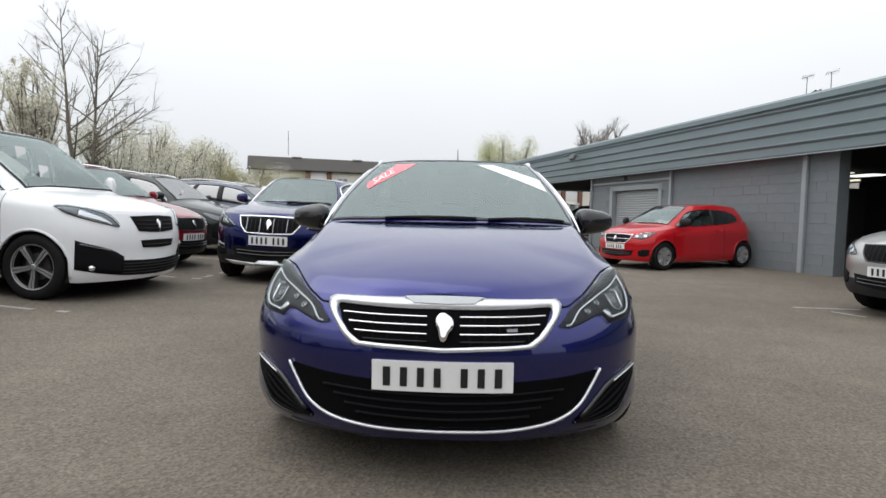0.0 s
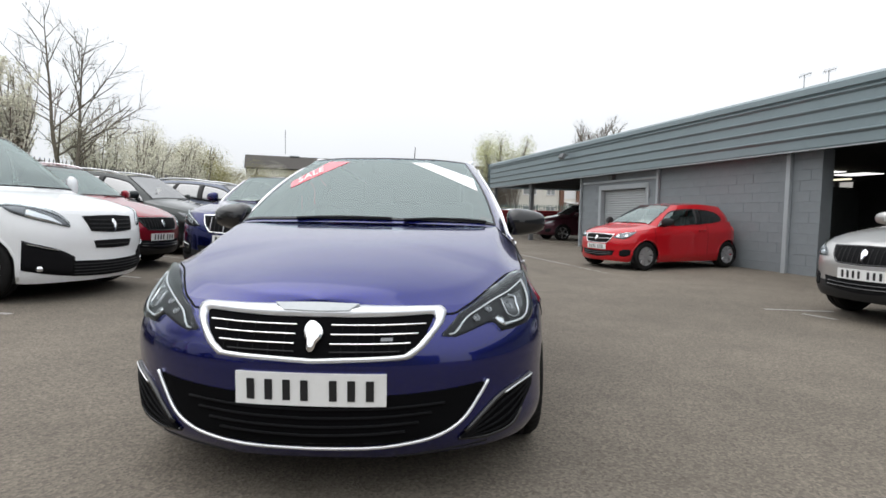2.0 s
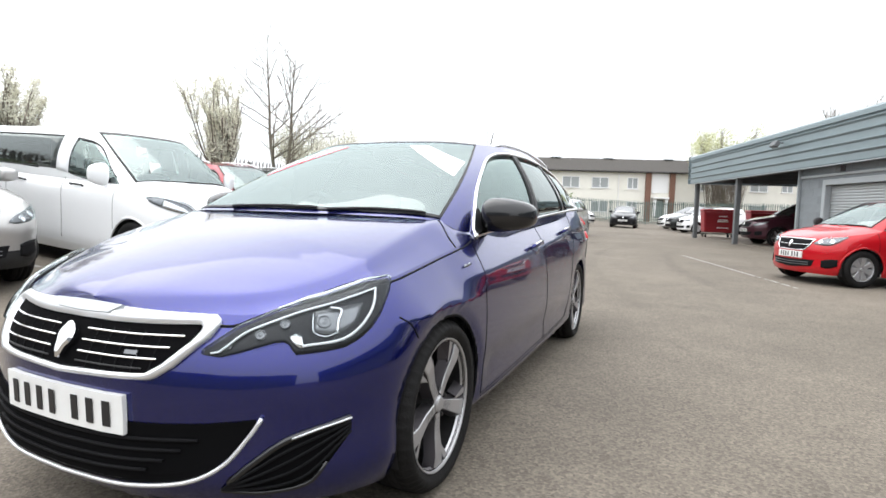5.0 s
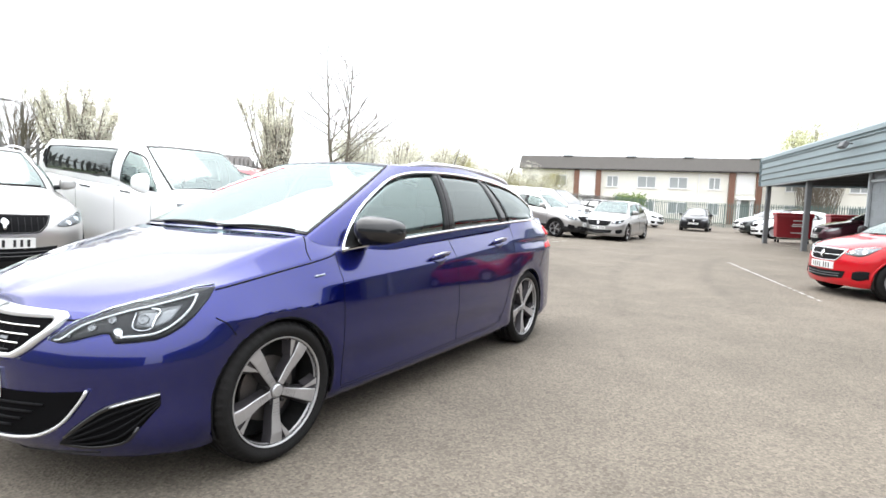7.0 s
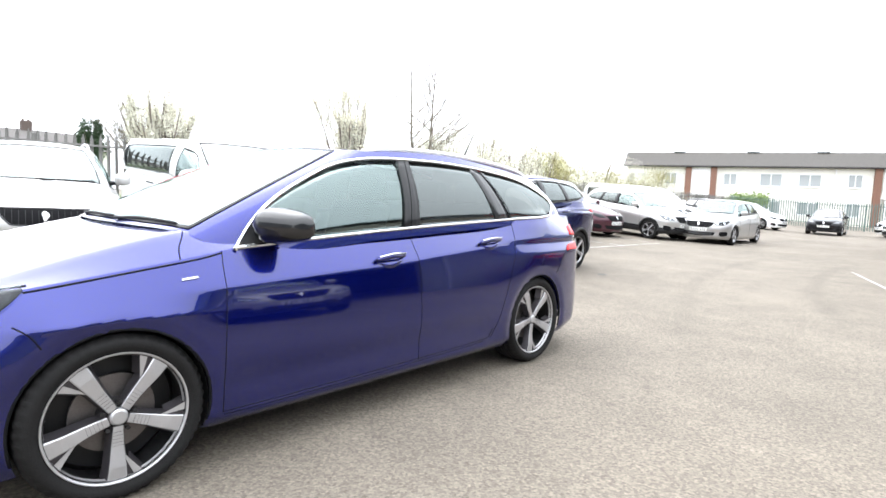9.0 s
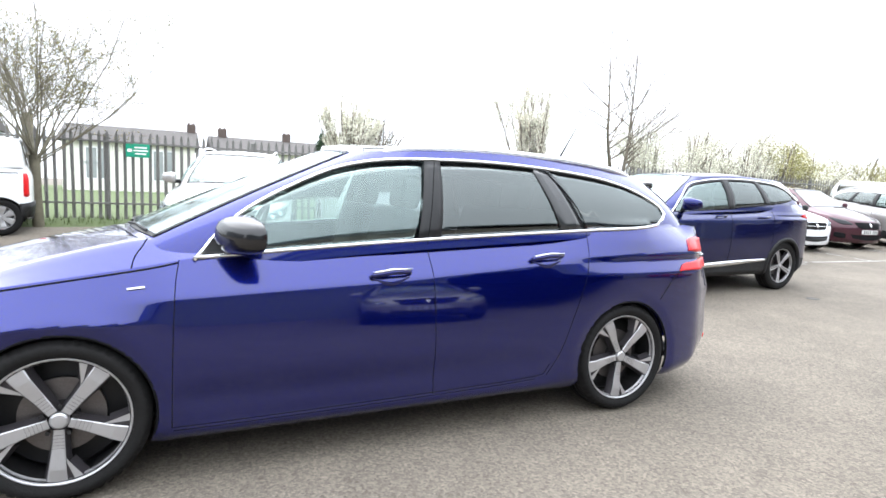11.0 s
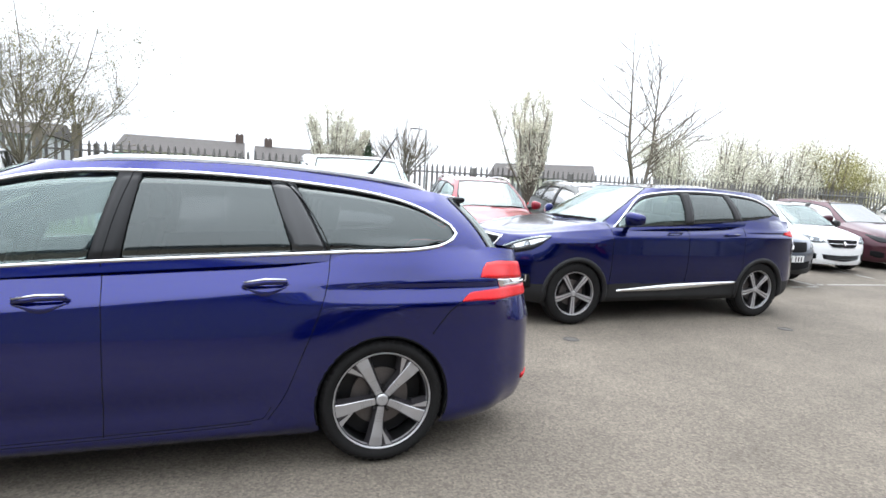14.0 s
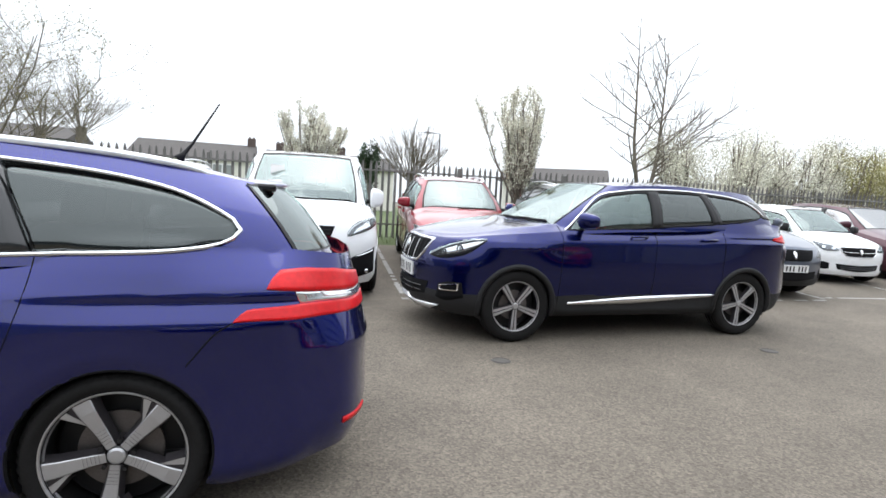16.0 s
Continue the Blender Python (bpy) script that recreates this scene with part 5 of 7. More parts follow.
    mesh_object("windscreen_sticker", patch(F, [(0.28, 1.372), (0.578, 1.262)], [(0.165, 1.372), (0.600, 1.178)], 14, 4, 0.005, 0.002, smooth_line=False), STICKER_WHITE, car, "white band across the screen corner")
    return car


TYPES = {
    "suv": dict(ys=(-1, 0, 0.91, 1.10, 1.42, 2.0, 3.585, 4.06, 4.30, 4.447, 6), zs=(0, 0.25, 0.65, 0.955, 1.115, 1.185, 1.575, 2.7), half=0.92, hubs=(0.91, 3.585), wheel=0.35),
    "crossover": dict(ys=(-1, 0, 0.84, 1.02, 1.28, 1.85, 3.378, 3.76, 3.98, 4.159, 6), zs=(0, 0.23, 0.58, 0.82, 1.03, 1.11, 1.50, 2.6), half=0.87, hubs=(0.84, 3.378), wheel=0.325),
    "mini": dict(ys=(-1, 0.08, 0.69, 0.79, 1.0, 1.62, 3.03, 3.20, 3.37, 3.475, 5), zs=(0, 0.17, 0.49, 0.72, 0.90, 0.96, 1.335, 2.5), half=0.808, hubs=(0.69, 3.03), wheel=0.285),
    "hatch": dict(ys=(-1, 0, 0.85, 1.0, 1.3, 1.92, 3.45, 3.72, 4.02, 4.22, 6), zs=(0, 0.17, 0.50, 0.72, 0.97, 1.03, 1.43, 2.5), half=0.90, hubs=(0.85, 3.45), wheel=0.315),
    "panel_van": dict(ys=(-1, 0, 0.81, 0.91, 1.09, 1.7, 3.42, 3.72, 3.79, 3.86, 7), zs=(0, 0.2, 0.55, 0.86, 1.02, 1.08, 1.52, 2.9), half=0.84, hubs=(0.81, 3.42), wheel=0.29),
    "van": dict(ys=(-1, 0, 0.78, 0.95, 1.14, 1.90, 4.40, 5.16, 5.23, 5.30, 7), zs=(0, 0.2, 0.62, 0.96, 1.12, 1.195, 1.765, 2.9), half=0.96, hubs=(0.78, 4.10), wheel=0.34),
}


VAN_TOP = ((1.33, 0.915), (1.56, 1.10), (1.83, 1.285), (2.1, 1.345), (2.4, 1.36), (3.0, 1.36), (3.5, 1.358), (3.75, 1.352), (3.93, 1.335), (3.995, 1.31))
VAN_LOW = ((1.33, 0.905), (1.8, 0.95), (2.05, 0.985), (2.25, 1.03), (3.0, 1.04), (3.75, 1.05), (3.93, 1.06), (3.995, 1.10))


SUV_TOP = ((1.33, 0.915), (1.56, 1.09), (1.83, 1.272), (2.1, 1.335), (2.4, 1.366), (2.8, 1.375), (3.15, 1.365), (3.45, 1.345), (3.65, 1.315), (3.82, 1.262), (3.94, 1.19), (3.98, 1.15))
SUV_LOW = ((1.33, 0.905), (1.8, 0.945), (2.4, 0.982), (3.0, 1.02), (3.33, 1.045), (3.65, 1.075), (3.85, 1.10), (3.94, 1.12), (3.98, 1.145))
MINI_TOP = ((1.33, 0.915), (1.56, 1.09), (1.83, 1.262), (2.1, 1.315), (2.4, 1.335), (2.8, 1.33), (3.1, 1.302), (3.3, 1.255), (3.42, 1.18), (3.46, 1.125))
MINI_LOW = ((1.33, 0.905), (1.8, 0.94), (2.4, 0.975), (3.0, 1.01), (3.3, 1.04), (3.42, 1.075), (3.46, 1.115))


def van_nose(car, sh, mat):
    """Grille set high, slot below it, wide black wrap-round intake."""
    F, S = sh.on_front, sh.station
    gr = mesh_object("grille", patch(F, [(-0.36, 0.668), (0, 0.676), (0.36, 0.668)], [(-0.30, 0.575), (0, 0.566), (0.30, 0.575)], 20, 5, 0.008, 0.014), SEAM, car, "black mesh grille")
    for z in (0.595, 0.62, 0.645):
        mesh_object("grille_slat", line_on(F, [(-0.31, z), (0, z - 0.003), (0.31, z)], 0.005, 14, 0.012, 5), TRIM, gr)
    emblem(car, F, 0.0, 0.617, 0.042, 0.026)
    sl = mesh_object("upper_slot", patch(F, [(-0.28, 0.515), (0, 0.518), (0.28, 0.515)], [(-0.25, 0.458), (0, 0.452), (0.25, 0.458)], 16, 4, 0.008, 0.014), SEAM, car, "black slot in the bumper")
    mesh_object("slot_slat", line_on(F, [(-0.25, 0.487), (0, 0.485), (0.25, 0.487)], 0.005, 12, 0.012, 5), TRIM, sl)
    lo = mesh_object("lower_intake", patch(F, [(-0.5, 0.36), (0, 0.35), (0.5, 0.36)], [(-0.48, 0.235), (0, 0.22), (0.48, 0.235)], 24, 5, 0.006, 0.012), SEAM, car, "wide black lower intake")
    for z in (0.25, 0.275, 0.30, 0.325):
        mesh_object("intake_slat", line_on(F, [(-0.47, z + 0.006), (0, z), (0.47, z + 0.006)], 0.006, 18, 0.012, 5), TRIM, lo)
    for sg in (1, -1):
        W = lambda a, z: sh.on_wrap(a, z, sg)
        fs = mesh_object("fog_corner", patch(W, [(S(0.49, 0.12), 0.39), (S(0.60, 0.19), 0.455), (S(0.80, 0.42), 0.515)], [(S(0.49, 0.12), 0.237), (S(0.60, 0.19), 0.25), (S(0.80, 0.42), 0.29)], 14, 5, 0.007, 0.012), SEAM, car, "black corner of the intake", smooth=True)
        p, n = W(S(0.72, 0.30), 0.30)
        mesh_object("fog_lamp", Geo().add(*lathe([(0.0, 0.03), (0.012, 0.028), (0.014, 0.0005)], 14)).moved(Matrix.Translation(p + n * 0.008) @ n.to_track_quat("X", "Z").to_matrix().to_4x4()), LAMP_SILVER, fs, smooth=True)
        mesh_object("day_lamp", line_on(W, [(S(0.62, 0.20), 0.448), (S(0.78, 0.39), 0.492)], 0.007, 10, 0.012, 5), LAMP_SILVER, fs)
        top = [(S(0.50, 0.13), 0.625), (S(0.62, 0.20), 0.680), (S(0.76, 0.36), 0.730), (S(0.85, 0.58), 0.752), (S(0.86, 0.66), 0.735)]
        low = [(S(0.50, 0.13), 0.598), (S(0.62, 0.20), 0.612), (S(0.76, 0.36), 0.645), (S(0.85, 0.58), 0.680), (S(0.86, 0.66), 0.715)]
        hl = mesh_object("headlamp", patch(W, top, low, 18, 5, 0.004, 0.01), LAMP_GREY, car, "clear swept headlamp", smooth=True)
        mesh_object("lamp_reflector", patch(W, [(a + 1, z - 0.02) for a, z in top[:3]], [(a + 1, z + 0.012) for a, z in low[:3]], 10, 4, 0.007, 0.004), LAMP_SILVER, hl, smooth=True)
        mesh_object("light_strip", line_on(W, [(a, z - 0.010) for a, z in top], 0.006, 16, 0.010, 5), LAMP_WHITE, hl)
        ob = mesh_object("lamp_lens", patch(W, top, low, 18, 5, 0.018, 0.014), LENS, hl, smooth=True)
        ob.visible_shadow = False


def panel_van_details(car, sh):
    """Sliding-door rail, black rear bumper and upright tail lamps of a delivery van."""
    for sg in (1, -1):
        X = lambda a, z: sh.on_side(a, z, sg)
        mesh_object("door_rail", patch(X, [(2.75, 0.925), (4.05, 0.925)], [(2.75, 0.90), (4.05, 0.90)], 10, 3, 0.006, 0.01, smooth_line=False), TRIM, car, "black sliding door rail")
        mesh_object("panel_gap", line_on(X, [(2.55, 1.30), (2.55, 0.9), (2.55, 0.3)], 0.005, 12, 0.0, 5), SEAM, car)
        W = lambda a, z: sh.on_wrap(a, z, sg)
        S = sh.station
        mesh_object("rear_bumper_trim", patch(W, [(S(0.86, 4.05), 0.46), (S(0.72, 4.42), 0.47), (S(0.3, 4.57), 0.47)], [(S(0.86, 4.05), 0.22), (S(0.72, 4.42), 0.25), (S(0.3, 4.57), 0.25)], 14, 4, 0.02, 0.03), TRIM, car, "black plastic rear bumper", smooth=True)
        mesh_object("corner_lamp", patch(W, [(S(0.835, 4.18), 0.90), (S(0.80, 4.28), 0.905), (S(0.73, 4.40), 0.90)], [(S(0.84, 4.15), 0.55), (S(0.80, 4.28), 0.54), (S(0.73, 4.40), 0.55)], 8, 8, 0.014, 0.02), TAIL_RED, car, "tall red tail lamp", smooth=True)


def parked_car(name, label, kind, mat, where, close=False, style="split", category="car", group="parked cars", clad=None, rails=False, black_roof=None, mirror_mat=None, doors=None, plate=True, cuts=None, trim=None, chrome_sill=False, papers=0, panel=False):
    tp = TYPES[kind]
    sh = Shell(tp["ys"], tp["zs"], tp["half"], tp["hubs"], tp["wheel"], fine=kind == "suv", boxy="van" in kind, upright=kind in ("suv", "crossover"))
    dlo = (VAN_TOP, VAN_LOW) if "van" in kind else (SUV_TOP, SUV_LOW) if kind in ("suv", "crossover") else (MINI_TOP, MINI_LOW) if kind == "mini" else None
    car = thing(name, label, category, group, m=place_car(*where))
    doors = doors or ((1.265, 2.395, 3.28) if kind not in ("mini",) else (1.2, 2.85))
    shell_parts(car, sh, mat, doors, clad, glass_holes=close, roof_mat=black_roof, dlo=dlo)
    underbody(car, sh)
    r = tp["wheel"]
    add_wheels(car, sh, r, r * (0.64 if style == "cap" else 0.69), 0.205, style, tp["half"] - 0.02, "silver wheel trim" if style == "cap" else "alloy wheel")
    clear, dark = (GLASS, GLASS_DARK) if close else (GLASS_FAR, GLASS_FAR)
    screens(car, sh, GLASS_SCREEN if close else GLASS_FAR, dark)
    cuts = cuts or ((1.42, 1.37, 2.42, 2.38), (2.52, 2.48, 3.10, 3.18), (3.17, 3.28, 3.95, 3.95)) if dlo and not cuts else cuts or ((1.42, 1.37, 2.42, 2.38), (2.52, 2.48, 3.10, 3.18), (3.17, 3.28, 3.95, 3.95))
    glass = [clear] + [dark] * (len(cuts) - 1)
    side_glass(car, sh, cuts, glass, band=0.012, trim=trim, trim_r=0.011, trim_low=False, dlo=dlo, pillars=[mat] * 3 if sh.boxy else None)
    mp = sh.w(0, 1.52, 1.0)
    mirrors(car, sh, mirror_mat or mat, tp["half"] + 0.125, mp.y, mp.z + 0.04, (0.2, 0.14, 0.15 if "van" not in kind else 0.26))
    if close:
        seats(car, sh)
    F, S = sh.on_front, sh.station
    if "van" in kind:
        van_nose(car, sh, mat)
        if panel:
            panel_van_details(car, sh)
        return finish_car(car, sh, tp, mat, clad, doors, close, rails, papers)
    gr = mesh_object("grille", patch(F, [(-0.42, 0.672), (0, 0.68), (0.42, 0.672)], [(-0.37, 0.59), (-0.3, 0.545), (0, 0.54), (0.3, 0.545), (0.37, 0.59)], 20, 5, 0.008, 0.014), SEAM, car, "black grille")
    if close:
        outer = [(-0.445, 0.69), (0.0, 0.697), (0.445, 0.69), (0.40, 0.6), (0.32, 0.533), (0.0, 0.525), (-0.32, 0.533), (-0.40, 0.6)]
        inner = [(-0.42, 0.675), (0.0, 0.682), (0.42, 0.675), (0.38, 0.602), (0.305, 0.545), (0.0, 0.538), (-0.305, 0.545), (-0.38, 0.602)]
        mesh_object("grille_frame", ring(F, outer, inner, 70, 0.014, 0.02), CHROME if kind in ("suv", "mini") else GLOSS_BLACK, gr, smooth=True)
        if kind == "mini":
            mesh_object("grille_slat", line_on(F, [(-0.38, 0.61), (0, 0.605), (0.38, 0.61)], 0.006, 14, 0.014, 6), CHROME, gr)
        else:
            for k in range(13):
                x = -0.36 + 0.06 * k
                zl = 0.545 + 0.05 * clamp((abs(x) - 0.28) / 0.1)
                mesh_object("grille_slat", line_on(F, [(x, zl), (x, 0.668)], 0.004, 5, 0.012, 5), SATIN if kind == "suv" and k % 3 == 1 else TRIM, gr)
    emblem(car, F, 0.0, 0.615, 0.05, 0.026)
    lo = mesh_object("lower_intake", patch(F, [(-0.5, 0.40), (0, 0.385), (0.5, 0.40)], [(-0.46, 0.30), (0, 0.265), (0.46, 0.30)], 24, 5, 0.006, 0.012), SEAM, car, "black lower intake")
    if close:
        for z in (0.31, 0.345):
            mesh_object("intake_slat", line_on(F, [(-0.42, z + 0.01), (0, z), (0.42, z + 0.01)], 0.007, 18, 0.014, 5), GLOSS_BLACK, lo)
    if plate:
        number_plate(car, F, 0.44 if kind == "crossover" else 0.465, w=0.26 / sh.kx, hh=0.0555 * 0.9, off=0.02)
    else:
        mesh_object("plate_holder", patch(F, [(-0.26, 0.5), (0.26, 0.5)], [(-0.26, 0.41), (0.26, 0.41)], 6, 3, 0.008, 0.012, smooth_line=False), mat, car)
    for sg in (1, -1):
        W = lambda a, z: sh.on_wrap(a, z, sg)
        top = [(S(0.46, 0.11), 0.64), (S(0.60, 0.19), 0.70), (S(0.72, 0.30), 0.725), (S(0.84, 0.55), 0.765)]
        low = [(S(0.46, 0.11), 0.625), (S(0.60, 0.19), 0.615), (S(0.72, 0.30), 0.625), (S(0.84, 0.55), 0.745)]
        if kind in ("suv", "crossover"):
            top = [(S(0.50, 0.125), 0.600), (S(0.62, 0.20), 0.648), (S(0.74, 0.33), 0.690), (S(0.84, 0.55), 0.726)]
            low = [(S(0.50, 0.125), 0.588), (S(0.62, 0.20), 0.578), (S(0.74, 0.33), 0.602), (S(0.80, 0.43), 0.635), (S(0.84, 0.55), 0.705)]
        hl = mesh_object("headlamp", patch(W, top, low, 18, 5, 0.004, 0.01), LAMP_GREY if kind in ("mini", "crossover") else LAMP_BLACK, car, "clear headlamp", smooth=True)
        if kind == "suv":
            mesh_object("lamp_reflector", patch(W, [(a, z - 0.016) for a, z in top[1:]], [(S(0.62, 0.20), 0.600), (S(0.74, 0.33), 0.628), (S(0.83, 0.50), 0.680)], 14, 4, 0.007, 0.004), LAMP_SILVER, hl, smooth=True)
            mesh_object("light_strip", line_on(W, [(a, z - 0.006) for a, z in top], 0.005, 18, 0.010, 6), LAMP_WHITE, hl, smooth=True)
        if close:
            ob = mesh_object("lamp_lens", patch(W, top, low, 18, 5, 0.018, 0.014), LENS, hl, smooth=True)
            ob.visible_shadow = False
            for c, zz in ((S(0.70, 0.28), 0.67), (S(0.58, 0.18), 0.66)) if kind == "mini" or kind == "hatch" else ((S(0.74, 0.33), 0.648), (S(0.64, 0.21), 0.615)):
                p, n = W(c, zz)
                q = n.to_track_quat("X", "Z").to_matrix().to_4x4()
                mesh_object("lamp_projector", Geo().add(*lathe([(0.001, 0.034), (0.008, 0.032), (0.004, 0.026), (0.003, 0.014), (0.006, 0.0005)], 14)).moved(Matrix.Translation(p + n * 0.003) @ q), LAMP_BLACK if kind == "suv" else LAMP_SILVER, hl, smooth=True)
        mesh_object("fog_surround", patch(W, [(S(0.62, 0.20), 0.40), (S(0.69, 0.27), 0.425), (S(0.77, 0.38), 0.43)], [(S(0.60, 0.19), 0.30), (S(0.68, 0.26), 0.285), (S(0.78, 0.40), 0.32)], 10, 5, 0.006, 0.012), SEAM, car, smooth=True)
        if kind == "suv":
            mesh_object("fog_trim", line_on(W, [(S(0.63, 0.21), 0.395), (S(0.76, 0.36), 0.42), (S(0.75, 0.35), 0.37), (S(0.63, 0.21), 0.36)], 0.008, 20, 0.012, 5, True, False), CHROME, car)
        X = lambda a, z: sh.on_side(a, z, sg)
        if chrome_sill:
            mesh_object("sill_trim", patch(X, [(1.35, 0.29), (2.2, 0.335), (3.2, 0.355)], [(1.35, 0.275), (2.2, 0.285), (3.2, 0.335)], 20, 3, 0.014, 0.02), CHROME, car, "chrome sill strip", smooth=True)
        if kind == "suv":
            mesh_object("rear_pillar_panel", patch(X, [(3.70, 1.322), (3.86, 1.31), (4.02, 1.285)], [(3.985, 1.125), (4.05, 1.118), (4.14, 1.11)], 10, 8, 0.004, 0.01), GLOSS_BLACK, car, "gloss black panel behind the rear side window", smooth=True)
    if kind == "suv":
        mesh_object("skid_plate", patch(F, [(-0.62, 0.235), (0, 0.215), (0.62, 0.235)], [(-0.5, 0.195), (0, 0.185), (0.5, 0.195)], 20, 3, 0.016, 0.02), SATIN, car, "silver skid plate", smooth=True)
    return finish_car(car, sh, tp, mat, clad, doors, close, rails, papers)


def finish_car(car, sh, tp, mat, clad, doors, close, rails, papers):
    """Tail lamps, door gaps and handles, arch trims, rails, wipers and papers."""
    F, S = sh.on_front, sh.station
    for sg in (1, -1):
        W = lambda a, z: sh.on_wrap(a, z, sg)
        X = lambda a, z: sh.on_side(a, z, sg)
        if not sh.boxy:
            mesh_object("tail_lamp", patch(W, [(S(0.86, 4.03), 0.90), (S(0.80, 4.28), 0.94), (S(0.62, 4.49), 0.95)], [(S(0.86, 4.03), 0.86), (S(0.80, 4.28), 0.80), (S(0.62, 4.49), 0.80)], 12, 5, 0.01, 0.016), TAIL_RED, car, smooth=True)
        if close:
            for a in doors:
                mesh_object("panel_gap", line_on(X, [(a + 0.01, 0.97), (a, 0.7), (a - 0.02, 0.3)], 0.0035, 16, 0.0, 5), SEAM, car)
            for a in doors[1:]:
                p0, n0 = X(a - 0.30, 0.82)
                p1, n1 = X(a - 0.12, 0.83)
                mesh_object("door_handle", Geo().add(*tube([p0, p0 + n0 * 0.03, p1 + n1 * 0.03, p1], 0.012, 6)), TRIM if sh.boxy else mat, car, smooth=True)
        for hy in sh.hubs:
            t = np.linspace(-0.25, math.pi + 0.25, 26)
            yz = [(float(np.interp(hy + (sh.arch + 0.012) * math.cos(k), sh.ys, Y_KNOTS)), float(np.interp(tp["wheel"] + (sh.arch + 0.012) * math.sin(k), sh.zs, Z_KNOTS))) for k in t]
            mesh_object("wheel_arch_trim", line_on(X, yz, 0.032 if clad else 0.016, 40, -0.012 if clad else -0.006, 6, curved=False), clad or mat, car, smooth=True)
        if rails:
            rl = [sh.w(0.555 * sg, y, z) + Vector((0, 0, dz)) for y, z, dz in ((2.15, 1.41, 0.0), (2.3, 1.415, 0.035), (2.9, 1.43, 0.045), (3.5, 1.40, 0.045), (3.8, 1.37, 0.03), (3.92, 1.35, 0.0))]
            mesh_object("roof_rail", Geo().add(*tube(spline([tuple(v) for v in rl], 24), 0.016, 6)), SATIN, car, "roof rail", smooth=True)
        mesh_object("wiper", line_on(F, [(0.02 + 0.1 * sg, 1.0), (0.2 + 0.14 * sg, 1.005), (0.36 + 0.2 * sg, 0.998)], 0.009, 10, 0.015, 5), TRIM, car)
    for k in range(papers):
        p, n = sh.on_cab(0.9, 0.25 + 0.3 * k, -1)
        mesh_object("windscreen_paper", Geo().add([p + n * 0.008 + Vector(v) for v in ((-0.09, 0, -0.03), (0.09, 0.04, -0.03), (0.09, 0.07, 0.1), (-0.09, 0.03, 0.1))], [(0, 1, 2, 3)]), PAPER, car, "white paper slip behind the screen")
    return car


# ---- ground, verge and markings ----
def build_ground():
    g = Geo()
    xs = [-600, -200, -60, -24, -16, -13, -11.5, -10, -9, -8, -7, -6, -5, -4, -3, -2.5, -1.5, 0, 2, 4, 6, 9, 12, 18, 30, 80, 250, 600]
    ys = [-600, -150, -40, -15, -8, -4, 0, 2, 4, 8, 12, 16, 20, 26, 32, 38, 44, 49, 60, 90, 200, 700]
    for x in xs:
        for y in ys:
            g.v.append((x, y, ground_z(x, y)))
    g.f = grid_faces(len(xs), len(ys))
    tagged(mesh_object("ground", g, ASPHALT), "worn grey-brown tarmac yard with stains", "ground", kind="structure")
    # grass verge along the fence
    v = Geo()
    rnd = random.Random(5)
    ys2 = np.linspace(-30, 49, 160)
    for y in ys2:
        for k, x in enumerate((-60, -20, -12, -9.6, -8.9, -8.45)):
            xx = x + (rnd.uniform(-0.08, 0.08) if k > 3 else 0)
            v.v.append((xx, y, ground_z(xx, y) + (0.05 if k < 5 else 0.004) + (rnd.uniform(-0.01, 0.02) if k > 1 else 0)))
    v.f = grid_faces(len(ys2), 6)
    tagged(mesh_object("grass_verge", v, GRASS_M, smooth=True), "rough grass verge along the fence", "grass", kind="structure")
    t = Geo()
    for _ in range(5200):
        x, y = rnd.uniform(-9.6, -8.5), rnd.uniform(-6, 24)
        h, a = rnd.uniform(0.05, 0.16), rnd.uniform(0, 6.28)
        z = ground_z(x, y) + 0.03
        dx, dy = 0.006 * math.cos(a), 0.006 * math.sin(a)
        t.add([(x - dx, y - dy, z), (x + dx, y + dy, z), (x + rnd.uniform(-0.05, 0.05), y + rnd.uniform(-0.05, 0.05), z + h)], [(0, 1, 2)])
    tagged(mesh_object("grass_blades", t, GRASS_M), "tufts of rough green grass", "grass", kind="stuff")

    def stripe(x0, y0, x1, y1, wdt=0.09, gaps=0.25, seed=1):
        rr = random.Random(seed)
        g2 = Geo()
        n = max(4, int(math.hypot(x1 - x0, y1 - y0) / 0.12))
        d = Vector((x1 - x0, y1 - y0, 0)).normalized()
        o = Vector((-d.y, d.x, 0)) * wdt / 2
        for i in range(n):
            if rr.random() < gaps:
                continue
            a, b = Vector((lerp(x0, x1, i / n), lerp(y0, y1, i / n), 0)), Vector((lerp(x0, x1, (i + 1) / n), lerp(y0, y1, (i + 1) / n), 0))
            k0, k1 = rr.uniform(0.6, 1), rr.uniform(0.6, 1)
            q = [a - o * k0, b - o * k1, b + o * k1, a + o * k0]
            g2.add([(p.x, p.y, ground_z(p.x, p.y) + 0.004) for p in q], [(0, 1, 2, 3)])
        return tagged(mesh_object("bay_line", g2, LINE), "worn white painted bay line on tarmac", "road marking", "bay lines", "structure")
    stripe(1.7, 13.8, 3.25, 8.4, 0.06, 0.12, 2)
    stripe(4.0, 4.75, 4.9, 4.68, 0.08, 0.35, 3)
    stripe(4.3, 4.7, 5.3, 2.9, 0.08, 0.3, 4)
    for k, y in enumerate((0.5, 3.0, 5.6, 8.1, 10.5, 12.4, 14.7, 17.0)):
        stripe(-8.2, y + 0.3, -3.6, y, 0.09, 0.12, 10 + k)
    stripe(-3.65, 5.2, -3.5, 12.3, 0.09, 0.55, 30)
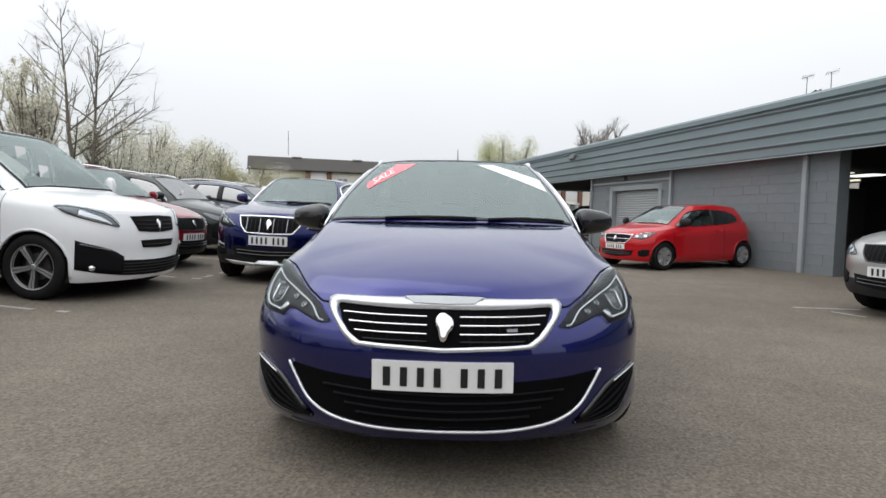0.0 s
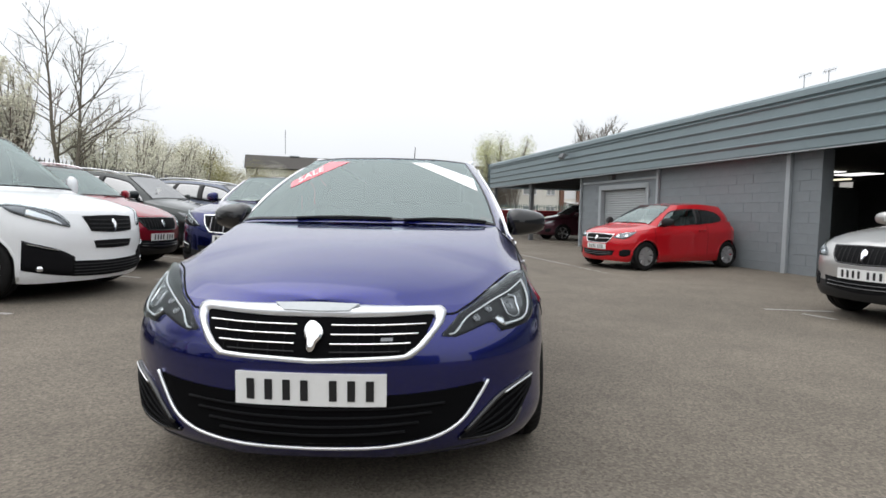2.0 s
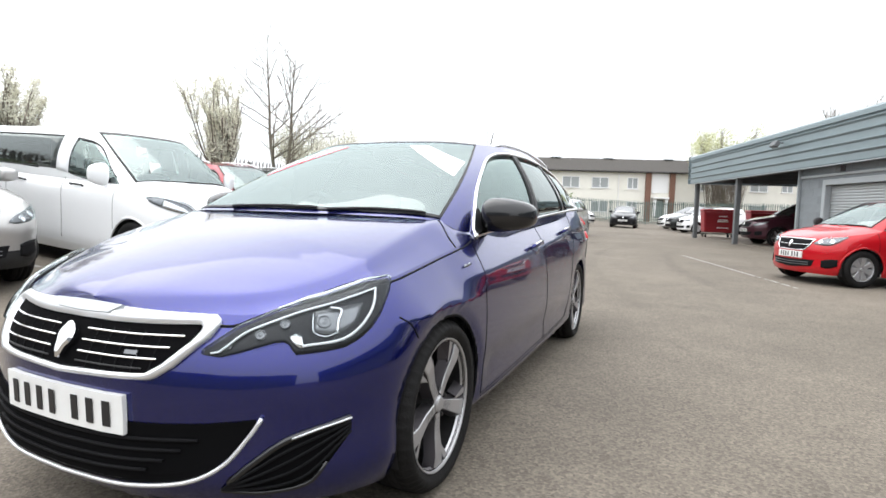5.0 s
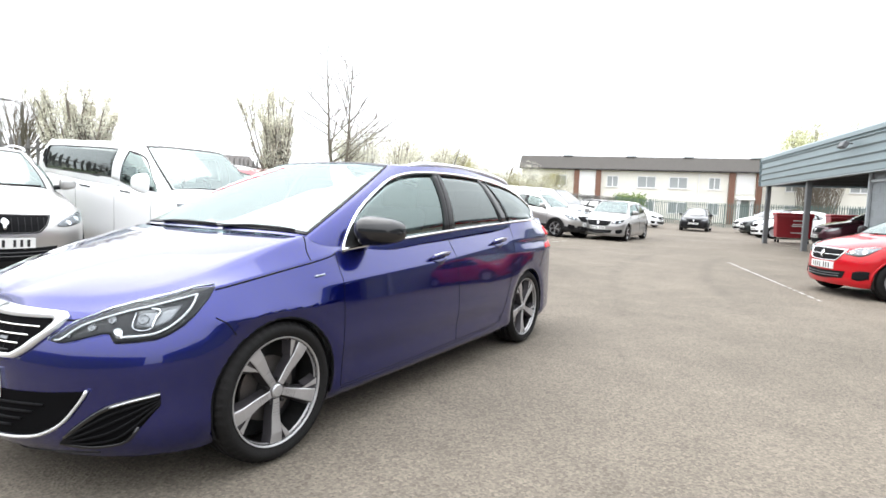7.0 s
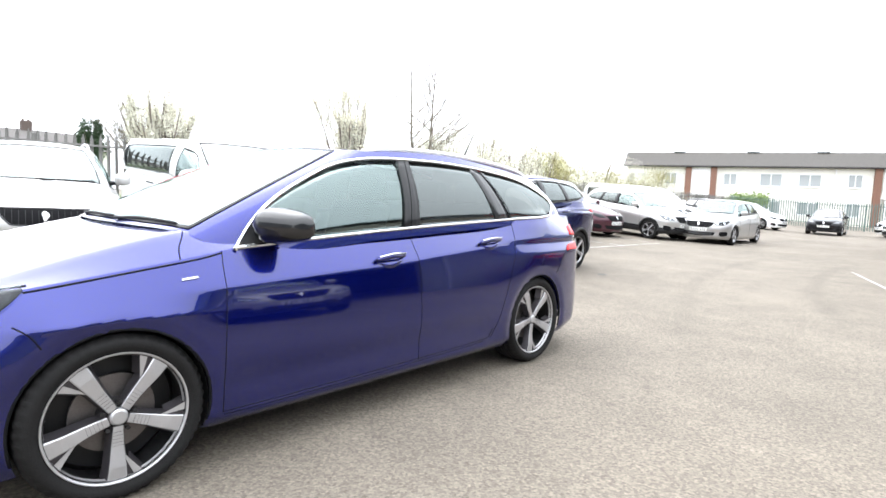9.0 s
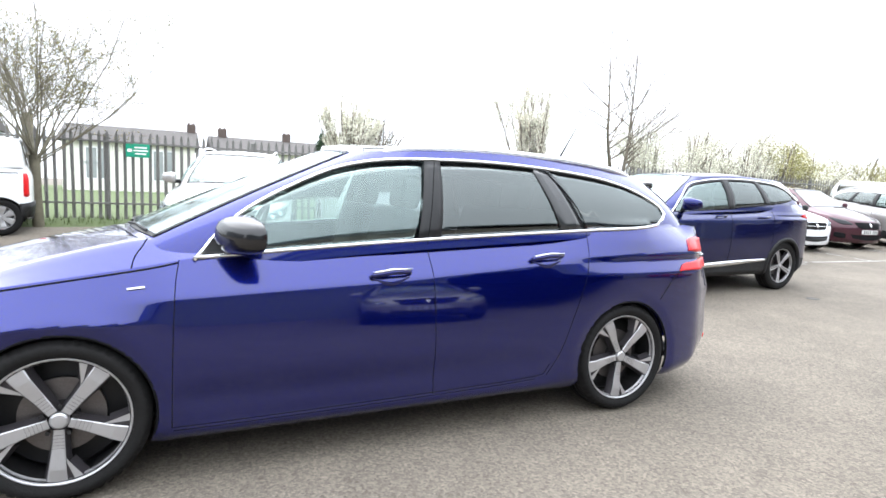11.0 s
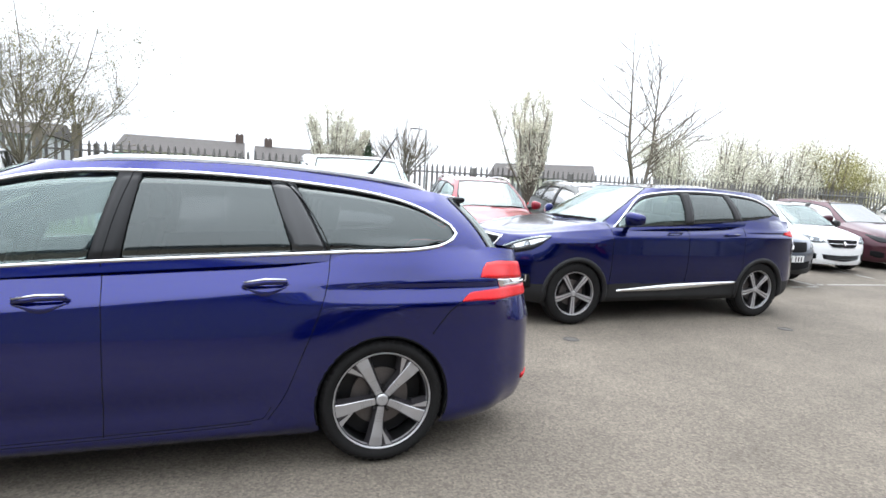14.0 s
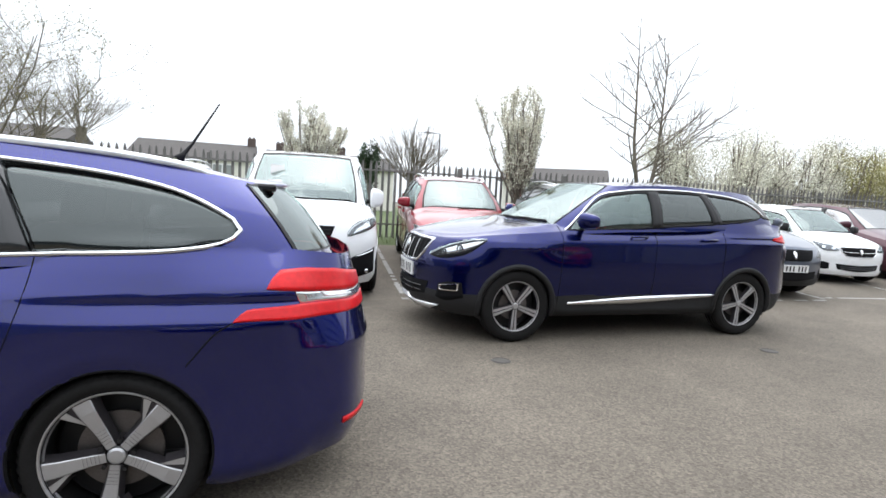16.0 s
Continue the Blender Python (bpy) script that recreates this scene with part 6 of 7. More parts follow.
    stripe(-3.7, 12.3, -3.4, 17.0, 0.09, 0.15, 31)
    for x, y, r in ((-1.16, 5.92, 0.085), (-1.18, 8.76, 0.085)):
        c = Geo().add([(x + r * math.cos(a) * rr, y + r * math.sin(a) * rr, ground_z(x, y) + h) for rr, h in ((1.0, 0.003), (0.85, 0.010), (0.8, 0.006), (0.001, 0.006)) for a in np.linspace(0, 2 * math.pi, 17)[:-1]],
                      [(i * 16 + k, i * 16 + (k + 1) % 16, (i + 1) * 16 + (k + 1) % 16, (i + 1) * 16 + k) for i in range(3) for k in range(16)])
        tagged(mesh_object("stopcock_cover", c, IRON), "small dark iron cover set in tarmac", "cover", "covers")


# ---- the grey workshop ----
FD = Vector((-0.2935, 0.956, 0))
FN = Vector((-0.956, -0.2935, 0))
FM = Matrix(((FD.x, FN.x, 0, 4.6), (FD.y, FN.y, 0, 16.86), (0, 0, 0.915, 0), (0, 0, 0, 1)))


def fbox(a0, a1, b0, b1, z0, z1):
    return Geo().box(a0, a1, b0, b1, z0, z1)


def build_workshop():
    """Local axes: a along the front (away from the camera), b out of the front, z up."""
    w = thing("workshop", "low grey blockwork workshop with ribbed metal fascia and open canopy", "building", kind="structure", m=FM)
    back = -12.0
    wall = mesh_object("front_wall", fbox(-8.68, -3.62, -0.30, -0.03, 0, 2.62), MORTAR, w)
    # added wall, out of view: narrows the dark opening mirrored in the blue doors
    mesh_object("south_front_wall", fbox(-26.0, -11.6, -0.30, -0.03, 0, 2.62), BLOCK, w)
    mesh_object("wall_over_shutter", fbox(-3.62, -1.0, -0.30, -0.03, 2.24, 2.62), MORTAR, w)
    mesh_object("corner_wall", fbox(-1.0, 0.1, -0.30, -0.03, 0, 2.62), MORTAR, w)
    mesh_object("canopy_side_wall", fbox(-0.2, 0.1, back, -0.305, 0, 2.62), BLOCK, w)
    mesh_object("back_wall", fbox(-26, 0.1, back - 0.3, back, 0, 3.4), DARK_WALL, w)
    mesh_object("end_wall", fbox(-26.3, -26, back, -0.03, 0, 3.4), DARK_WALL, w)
    mesh_object("workshop_floor", fbox(-26, -0.2, back, -0.31, -0.2, 0.012), CONCRETE, w)
    mesh_object("canopy_floor", fbox(0.1, 8.3, back, -0.1, -0.3, 0.09), ASPHALT, w)
    mesh_object("roof_slab", fbox(-26.3, 8.3, back - 0.3, 0.02, 3.42, 3.60), STEEL, w)
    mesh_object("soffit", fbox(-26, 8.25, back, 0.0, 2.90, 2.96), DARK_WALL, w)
    # ribbed fascia: a rolled profile run along the whole front
    prof = [(0.02, 2.60), (0.26, 2.60), (0.28, 2.63)]
    z = 2.63
    for k in range(4):
        prof += [(0.28, z + 0.17), (0.33, z + 0.215), (0.33, z + 0.235), (0.28, z + 0.25)]
        z += 0.25
    prof += [(0.30, 3.66), (0.34, 3.68), (0.34, 3.80), (0.28, 3.86), (0.02, 3.87)]
    n = len(prof)
    vs = [(a, b, zz) for a in np.linspace(-26.3, 8.4, 14) for b, zz in prof]
    fs = grid_faces(14, n)
    fs.append(tuple(range(13 * n, 14 * n)))
    fs.append(tuple(reversed(range(n))))
    mesh_object("fascia", Geo().add(vs, fs), CLAD, w, "grey-green ribbed metal fascia")
    vs = [(8.4 - 0.0 + (b - 0.02), bb, zz) for bb in np.linspace(0.3, back, 6) for b, zz in prof]
    mesh_object("end_fascia", Geo().add(vs, grid_faces(6, n)), CLAD, w)
    mesh_object("pale_edge_trim", fbox(-26, 8.4, 0.25, 0.285, 2.575, 2.598), GREY_TRIM, w)
    # trims, downpipe, posts
    for a, wd, z1 in ((-8.02, 0.10, 2.6), (-4.0, 0.08, 2.6), (0.06, 0.05, 2.6)):
        mesh_object("wall_trim", bevel_box(wd, 0.09, z1, 0.012, 1, (a, 0.02, z1 / 2)), GREY_TRIM, w, "pale grey painted downpipe")
    mesh_object("lintel_trim", bevel_box(4.05, 0.05, 0.07, 0.01, 1, (-1.97, 0.0, 2.36)), GREY_TRIM, w)
    for a in (8.15, 4.02):
        mesh_object("canopy_post", bevel_box(0.16, 0.16, 2.9, 0.015, 1, (a, 0.05, 1.45)), STEEL, w, "grey steel canopy post")
    for a in (8.1, 4.0, 0.6):
        mesh_object("canopy_post", bevel_box(0.14, 0.14, 2.9, 0.015, 1, (a, back + 0.2, 1.45)), STEEL, w)
    mesh_object("canopy_rail", bevel_box(8.0, 0.06, 0.08, 0.01, 1, (4.2, back + 0.25, 1.35)), STEEL, w)
    for a in (0.9, 2.6, 4.4, 6.2, 8.0):
        mesh_object("canopy_beam", fbox(a - 0.05, a + 0.05, back, 0.0, 2.66, 2.90), STEEL, w)
    mesh_object("canopy_beam", fbox(0.1, 8.3, -0.1, 0.02, 2.6, 2.9), STEEL, w)
    # roller shutter with its slats and frame
    s = mesh_object("roller_shutter", fbox(-3.42, -1.16, -0.2, -0.16, 0, 2.06), SHUTTER_M, w, "galvanised steel roller shutter, closed")
    slat = bpy.data.meshes.new("slat")
    sv = [(a, b, zz) for a in (-3.42, -1.16) for b, zz in ((-0.16, 0.0), (-0.145, 0.012), (-0.138, 0.04), (-0.145, 0.066), (-0.16, 0.074))]
    slat.from_pydata(sv, [], [(i, i + 1, i + 6, i + 5) for i in range(4)])
    slat.materials.append(SHUTTER_M)
    for k in range(27):
        shared("slat", slat, s, Matrix.Translation((0, 0, 0.02 + k * 0.076)))
    for a in (-3.50, -1.08):
        mesh_object("shutter_guide", bevel_box(0.14, 0.16, 2.2, 0.01, 1, (a, -0.08, 1.1)), GREY_TRIM, w)
    mesh_object("shutter_hood", bevel_box(2.56, 0.16, 0.16, 0.015, 1, (-2.29, -0.08, 2.16)), GREY_TRIM, w)
    # flood lamp and alarm box
    fl = tagged(mesh_object("flood_lamp", bevel_box(0.3, 0.14, 0.2, 0.02, 1).moved(FM @ Matrix.Translation((0.55, 0.52, 3.42)) @ Matrix.Rotation(0.5, 4, "X")), STEEL), "dark flood lamp on a fascia bracket", "lamp")
    mesh_object("bracket", Geo().add(*tube([FM @ Vector((0.55, 0.30, 3.47)), FM @ Vector((0.55, 0.5, 3.47))], 0.02, 6)), STEEL, fl)
    tagged(mesh_object("alarm_box", bevel_box(0.22, 0.12, 0.16, 0.02, 2).moved(FM @ Matrix.Translation((-1.8, 0.04, 2.50))), STEEL), "small dark alarm box on the wall", "alarm box")
    # inside: skylights, tube lamps, dark bench
    for k, (a, b) in enumerate(((-3.0, -7.0), (-3.0, -8.6), (-7.5, -5.0), (-12.0, -5.0), (-16.0, -4.0))):
        mesh_object("skylight", fbox(a - 0.25, a + 0.9, b - 0.42, b + 0.42, 2.875, 2.895), SKYLIGHT, w, "bright roof light")
    mesh_object("tube_lamp", fbox(-3.8, -2.8, -6.95, -6.85, 2.56, 2.61), TUBE_LIGHT, w, "lit fluorescent tube")
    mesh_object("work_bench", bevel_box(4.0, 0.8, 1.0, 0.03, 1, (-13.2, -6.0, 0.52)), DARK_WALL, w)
    for a in (-12.5, -16):
        mesh_object("roof_truss", fbox(a - 0.06, a + 0.06, back, -0.1, 2.55, 2.7), STEEL, w)
    # block courses on the front wall, each block a piece
    blk = bpy.data.meshes.new("block")
    b0 = bevel_box(0.4485, 0.05, 0.2195, 0.003, 1)
    blk.from_pydata(b0.v, [], b0.f)
    blk.materials.append(BLOCK)
    halfb = bpy.data.meshes.new("block")
    b1 = bevel_box(0.2235, 0.05, 0.2195, 0.003, 1)
    halfb.from_pydata(b1.v, [], b1.f)
    halfb.materials.append(BLOCK)
    for row in range(12):
        z = 0.11 + row * 0.2235
        if z > 2.6:
            break
        a = -8.68 + (0.225 if row % 2 == 0 else 0.1125)
        first = row % 2 == 1
        while a < 0.1:
            mesh, wd = (halfb, 0.225) if first else (blk, 0.45)
            lo, hi = a - wd / 2, a + wd / 2
            if not (hi > -3.45 and lo < -1.12 and z < 2.22) and hi <= 0.12:
                shared("block", mesh, wall, Matrix.Translation((a + random.uniform(-0.002, 0.002), -0.048 + random.uniform(-0.0015, 0.0015), z)))
            a += wd / 2 + 0.225
            first = False


# ---- plain wall that closes the yard behind the start of the walk ----
def build_south_wall():
    w = thing("wall_south", "plain grey rendered boundary wall", "wall", kind="structure")
    mesh_object("wall_body", Geo().box(-9.2, 13.0, -15.4, -15.0, -0.2, 4.6), BLOCK, w)
    mesh_object("coping", bevel_box(22.4, 0.55, 0.12, 0.02, 1, (1.9, -15.2, 4.66)), GREY_TRIM, w)


# ---- fences ----
def pale_mesh(h, mat, wdt=0.060):
    me = bpy.data.meshes.new("pale")
    xs = (-wdt / 2, -wdt / 6, 0, wdt / 6, wdt / 2)
    bs = (0.0, 0.014, 0.006, 0.014, 0.0)
    tops = (h - 0.10, h - 0.015, h, h - 0.015, h - 0.10)
    vs = [(b, x, 0.03) for x, b in zip(xs, bs)] + [(b, x, t) for x, b, t in zip(xs, bs, tops)]
    vs += [(b - 0.004, x, z) for b, x, z in vs]
    fs = [(i, i + 1, i + 6, i + 5) for i in range(4)] + [(i + 10, i + 15, i + 16, i + 11) for i in range(4)] + [(0, 5, 15, 10), (4, 14, 19, 9)]
    me.from_pydata(vs, [], fs)
    me.materials.append(mat)
    return me


def build_fence(x0, y0, x1, y1, h, mat, label, pieces=(0, 0), name="palisade_fence", step=0.145):
    f = thing(name, label, "fence", kind="structure")
    d = Vector((x1 - x0, y1 - y0, 0))
    ln = d.length
    d.normalize()
    turn = Matrix.Rotation(math.atan2(d.y, d.x) - math.pi / 2, 4, "Z")
    me = pale_mesh(h, mat)
    rest = Geo()
    src = [tuple(v.co) for v in me.vertices]
    fcs = [tuple(p.vertices) for p in me.polygons]
    rnd = random.Random(int(ln * 10))
    for k in range(int(ln / step)):
        p = Vector((x0, y0, 0)) + d * (k * step)
        z = ground_z(p.x, p.y)
        m = Matrix.Translation((p.x, p.y, z)) @ turn @ Matrix.Rotation(rnd.uniform(-0.012, 0.012), 4, "X")
        if pieces[0] <= k * step < pieces[1]:
            shared("pale", me, f, m)
        else:
            rest.add([m @ Vector(v) for v in src], fcs)
    if rest.v:
        r = mesh_object("far_pales", rest, mat, f)
        r["kind"] = "stuff"
    n = int(ln / 2.75) + 1
    for k in range(n):
        p = Vector((x0, y0, 0)) + d * min(k * 2.75, ln)
        z = ground_z(p.x, p.y)
        mesh_object("post", bevel_box(0.06, 0.10, h - 0.05, 0.008, 1).moved(Matrix.Translation((p.x, p.y, z + h / 2 - 0.03)) @ turn @ Matrix.Translation((-0.06, 0, 0))), mat, f)
        if k < n - 1:
            q = p + d * 2.75
            for fz in (0.20, 0.88):
                mesh_object("rail", Geo().add(*tube([(p.x, p.y, z + h * fz), (q.x, q.y, ground_z(q.x, q.y) + h * fz)], 0.026, 4)).moved(Matrix.Translation((d.y * 0.034, d.x * -0.034, 0))), mat, f)
    return f


# ---- trees ----
def grow(rnd, twigs, leaves, p, d, length, r, depth, spread, up, kids, leaf_n, leaf_size, sides, bend=0.18, ratio=0.65, first=0.35):
    n = 4 if depth > 0 else 3
    pts, rad = [p.copy()], [r]
    q, dd = p.copy(), d.copy()
    for i in range(n):
        dd = (dd + Vector((rnd.uniform(-bend, bend), rnd.uniform(-bend, bend), rnd.uniform(-bend, bend) + up * 0.25))).normalized()
        q = q + dd * length / n
        pts.append(q.copy())
        rad.append(r * (1 - 0.55 * (i + 1) / n) if depth else r * (1 - 0.8 * (i + 1) / n))
    twigs.add(*tube(pts, rad, sides if r > 0.02 else (4 if r > 0.008 else 3), cap=False))
    if leaf_n and depth <= 2:
        for _ in range(leaf_n if depth < 2 else leaf_n // 2):
            k = rnd.uniform(0.15, n)
            i = min(int(k), n - 1)
            c = pts[i].lerp(pts[i + 1], k - i) + Vector((rnd.gauss(0, 0.035), rnd.gauss(0, 0.035), rnd.gauss(0, 0.035)))
            a = Vector((rnd.gauss(0, 1), rnd.gauss(0, 1), rnd.gauss(0, 1))).normalized()
            b = a.orthogonal().normalized()
            s = leaf_size * rnd.uniform(0.6, 1.3)
            leaves.add([c - a * s, c + b * s * 0.7, c + a * s, c - b * s * 0.7], [(0, 1, 2, 3)])
    if depth == 0:
        return
    for k in range(kids):
        f = rnd.uniform(first, 1.0) * n
        i = min(int(f), n - 1)
        c = pts[i].lerp(pts[i + 1], f - i)
        w = rnd.uniform(0, 2 * math.pi)
        o = dd.orthogonal().normalized()
        o = Matrix.Rotation(w, 3, dd) @ o
        nd = (dd * (1 - spread) + o * spread + Vector((0, 0, up * 0.3))).normalized()
        grow(rnd, twigs, leaves, c, nd, length * rnd.uniform(0.77, 1.23) * ratio * (1.25 - 0.5 * f / n), lerp(rad[i], rad[i + 1], f - i) * 0.6, depth - 1, spread, up, kids, leaf_n, leaf_size, sides, bend, ratio, first)


def tree(name, label, x, y, trunk_h, trunk_r, limbs, limb_len, depth, spread, up, kids, leaf_n, leaf_size, leaf_mat, bark=BARK, seed=1, lean=0.35, limb_r=0.45, z=None, category="tree", group="trees", bend=0.18, ratio=0.65, first=0.35, lean_min=0.1):
    rnd = random.Random(seed)
    z0 = ground_z(x, y) if z is None else z
    t = thing(name, label, category, group, m=Matrix.Translation((x, y, z0)))
    tw, lv = Geo(), Geo()
    top = Vector((rnd.uniform(-0.08, 0.08), rnd.uniform(-0.08, 0.08), trunk_h))
    if trunk_h > 0.05:
        tw.add(*tube([(0, 0, -0.1), (0, 0, 0.02), tuple(top * 0.5), tuple(top)], [trunk_r * 1.25, trunk_r * 1.1, trunk_r * 0.9, trunk_r], 9, cap=False))
    for k in range(limbs):
        a = 2 * math.pi * (k + rnd.uniform(-0.3, 0.3)) / limbs
        s = lean * rnd.uniform(lean_min, 1.1)
        d = Vector((math.cos(a) * s, math.sin(a) * s, 1)).normalized()
        grow(rnd, tw, lv, top - Vector((0, 0, rnd.uniform(0, 0.15) * trunk_h)), d, limb_len * rnd.uniform(0.8, 1.15), trunk_r * limb_r, depth, spread, up, kids, leaf_n, leaf_size, 6, bend, ratio, first)
    mesh_object("trunk", tw, bark, t, "bare branching trunk and limbs", smooth=True)
    if lv.v:
        mesh_object("crown", lv, leaf_mat, t, "scattered blossom and leaf buds" if leaf_mat in (BLOSSOM, BUD) else "")
    return t


def twin_tree(name, label, x, y, seed):
    """Two slim leaders from one base with long fine side branches; leader: lean x, lean y, height, branch count, reach."""
    rnd = random.Random(seed)
    t = thing(name, label, "tree", "trees", m=Matrix.Translation((x, y, ground_z(x, y))))
    base = Geo().add(*tube([(0, 0, -0.1), (0, 0, 0.05), (0.02, 0, 0.45), (0.02, 0.0, 0.7)], [0.17, 0.15, 0.125, 0.11], 9, cap=False))
    mesh_object("trunk", base, BARK, t, smooth=True)
    for lx, ly, hgt, count, reach, r0 in ((-0.38, -0.26, 6.5, 17, 2.7, 0.09), (0.30, 0.30, 5.8, 20, 3.2, 0.085)):
        g = Geo()
        pts = []
        for i in range(13):
            f = i / 12
            sway = 0.07 * math.sin(7 * f + lx * 5)
            pts.append(Vector((lx * min(1, f * 2.6) * 0.75 + lx * 0.25 * f + sway, ly * min(1, f * 2.6) * 0.75 + ly * 0.25 * f - sway * 0.6, 0.55 + (hgt - 0.55) * f)))
        g.add(*tube(pts, [lerp(r0, 0.008, (i / 12) ** 0.8) for i in range(13)], 7, cap=False))
        away = math.atan2(ly, lx)
        for k in range(count):
            f = lerp(0.2, 0.96, (k + rnd.uniform(0, 0.7)) / count)
            i = min(int(f * 12), 11)
            p = pts[i].lerp(pts[i + 1], f * 12 - i)
            a = away + rnd.uniform(-2.7, 2.7)
            up = rnd.uniform(0.35, 0.8) + 0.35 * f
            d = Vector((math.cos(a), math.sin(a), up)).normalized()
            ln = reach * (1.1 - 0.72 * f) * rnd.uniform(0.6, 1.1)
            grow(rnd, g, Geo(), p, d, ln, max(0.016, 0.038 * (1.1 - f)), 2, 0.48, 0.12, 6, 0, 0.02, 5, 0.12, 0.42, 0.2)
        mesh_object("leader", g, BARK, t, "slim bare stem with side branches", smooth=True)
    return t


def leaf_cloud(name, label, x, y, z, size, count, leaf, mat, seed, stems=0, category="shrub", group="shrubs"):
    rnd = random.Random(seed)
    t = thing(name, label, category, group, m=Matrix.Translation((x, y, ground_z(x, y))))
    lv, tw = Geo(), Geo()
    lobes = [(Vector((rnd.uniform(-0.85, 0.85) * size[0], rnd.uniform(-0.85, 0.85) * size[1], z + rnd.uniform(-0.45, 0.5) * size[2])), rnd.uniform(0.28, 0.5)) for _ in range(22)]
    for k in range(count):
        c, r = rnd.choice(lobes)
        o = Vector((rnd.gauss(0, 1), rnd.gauss(0, 1), rnd.gauss(0, 1))).normalized() * rnd.uniform(0.4, 1.05) * r
        p = c + Vector((o.x * size[0], o.y * size[1], o.z * size[2]))
        a = Vector((rnd.gauss(0, 1), rnd.gauss(0, 1), rnd.gauss(0, 1))).normalized()
        b = a.orthogonal().normalized()
        s = leaf * rnd.uniform(0.6, 1.4)
        lv.add([p - a * s, p + b * s * 0.7, p + a * s, p - b * s * 0.7], [(0, 1, 2, 3)])
    for k in range(stems):
        c, r = rnd.choice(lobes)
        e = c + Vector((rnd.gauss(0, 0.4) * size[0] * r, rnd.gauss(0, 0.4) * size[1] * r, rnd.uniform(0.2, 0.95) * r * size[2]))
        tw.add(*tube([(rnd.uniform(-0.4, 0.4) * size[0], rnd.uniform(-0.3, 0.3) * size[1], 0), tuple(c.lerp(e, 0.3)), tuple(e)], [0.03, 0.014, 0.003], 4, cap=False))
    mesh_object("crown", lv, mat, t)
    if stems:
        mesh_object("stem_mass", tw, BARK, t, smooth=True)
    return t


# ---- houses ----
def build_terrace():
    d = Vector((0.937, 0.35, 0)).normalized()
    m = Matrix(((d.x, d.y, 0, -20.9), (d.y, -d.x, 0, 56.3), (0, 0, 1, 0.45), (0, 0, 0, 1)))
    h = thing("terrace_house", "long two-storey terrace with cream render and brown tiled roof", "house", kind="structure", m=m)
    L0, L1, dep = -1.6, 44.0, -8.0
    mesh_object("wall", fbox(L0, L1, dep, 0.0, -0.6, 5.2), RENDER_M, h, "cream rendered wall")
    rf = Geo().add([(L0 - 0.3, 0.45, 5.05), (L1 + 0.3, 0.45, 5.05), (L1 + 0.3, -4, 6.75), (L0 - 0.3, -4, 6.75), (L0 - 0.3, dep - 0.45, 5.05), (L1 + 0.3, dep - 0.45, 5.05),
                    (L0 - 0.3, 0.45, 5.2), (L1 + 0.3, 0.45, 5.2), (L1 + 0.3, -4, 6.92), (L0 - 0.3, -4, 6.92), (L0 - 0.3, dep - 0.45, 5.2), (L1 + 0.3, dep - 0.45, 5.2)],
                   [(6, 7, 8, 9), (9, 8, 11, 10), (0, 1, 7, 6), (0, 6, 9, 3), (3, 9, 10, 4), (1, 2, 8, 7), (2, 5, 11, 8), (0, 3, 2, 1), (3, 4, 5, 2)])
    mesh_object("roof", rf, TILE_M, h, "brown tiled roof")
    mesh_object("gutter", Geo().add(*tube([(L0 - 0.3, 0.5, 5.1), (L1 + 0.3, 0.5, 5.1)], 0.06, 6)), TRIM, h)
    wins = [(-0.6, 1.9, 1.2), (2.75, 1.2, 1.2), (8.2, 1.2, 1.2), (11.7, 1.9, 1.25), (14.9, 1.85, 1.2), (18.45, 1.15, 1.25), (25.8, 1.2, 1.25), (28.5, 1.9, 1.25), (32.0, 1.9, 1.2), (35, 1.2, 1.2)]
    for a, wd, hh in wins:
        for zc in (3.9, 1.25):
            fr = mesh_object("window", ring_frame(a, wd, hh, zc), UPVC, h, "white framed window")
            mesh_object("pane", fbox(a - wd / 2 + 0.06, a + wd / 2 - 0.06, 0.01, 0.025, zc - hh / 2 + 0.06, zc + hh / 2 - 0.06), PANE, fr)
            mesh_object("sill", bevel_box(wd + 0.2, 0.12, 0.06, 0.01, 1, (a, 0.06, zc - hh / 2 - 0.03)), UPVC, fr)
    for a in (4.4, 6.7, 20.1, 22.7, 36.5, 39.0):
        mesh_object("brick_pier", bevel_box(0.55, 0.35, 5.5, 0.02, 1, (a, 0.16, 2.35)), BRICK_M, h, "brown brick pier")
    for a in (5.55, 21.4, 37.75):
        mesh_object("infill_panel", bevel_box(1.75, 0.1, 2.2, 0.01, 1, (a, 0.05, 4.0)), UPVC, h)
        po = mesh_object("porch", bevel_box(1.7, 0.9, 0.16, 0.02, 1, (a, 0.4, 2.35)), UPVC, h, "white flat porch")
        mesh_object("porch_door", bevel_box(0.9, 0.08, 2.0, 0.01, 1, (a, 0.1, 1.2)), PORCH_DOOR, po)
        for s in (-0.62, 0.62):
            mesh_object("porch_light", bevel_box(0.35, 0.06, 1.9, 0.01, 1, (a + s, 0.6, 1.3)), UPVC, po)
    for a in (3.5, 10.5, 16.6, 23.5, 29.0, 35.8):
        mesh_object("roof_vent", bevel_box(1.1, 0.5, 0.12, 0.02, 1, (a, -3.9, 6.95)), GREY_TRIM, h)
    for a in (16.9, 29.8):
        mesh_object("down_pipe", Geo().add(*tube([(a, 0.12, -0.3), (a, 0.12, 5.1)], 0.05, 6)), UPVC, h)
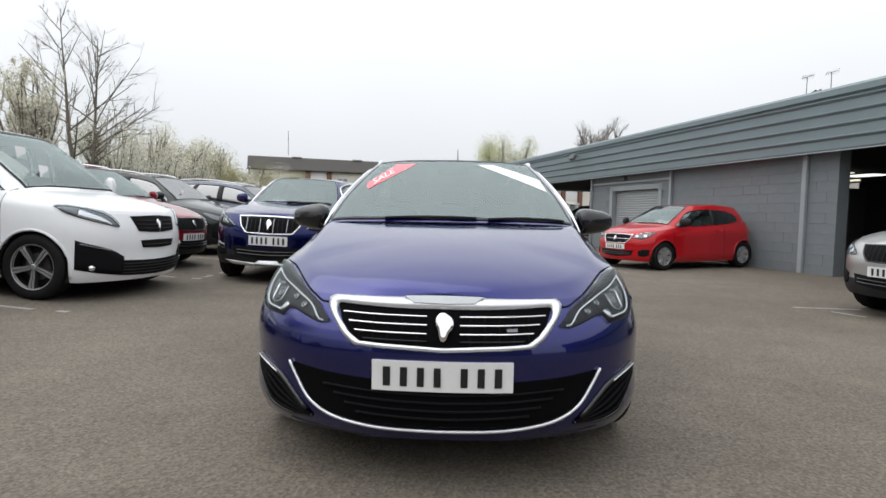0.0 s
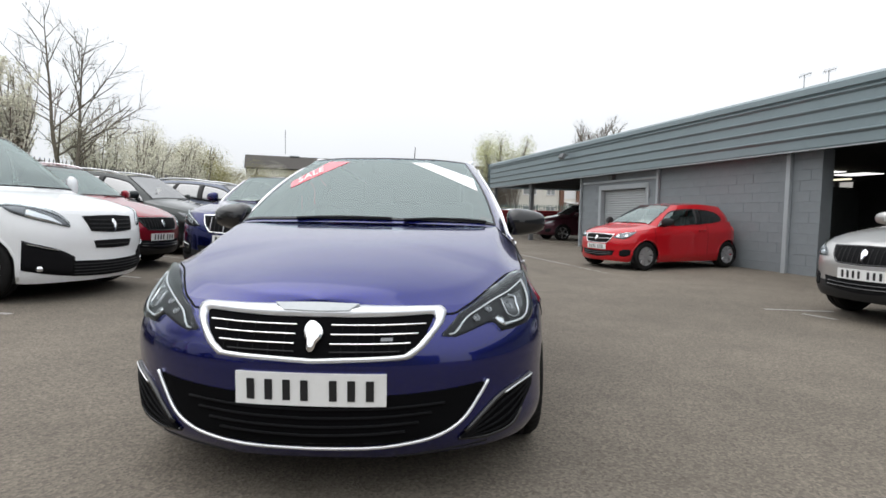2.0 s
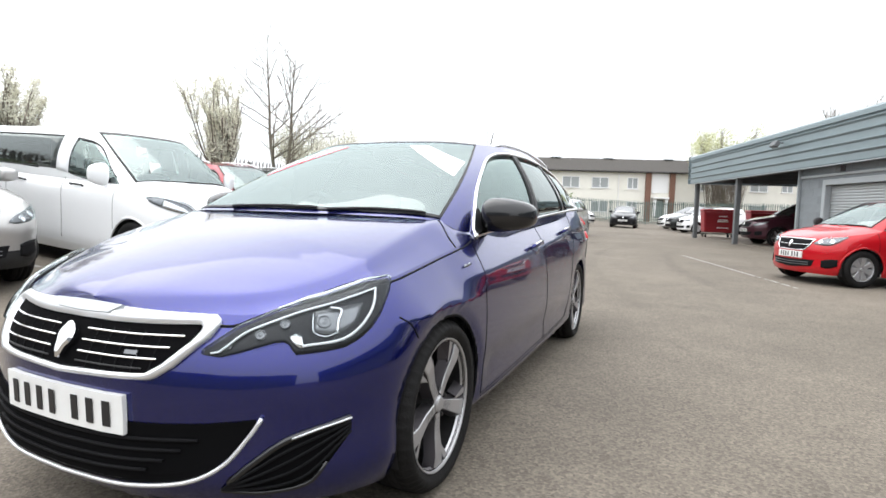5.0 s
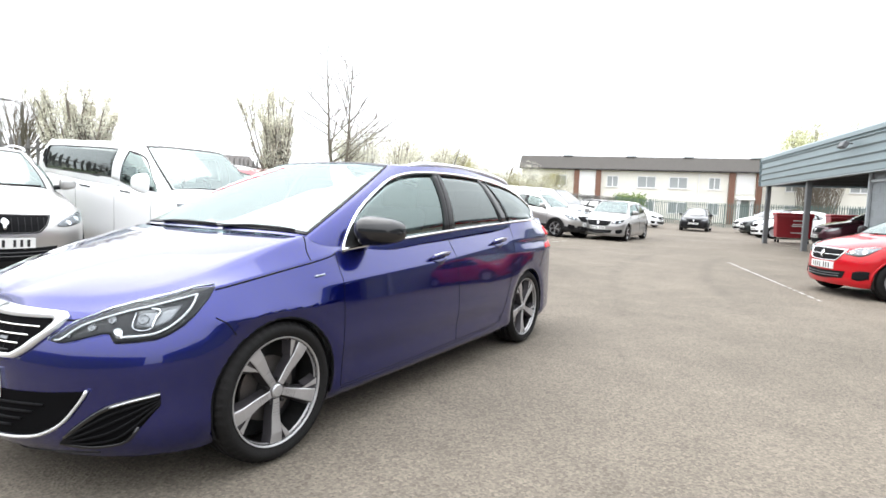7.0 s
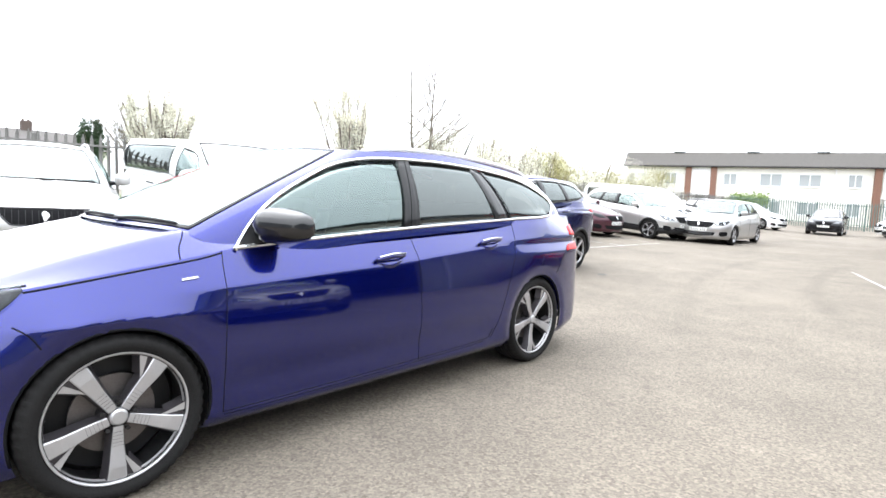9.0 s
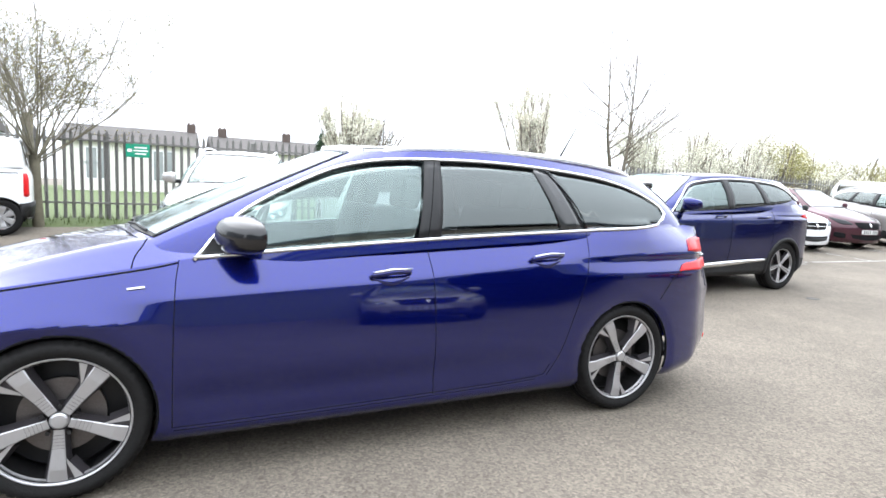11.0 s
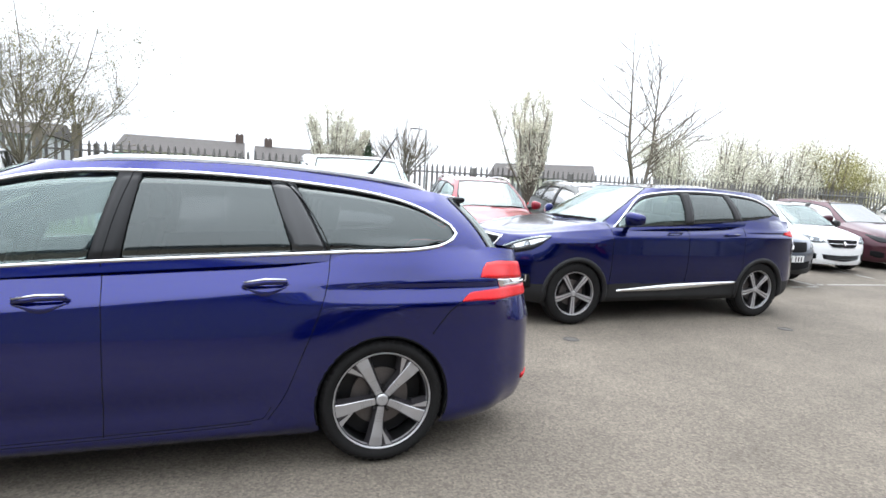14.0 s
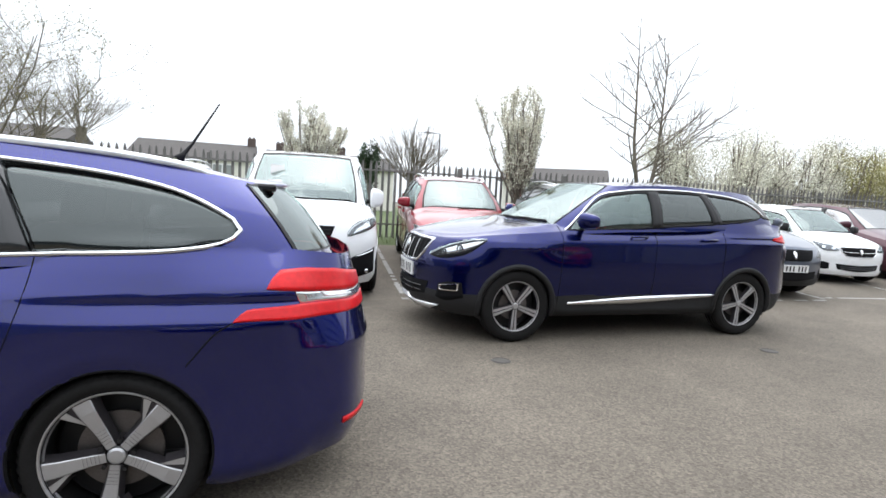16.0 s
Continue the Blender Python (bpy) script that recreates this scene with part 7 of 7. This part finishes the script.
    ae = tagged(mesh_object("roof_aerial", Geo().add(*tube([(-18.2, 55.5, 7.1), (-18.2, 55.5, 9.6)], 0.03, 5)), STEEL), "thin aerial pole above the terrace roof", "aerial", "aerials")


def ring_frame(a, wd, hh, zc):
    g = Geo()
    for x0, x1, z0, z1 in ((a - wd / 2, a + wd / 2, zc + hh / 2 - 0.07, zc + hh / 2), (a - wd / 2, a + wd / 2, zc - hh / 2, zc - hh / 2 + 0.07), (a - wd / 2, a - wd / 2 + 0.07, zc - hh / 2, zc + hh / 2), (a + wd / 2 - 0.07, a + wd / 2, zc - hh / 2, zc + hh / 2), (a - 0.035, a + 0.035, zc - hh / 2, zc + hh / 2)):
        g.box(x0, x1, 0.0, 0.06, z0, z1)
    return g


def far_house(x, y, turn, length, eaves, ridge, label, chimneys=(), wall=PALE_BRICK, base=0.4):
    m = Matrix.Translation((x, y, base)) @ Matrix.Rotation(radians(turn), 4, "Z")
    h = thing("house", label, "house", "houses beyond the fence", m=m)
    mesh_object("wall", fbox(-length / 2, length / 2, -3.5, 3.5, -0.5, eaves), wall, h)
    L = length / 2 + 0.3
    mesh_object("roof", Geo().add([(-L, -3.9, eaves - 0.1), (L, -3.9, eaves - 0.1), (L, 0, ridge), (-L, 0, ridge), (-L, 3.9, eaves - 0.1), (L, 3.9, eaves - 0.1)], [(0, 1, 2, 3), (3, 2, 5, 4), (0, 3, 4), (1, 5, 2), (0, 4, 5, 1)]), ROOF_GREY, h, "grey tiled roof")
    n = max(2, int(length / 3.2))
    for k in range(n):
        a = -length / 2 + (k + 0.5) * length / n
        for zc in (eaves - 1.0, 1.4):
            fr = mesh_object("window", fbox(a - 0.7, a + 0.7, -3.56, -3.5, zc - 0.6, zc + 0.6), UPVC, h)
            mesh_object("pane", fbox(a - 0.6, a - 0.04, -3.58, -3.56, zc - 0.5, zc + 0.5), PANE, fr)
            mesh_object("pane", fbox(a + 0.04, a + 0.6, -3.58, -3.56, zc - 0.5, zc + 0.5), PANE, fr)
    for a in chimneys:
        c = mesh_object("chimney", bevel_box(0.6, 0.5, 0.8, 0.03, 1, (a, 0, ridge + 0.15)), DARK_BRICK, h)
        for s in (-0.15, 0.15):
            mesh_object("chimney_pot", Geo().add(*tube([(a + s, 0, ridge + 0.5), (a + s, 0, ridge + 0.66)], 0.08, 8)), DARK_BRICK, c)
    return h


def wheelie_bin(x, y, turn, label):
    m = Matrix.Translation((x, y, ground_z(x, y) + 0.095)) @ Matrix.Rotation(radians(turn), 4, "Z") @ Matrix.Diagonal((0.95, 0.95, 0.86, 1))
    b = thing("waste_bin", label, "bin", "red bins", m=m)
    bm = bevel_box(1.36, 1.0, 1.05, 0.06, 2)
    bm.v = [(px * (0.92 + 0.08 * (pz + 0.5)), py * (0.88 + 0.12 * (pz + 0.5)), pz + 0.68) for px, py, pz in bm.v]
    mesh_object("body", bm, BIN_RED, b, smooth=False)
    lid = bevel_box(1.42, 1.08, 0.14, 0.06, 2, (0, 0, 1.27))
    mesh_object("lid", lid, BIN_RED, b)
    mesh_object("front_lip", bevel_box(1.40, 0.08, 0.08, 0.02, 1, (0, -0.53, 1.17)), BIN_RED, b)
    for k, (w2, z) in enumerate(((0.36, 0.98), (0.40, 0.80), (0.46, 0.72), (0.5, 0.40))):
        mesh_object("label_bar", bevel_box(w2, 0.01, 0.04, 0.003, 1, (0.12, -0.53, z)), STICKER_WHITE, b)
    for px in (-0.55, 0.55):
        for py in (-0.38, 0.38):
            mesh_object("castor", Geo().add(*lathe([(-0.03, 0.001), (-0.03, 0.09), (0.03, 0.09), (0.03, 0.001)], 14)).moved(Matrix.Translation((px, py, -0.02))), RUBBER, b)


def aerial(x, y, z, s, seed):
    rnd = random.Random(seed)
    g = Geo().add(*tube([(x, y, z - 1.4), (x, y, z)], 0.025, 5)).add(*tube([(x - 0.6 * s, y, z - 0.05), (x + 0.7 * s, y, z + 0.05)], 0.02, 4))
    for k in range(6):
        px = x + lerp(-0.5, 0.65, k / 5) * s
        g.add(*tube([(px, y - 0.1, z - 0.18), (px, y + 0.1, z + 0.18)], 0.012, 3))
    return g


# ---- the place ----
build_ground()
build_workshop()
build_south_wall()
hero_car()
parked_car("sport_utility_car", "dark blue sport utility car with black cladding and chrome sill strip", "suv", BLUE_SUV, (-2.57, 5.33, 1.5), True, "split", clad=TRIM, chrome_sill=True, trim=CHROME)
parked_car("people_carrier_van", "white people carrier van with dark rear windows, nose to the aisle", "van", WHITE, (-3.47, 4.30, 87), True, "split", category="van", plate=False, cuts=((1.42, 1.37, 2.13, 2.13), (2.27, 2.27, 3.88, 3.9)), doors=(1.3, 2.15, 3.0), papers=2)
parked_car("red_crossover_car", "ruby red crossover car with silver roof rails", "crossover", RED_DARK, (-4.2, 6.65, 83), True, clad=TRIM, rails=True)
parked_car("dark_crossover_car", "very dark green-grey crossover car with roof rails", "crossover", DARK, (-4.4, 9.3, 84), False, clad=TRIM, rails=True, papers=1)
parked_car("slate_crossover_car", "slate blue crossover car with roof rails", "crossover", SLATE, (-3.45, 11.55, 85), False, clad=TRIM, rails=True, papers=1)
parked_car("white_city_car", "white three-door city car with black intake", "mini", WHITE, (-4.6, 14.5, 82), True, "cap", plate=False, mirror_mat=TRIM, cuts=((1.42, 1.37, 2.55, 2.5), (2.68, 2.66, 3.43, 3.43)))
parked_car("maroon_hatchback", "dark maroon hatchback in a bay", "hatch", MAROON, (-4.75, 16.8, 82), False)
parked_car("silver_crossover_car", "silver crossover car with black cladding in a bay", "crossover", SILVER, (-3.35, 18.9, 78), True, clad=TRIM, rails=True)
parked_car("white_panel_van", "white van with dark windows in a far bay", "van", WHITE, (-4.05, 22.6, 80), False, category="van")
parked_car("grey_hatchback", "metallic grey hatchback standing in the aisle", "hatch", GREY, (-2.93, 18.75, -1.5), True)
parked_car("black_hatchback", "small black hatchback by the far gate", "mini", BLACK_PAINT, (-1.72, 34.0, 2), False, "cap")
parked_car("black_saloon_car", "black car in a far bay", "hatch", BLACK_PAINT, (-4.0, 31.0, 75), False)
parked_car("white_hatchback", "white hatchback in a far bay", "hatch", WHITE, (-3.65, 35.2, 75), False)
parked_car("white_hatchback", "white hatchback at the far end of the yard", "hatch", WHITE, (0.3, 35.8, -65), False)
parked_car("grey_hatchback", "dark grey hatchback at the far end of the yard", "hatch", DARK, (0.83, 32.8, -65), False)
parked_car("white_city_car", "white city car near the canopy post", "mini", WHITE, (1.42, 30.0, -65), False, "cap")
parked_car("red_city_car", "bright red three-door city car parked by the wall", "mini", RED, (3.19, 9.38, -62.8), True, "cap", cuts=((1.42, 1.37, 2.55, 2.5), (2.68, 2.66, 3.43, 3.43)), mirror_mat=TRIM)
parked_car("silver_crossover_car", "silver crossover car with black cladding facing the yard", "crossover", SILVER, (4.60, 3.90, -74), True, clad=TRIM, rails=True)
parked_car("silver_crossover_car", "pale silver crossover car parked by the fence", "crossover", SILVER, (-4.2, 1.62, 80), True, clad=TRIM, rails=True)
parked_car("canopy_car", "dark maroon car parked under the canopy", "crossover", MAROON, (3.62, 21.1, -75), False)
dv = parked_car("delivery_van", "white delivery van with dark lettering on its side", "van", WHITE, (-6.05, -6.95, 10), False, "cap", category="van", plate=False, cuts=((1.42, 1.37, 2.05, 2.05),), panel=True)
lettering = bpy.data.curves.new("side_text", "FONT")
lettering.body, lettering.size, lettering.extrude, lettering.resolution_u = "DELIVERY", 0.21, 0.002, 3
word = new("side_text", lettering)
word_mesh = bpy.data.meshes.new_from_object(word.evaluated_get(bpy.context.evaluated_depsgraph_get()))
bpy.data.objects.remove(word)
word_mesh.materials.append(STEEL)
shared("side_lettering", word_mesh, dv, Matrix.Translation((0.966, 3.35, 0.78)) @ Matrix.Rotation(math.pi / 2, 4, "Z") @ Matrix.Rotation(math.pi / 2, 4, "X"), "dark grey lettering")
mesh_object("text_bar", bevel_box(0.006, 0.42, 0.07, 0.002, 1, (0.962, 4.35, 0.47)), TRIM, dv, "dark bar in place of a name")
parked_car("delivery_van", "small white delivery van by the fence", "panel_van", WHITE, (-7.435, -4.95, 12), False, "cap", category="van", plate=False, cuts=((1.42, 1.37, 2.05, 2.05),), panel=True)
wheelie_bin(3.08, 26.1, 8, "red wheeled waste bin under the canopy")
wheelie_bin(4.95, 26.9, 8, "red wheeled waste bin beside its twin")

build_fence(-9.35, -14.0, -9.35, 46.0, 1.78, GALV, "weathered grey steel palisade fence", (8.0, 53.0))
build_fence(-9.35, 46.0, 16.0, 46.0, 1.9, GREEN_STEEL, "dull green steel palisade fence across the yard's end", name="end_fence")
build_terrace()
far_house(-41.7, -2.6, 92, 7.6, 3.3, 4.55, "low grey house with tiled roof beyond the fence", (3.7,), RENDER_M)
far_house(-41.6, 7.0, 92, 9.0, 3.2, 4.35, "low grey house with tiled roof beyond the fence", (-3.8, 0.9), RENDER_M)
far_house(-30, 21, 60, 6, 2.6, 3.6, "small gabled outbuilding beyond the fence", (), RENDER_M)
far_house(-42, -24, 95, 26, 4.0, 5.0, "long grey building beyond the fence", (), GREY_TRIM)
roof_house = far_house(24.0, 36.0, -57, 9, 7.0, 8.9, "brick house behind the workshop", (0.0,))
for px, sd in ((-0.3, 1), (0.32, 2)):
    mesh_object("television_aerial", aerial(px * 2.4, 0, 10.55, 0.6, sd), STEEL, roof_house, "thin metal television aerial")

tree("blossom_tree", "upright tree in cream blossom by the fence", -9.0, 9.35, 0.9, 0.10, 22, 2.3, 2, 0.42, 0.8, 10, 10, 0.018, BLOSSOM, seed=3, lean=0.62, lean_min=0.15, limb_r=0.24, ratio=0.27, first=0.12, bend=0.1)
tree("blossom_tree", "upright tree in cream blossom by the fence", -9.0, 4.6, 0.9, 0.10, 20, 1.75, 2, 0.42, 0.8, 10, 10, 0.018, BLOSSOM, seed=4, lean=0.85, lean_min=0.15, limb_r=0.24, ratio=0.27, first=0.12, bend=0.1)
twin_tree("bare_tree", "tall twin-stemmed bare tree behind the fence", -11.6, 14.6, 6)
tree("budding_tree", "spreading tree with first buds beside the fence", -8.5, -1.2, 1.25, 0.085, 17, 3.0, 3, 0.6, 0.24, 8, 1, 0.016, BUD, bark=BARK_GREEN, seed=9, lean=1.5, lean_min=0.05, limb_r=0.22, ratio=0.42, first=0.2, bend=0.16)
tree("pollard_tree", "pollarded bare tree beyond the fence", -25.8, -5.2, 3.5, 0.22, 46, 2.3, 1, 0.3, 0.3, 7, 0, 0.03, BUD, seed=11, lean=1.7, limb_r=0.07, ratio=0.5, bend=0.1)
tree("pollard_tree", "pollarded bare tree beyond the fence", -25.0, -6.5, 3.2, 0.2, 40, 2.0, 1, 0.3, 0.3, 7, 0, 0.03, BUD, seed=12, lean=1.7, limb_r=0.07, ratio=0.5, bend=0.1)
tree("pollard_tree", "rounded bare tree beyond the fence", -29.8, 11.2, 2.2, 0.3, 64, 3.0, 2, 0.3, 0.4, 5, 0, 0.03, BUD, seed=13, lean=1.6, limb_r=0.09, ratio=0.4)
for k, (x, y, sx, h, mat) in enumerate(((-10.9, 15.9, 1.2, 2.1, BLOSSOM), (-11.0, 18.0, 1.4, 2.5, BLOSSOM), (-11.1, 20.4, 1.5, 2.3, BLOSSOM), (-11.3, 23.0, 1.6, 2.2, BUD), (-11.6, 25.8, 1.8, 2.3, BLOSSOM), (-11.8, 29, 2.0, 2.1, BUD), (-12, 33, 2.3, 2.1, BLOSSOM), (-12.2, 38, 2.6, 2.1, BUD))):
    leaf_cloud("blossom_shrub", "loose shrub with cream blossom behind the fence" if mat is BLOSSOM else "olive budding shrub behind the fence", x - 0.5, y, h, (sx, sx, 1.8), 16000, 0.022, mat, 40 + k, 80)
leaf_cloud("conifer", "small dark green conifer beyond the fence", -30, 8.6, 2.9, (0.7, 0.7, 1.7), 4000, 0.06, LEAF_DARK, 60, 10)
leaf_cloud("round_hedge", "clipped green hedge by the terrace", -10.5, 53.5, 1.6, (2.0, 1.5, 1.2), 2500, 0.08, LEAF_HEDGE, 61, 10)
leaf_cloud("willow_tree", "fresh yellow-green willow behind the workshop", 5.3, 62, 7.0, (3.4, 3.0, 3.8), 17000, 0.055, LEAF_YELLOW, 62, 220, "tree", "trees")
tree("bare_tree", "bare dark tree behind the workshop roof", 15.2, 61, 6.0, 0.4, 14, 4.4, 3, 0.45, 0.4, 6, 0, 0.03, BUD, seed=15, lean=0.9, limb_r=0.3, ratio=0.45)
# sign on the fence
sg = tagged(mesh_object("fence_sign", bevel_box(0.02, 0.42, 0.26, 0.004, 1).moved(Matrix.Translation((-9.28, 0.3, ground_z(-9.3, 0.6) + 1.42))), SIGN_GREEN), "small green sign with white arrow on the fence", "sign")
for k, (yy, zz, wd, hh) in enumerate(((0.05, 0.06, 0.22, 0.03), (0.05, 0.0, 0.26, 0.03), (0.05, -0.06, 0.2, 0.03), (-0.14, 0.0, 0.08, 0.06))):
    mesh_object("sign_bar", bevel_box(0.006, wd, hh, 0.002, 1).moved(Matrix.Translation((-9.265, 0.3 + yy, ground_z(-9.3, 0.6) + 1.42 + zz))), STICKER_WHITE, sg)
lamp = tagged(mesh_object("street_lamp", Geo().add(*tube([(-43.2, 16.4, 0), (-43.2, 16.4, 7.3), (-43.2, 15.4, 7.35)], [0.09, 0.06, 0.05], 8)), STEEL), "grey street lamp column beyond the fence", "street lamp")
mesh_object("lamp_head", bevel_box(0.25, 0.6, 0.12, 0.03, 1, (-43.2, 15.3, 7.33)), STEEL, lamp)
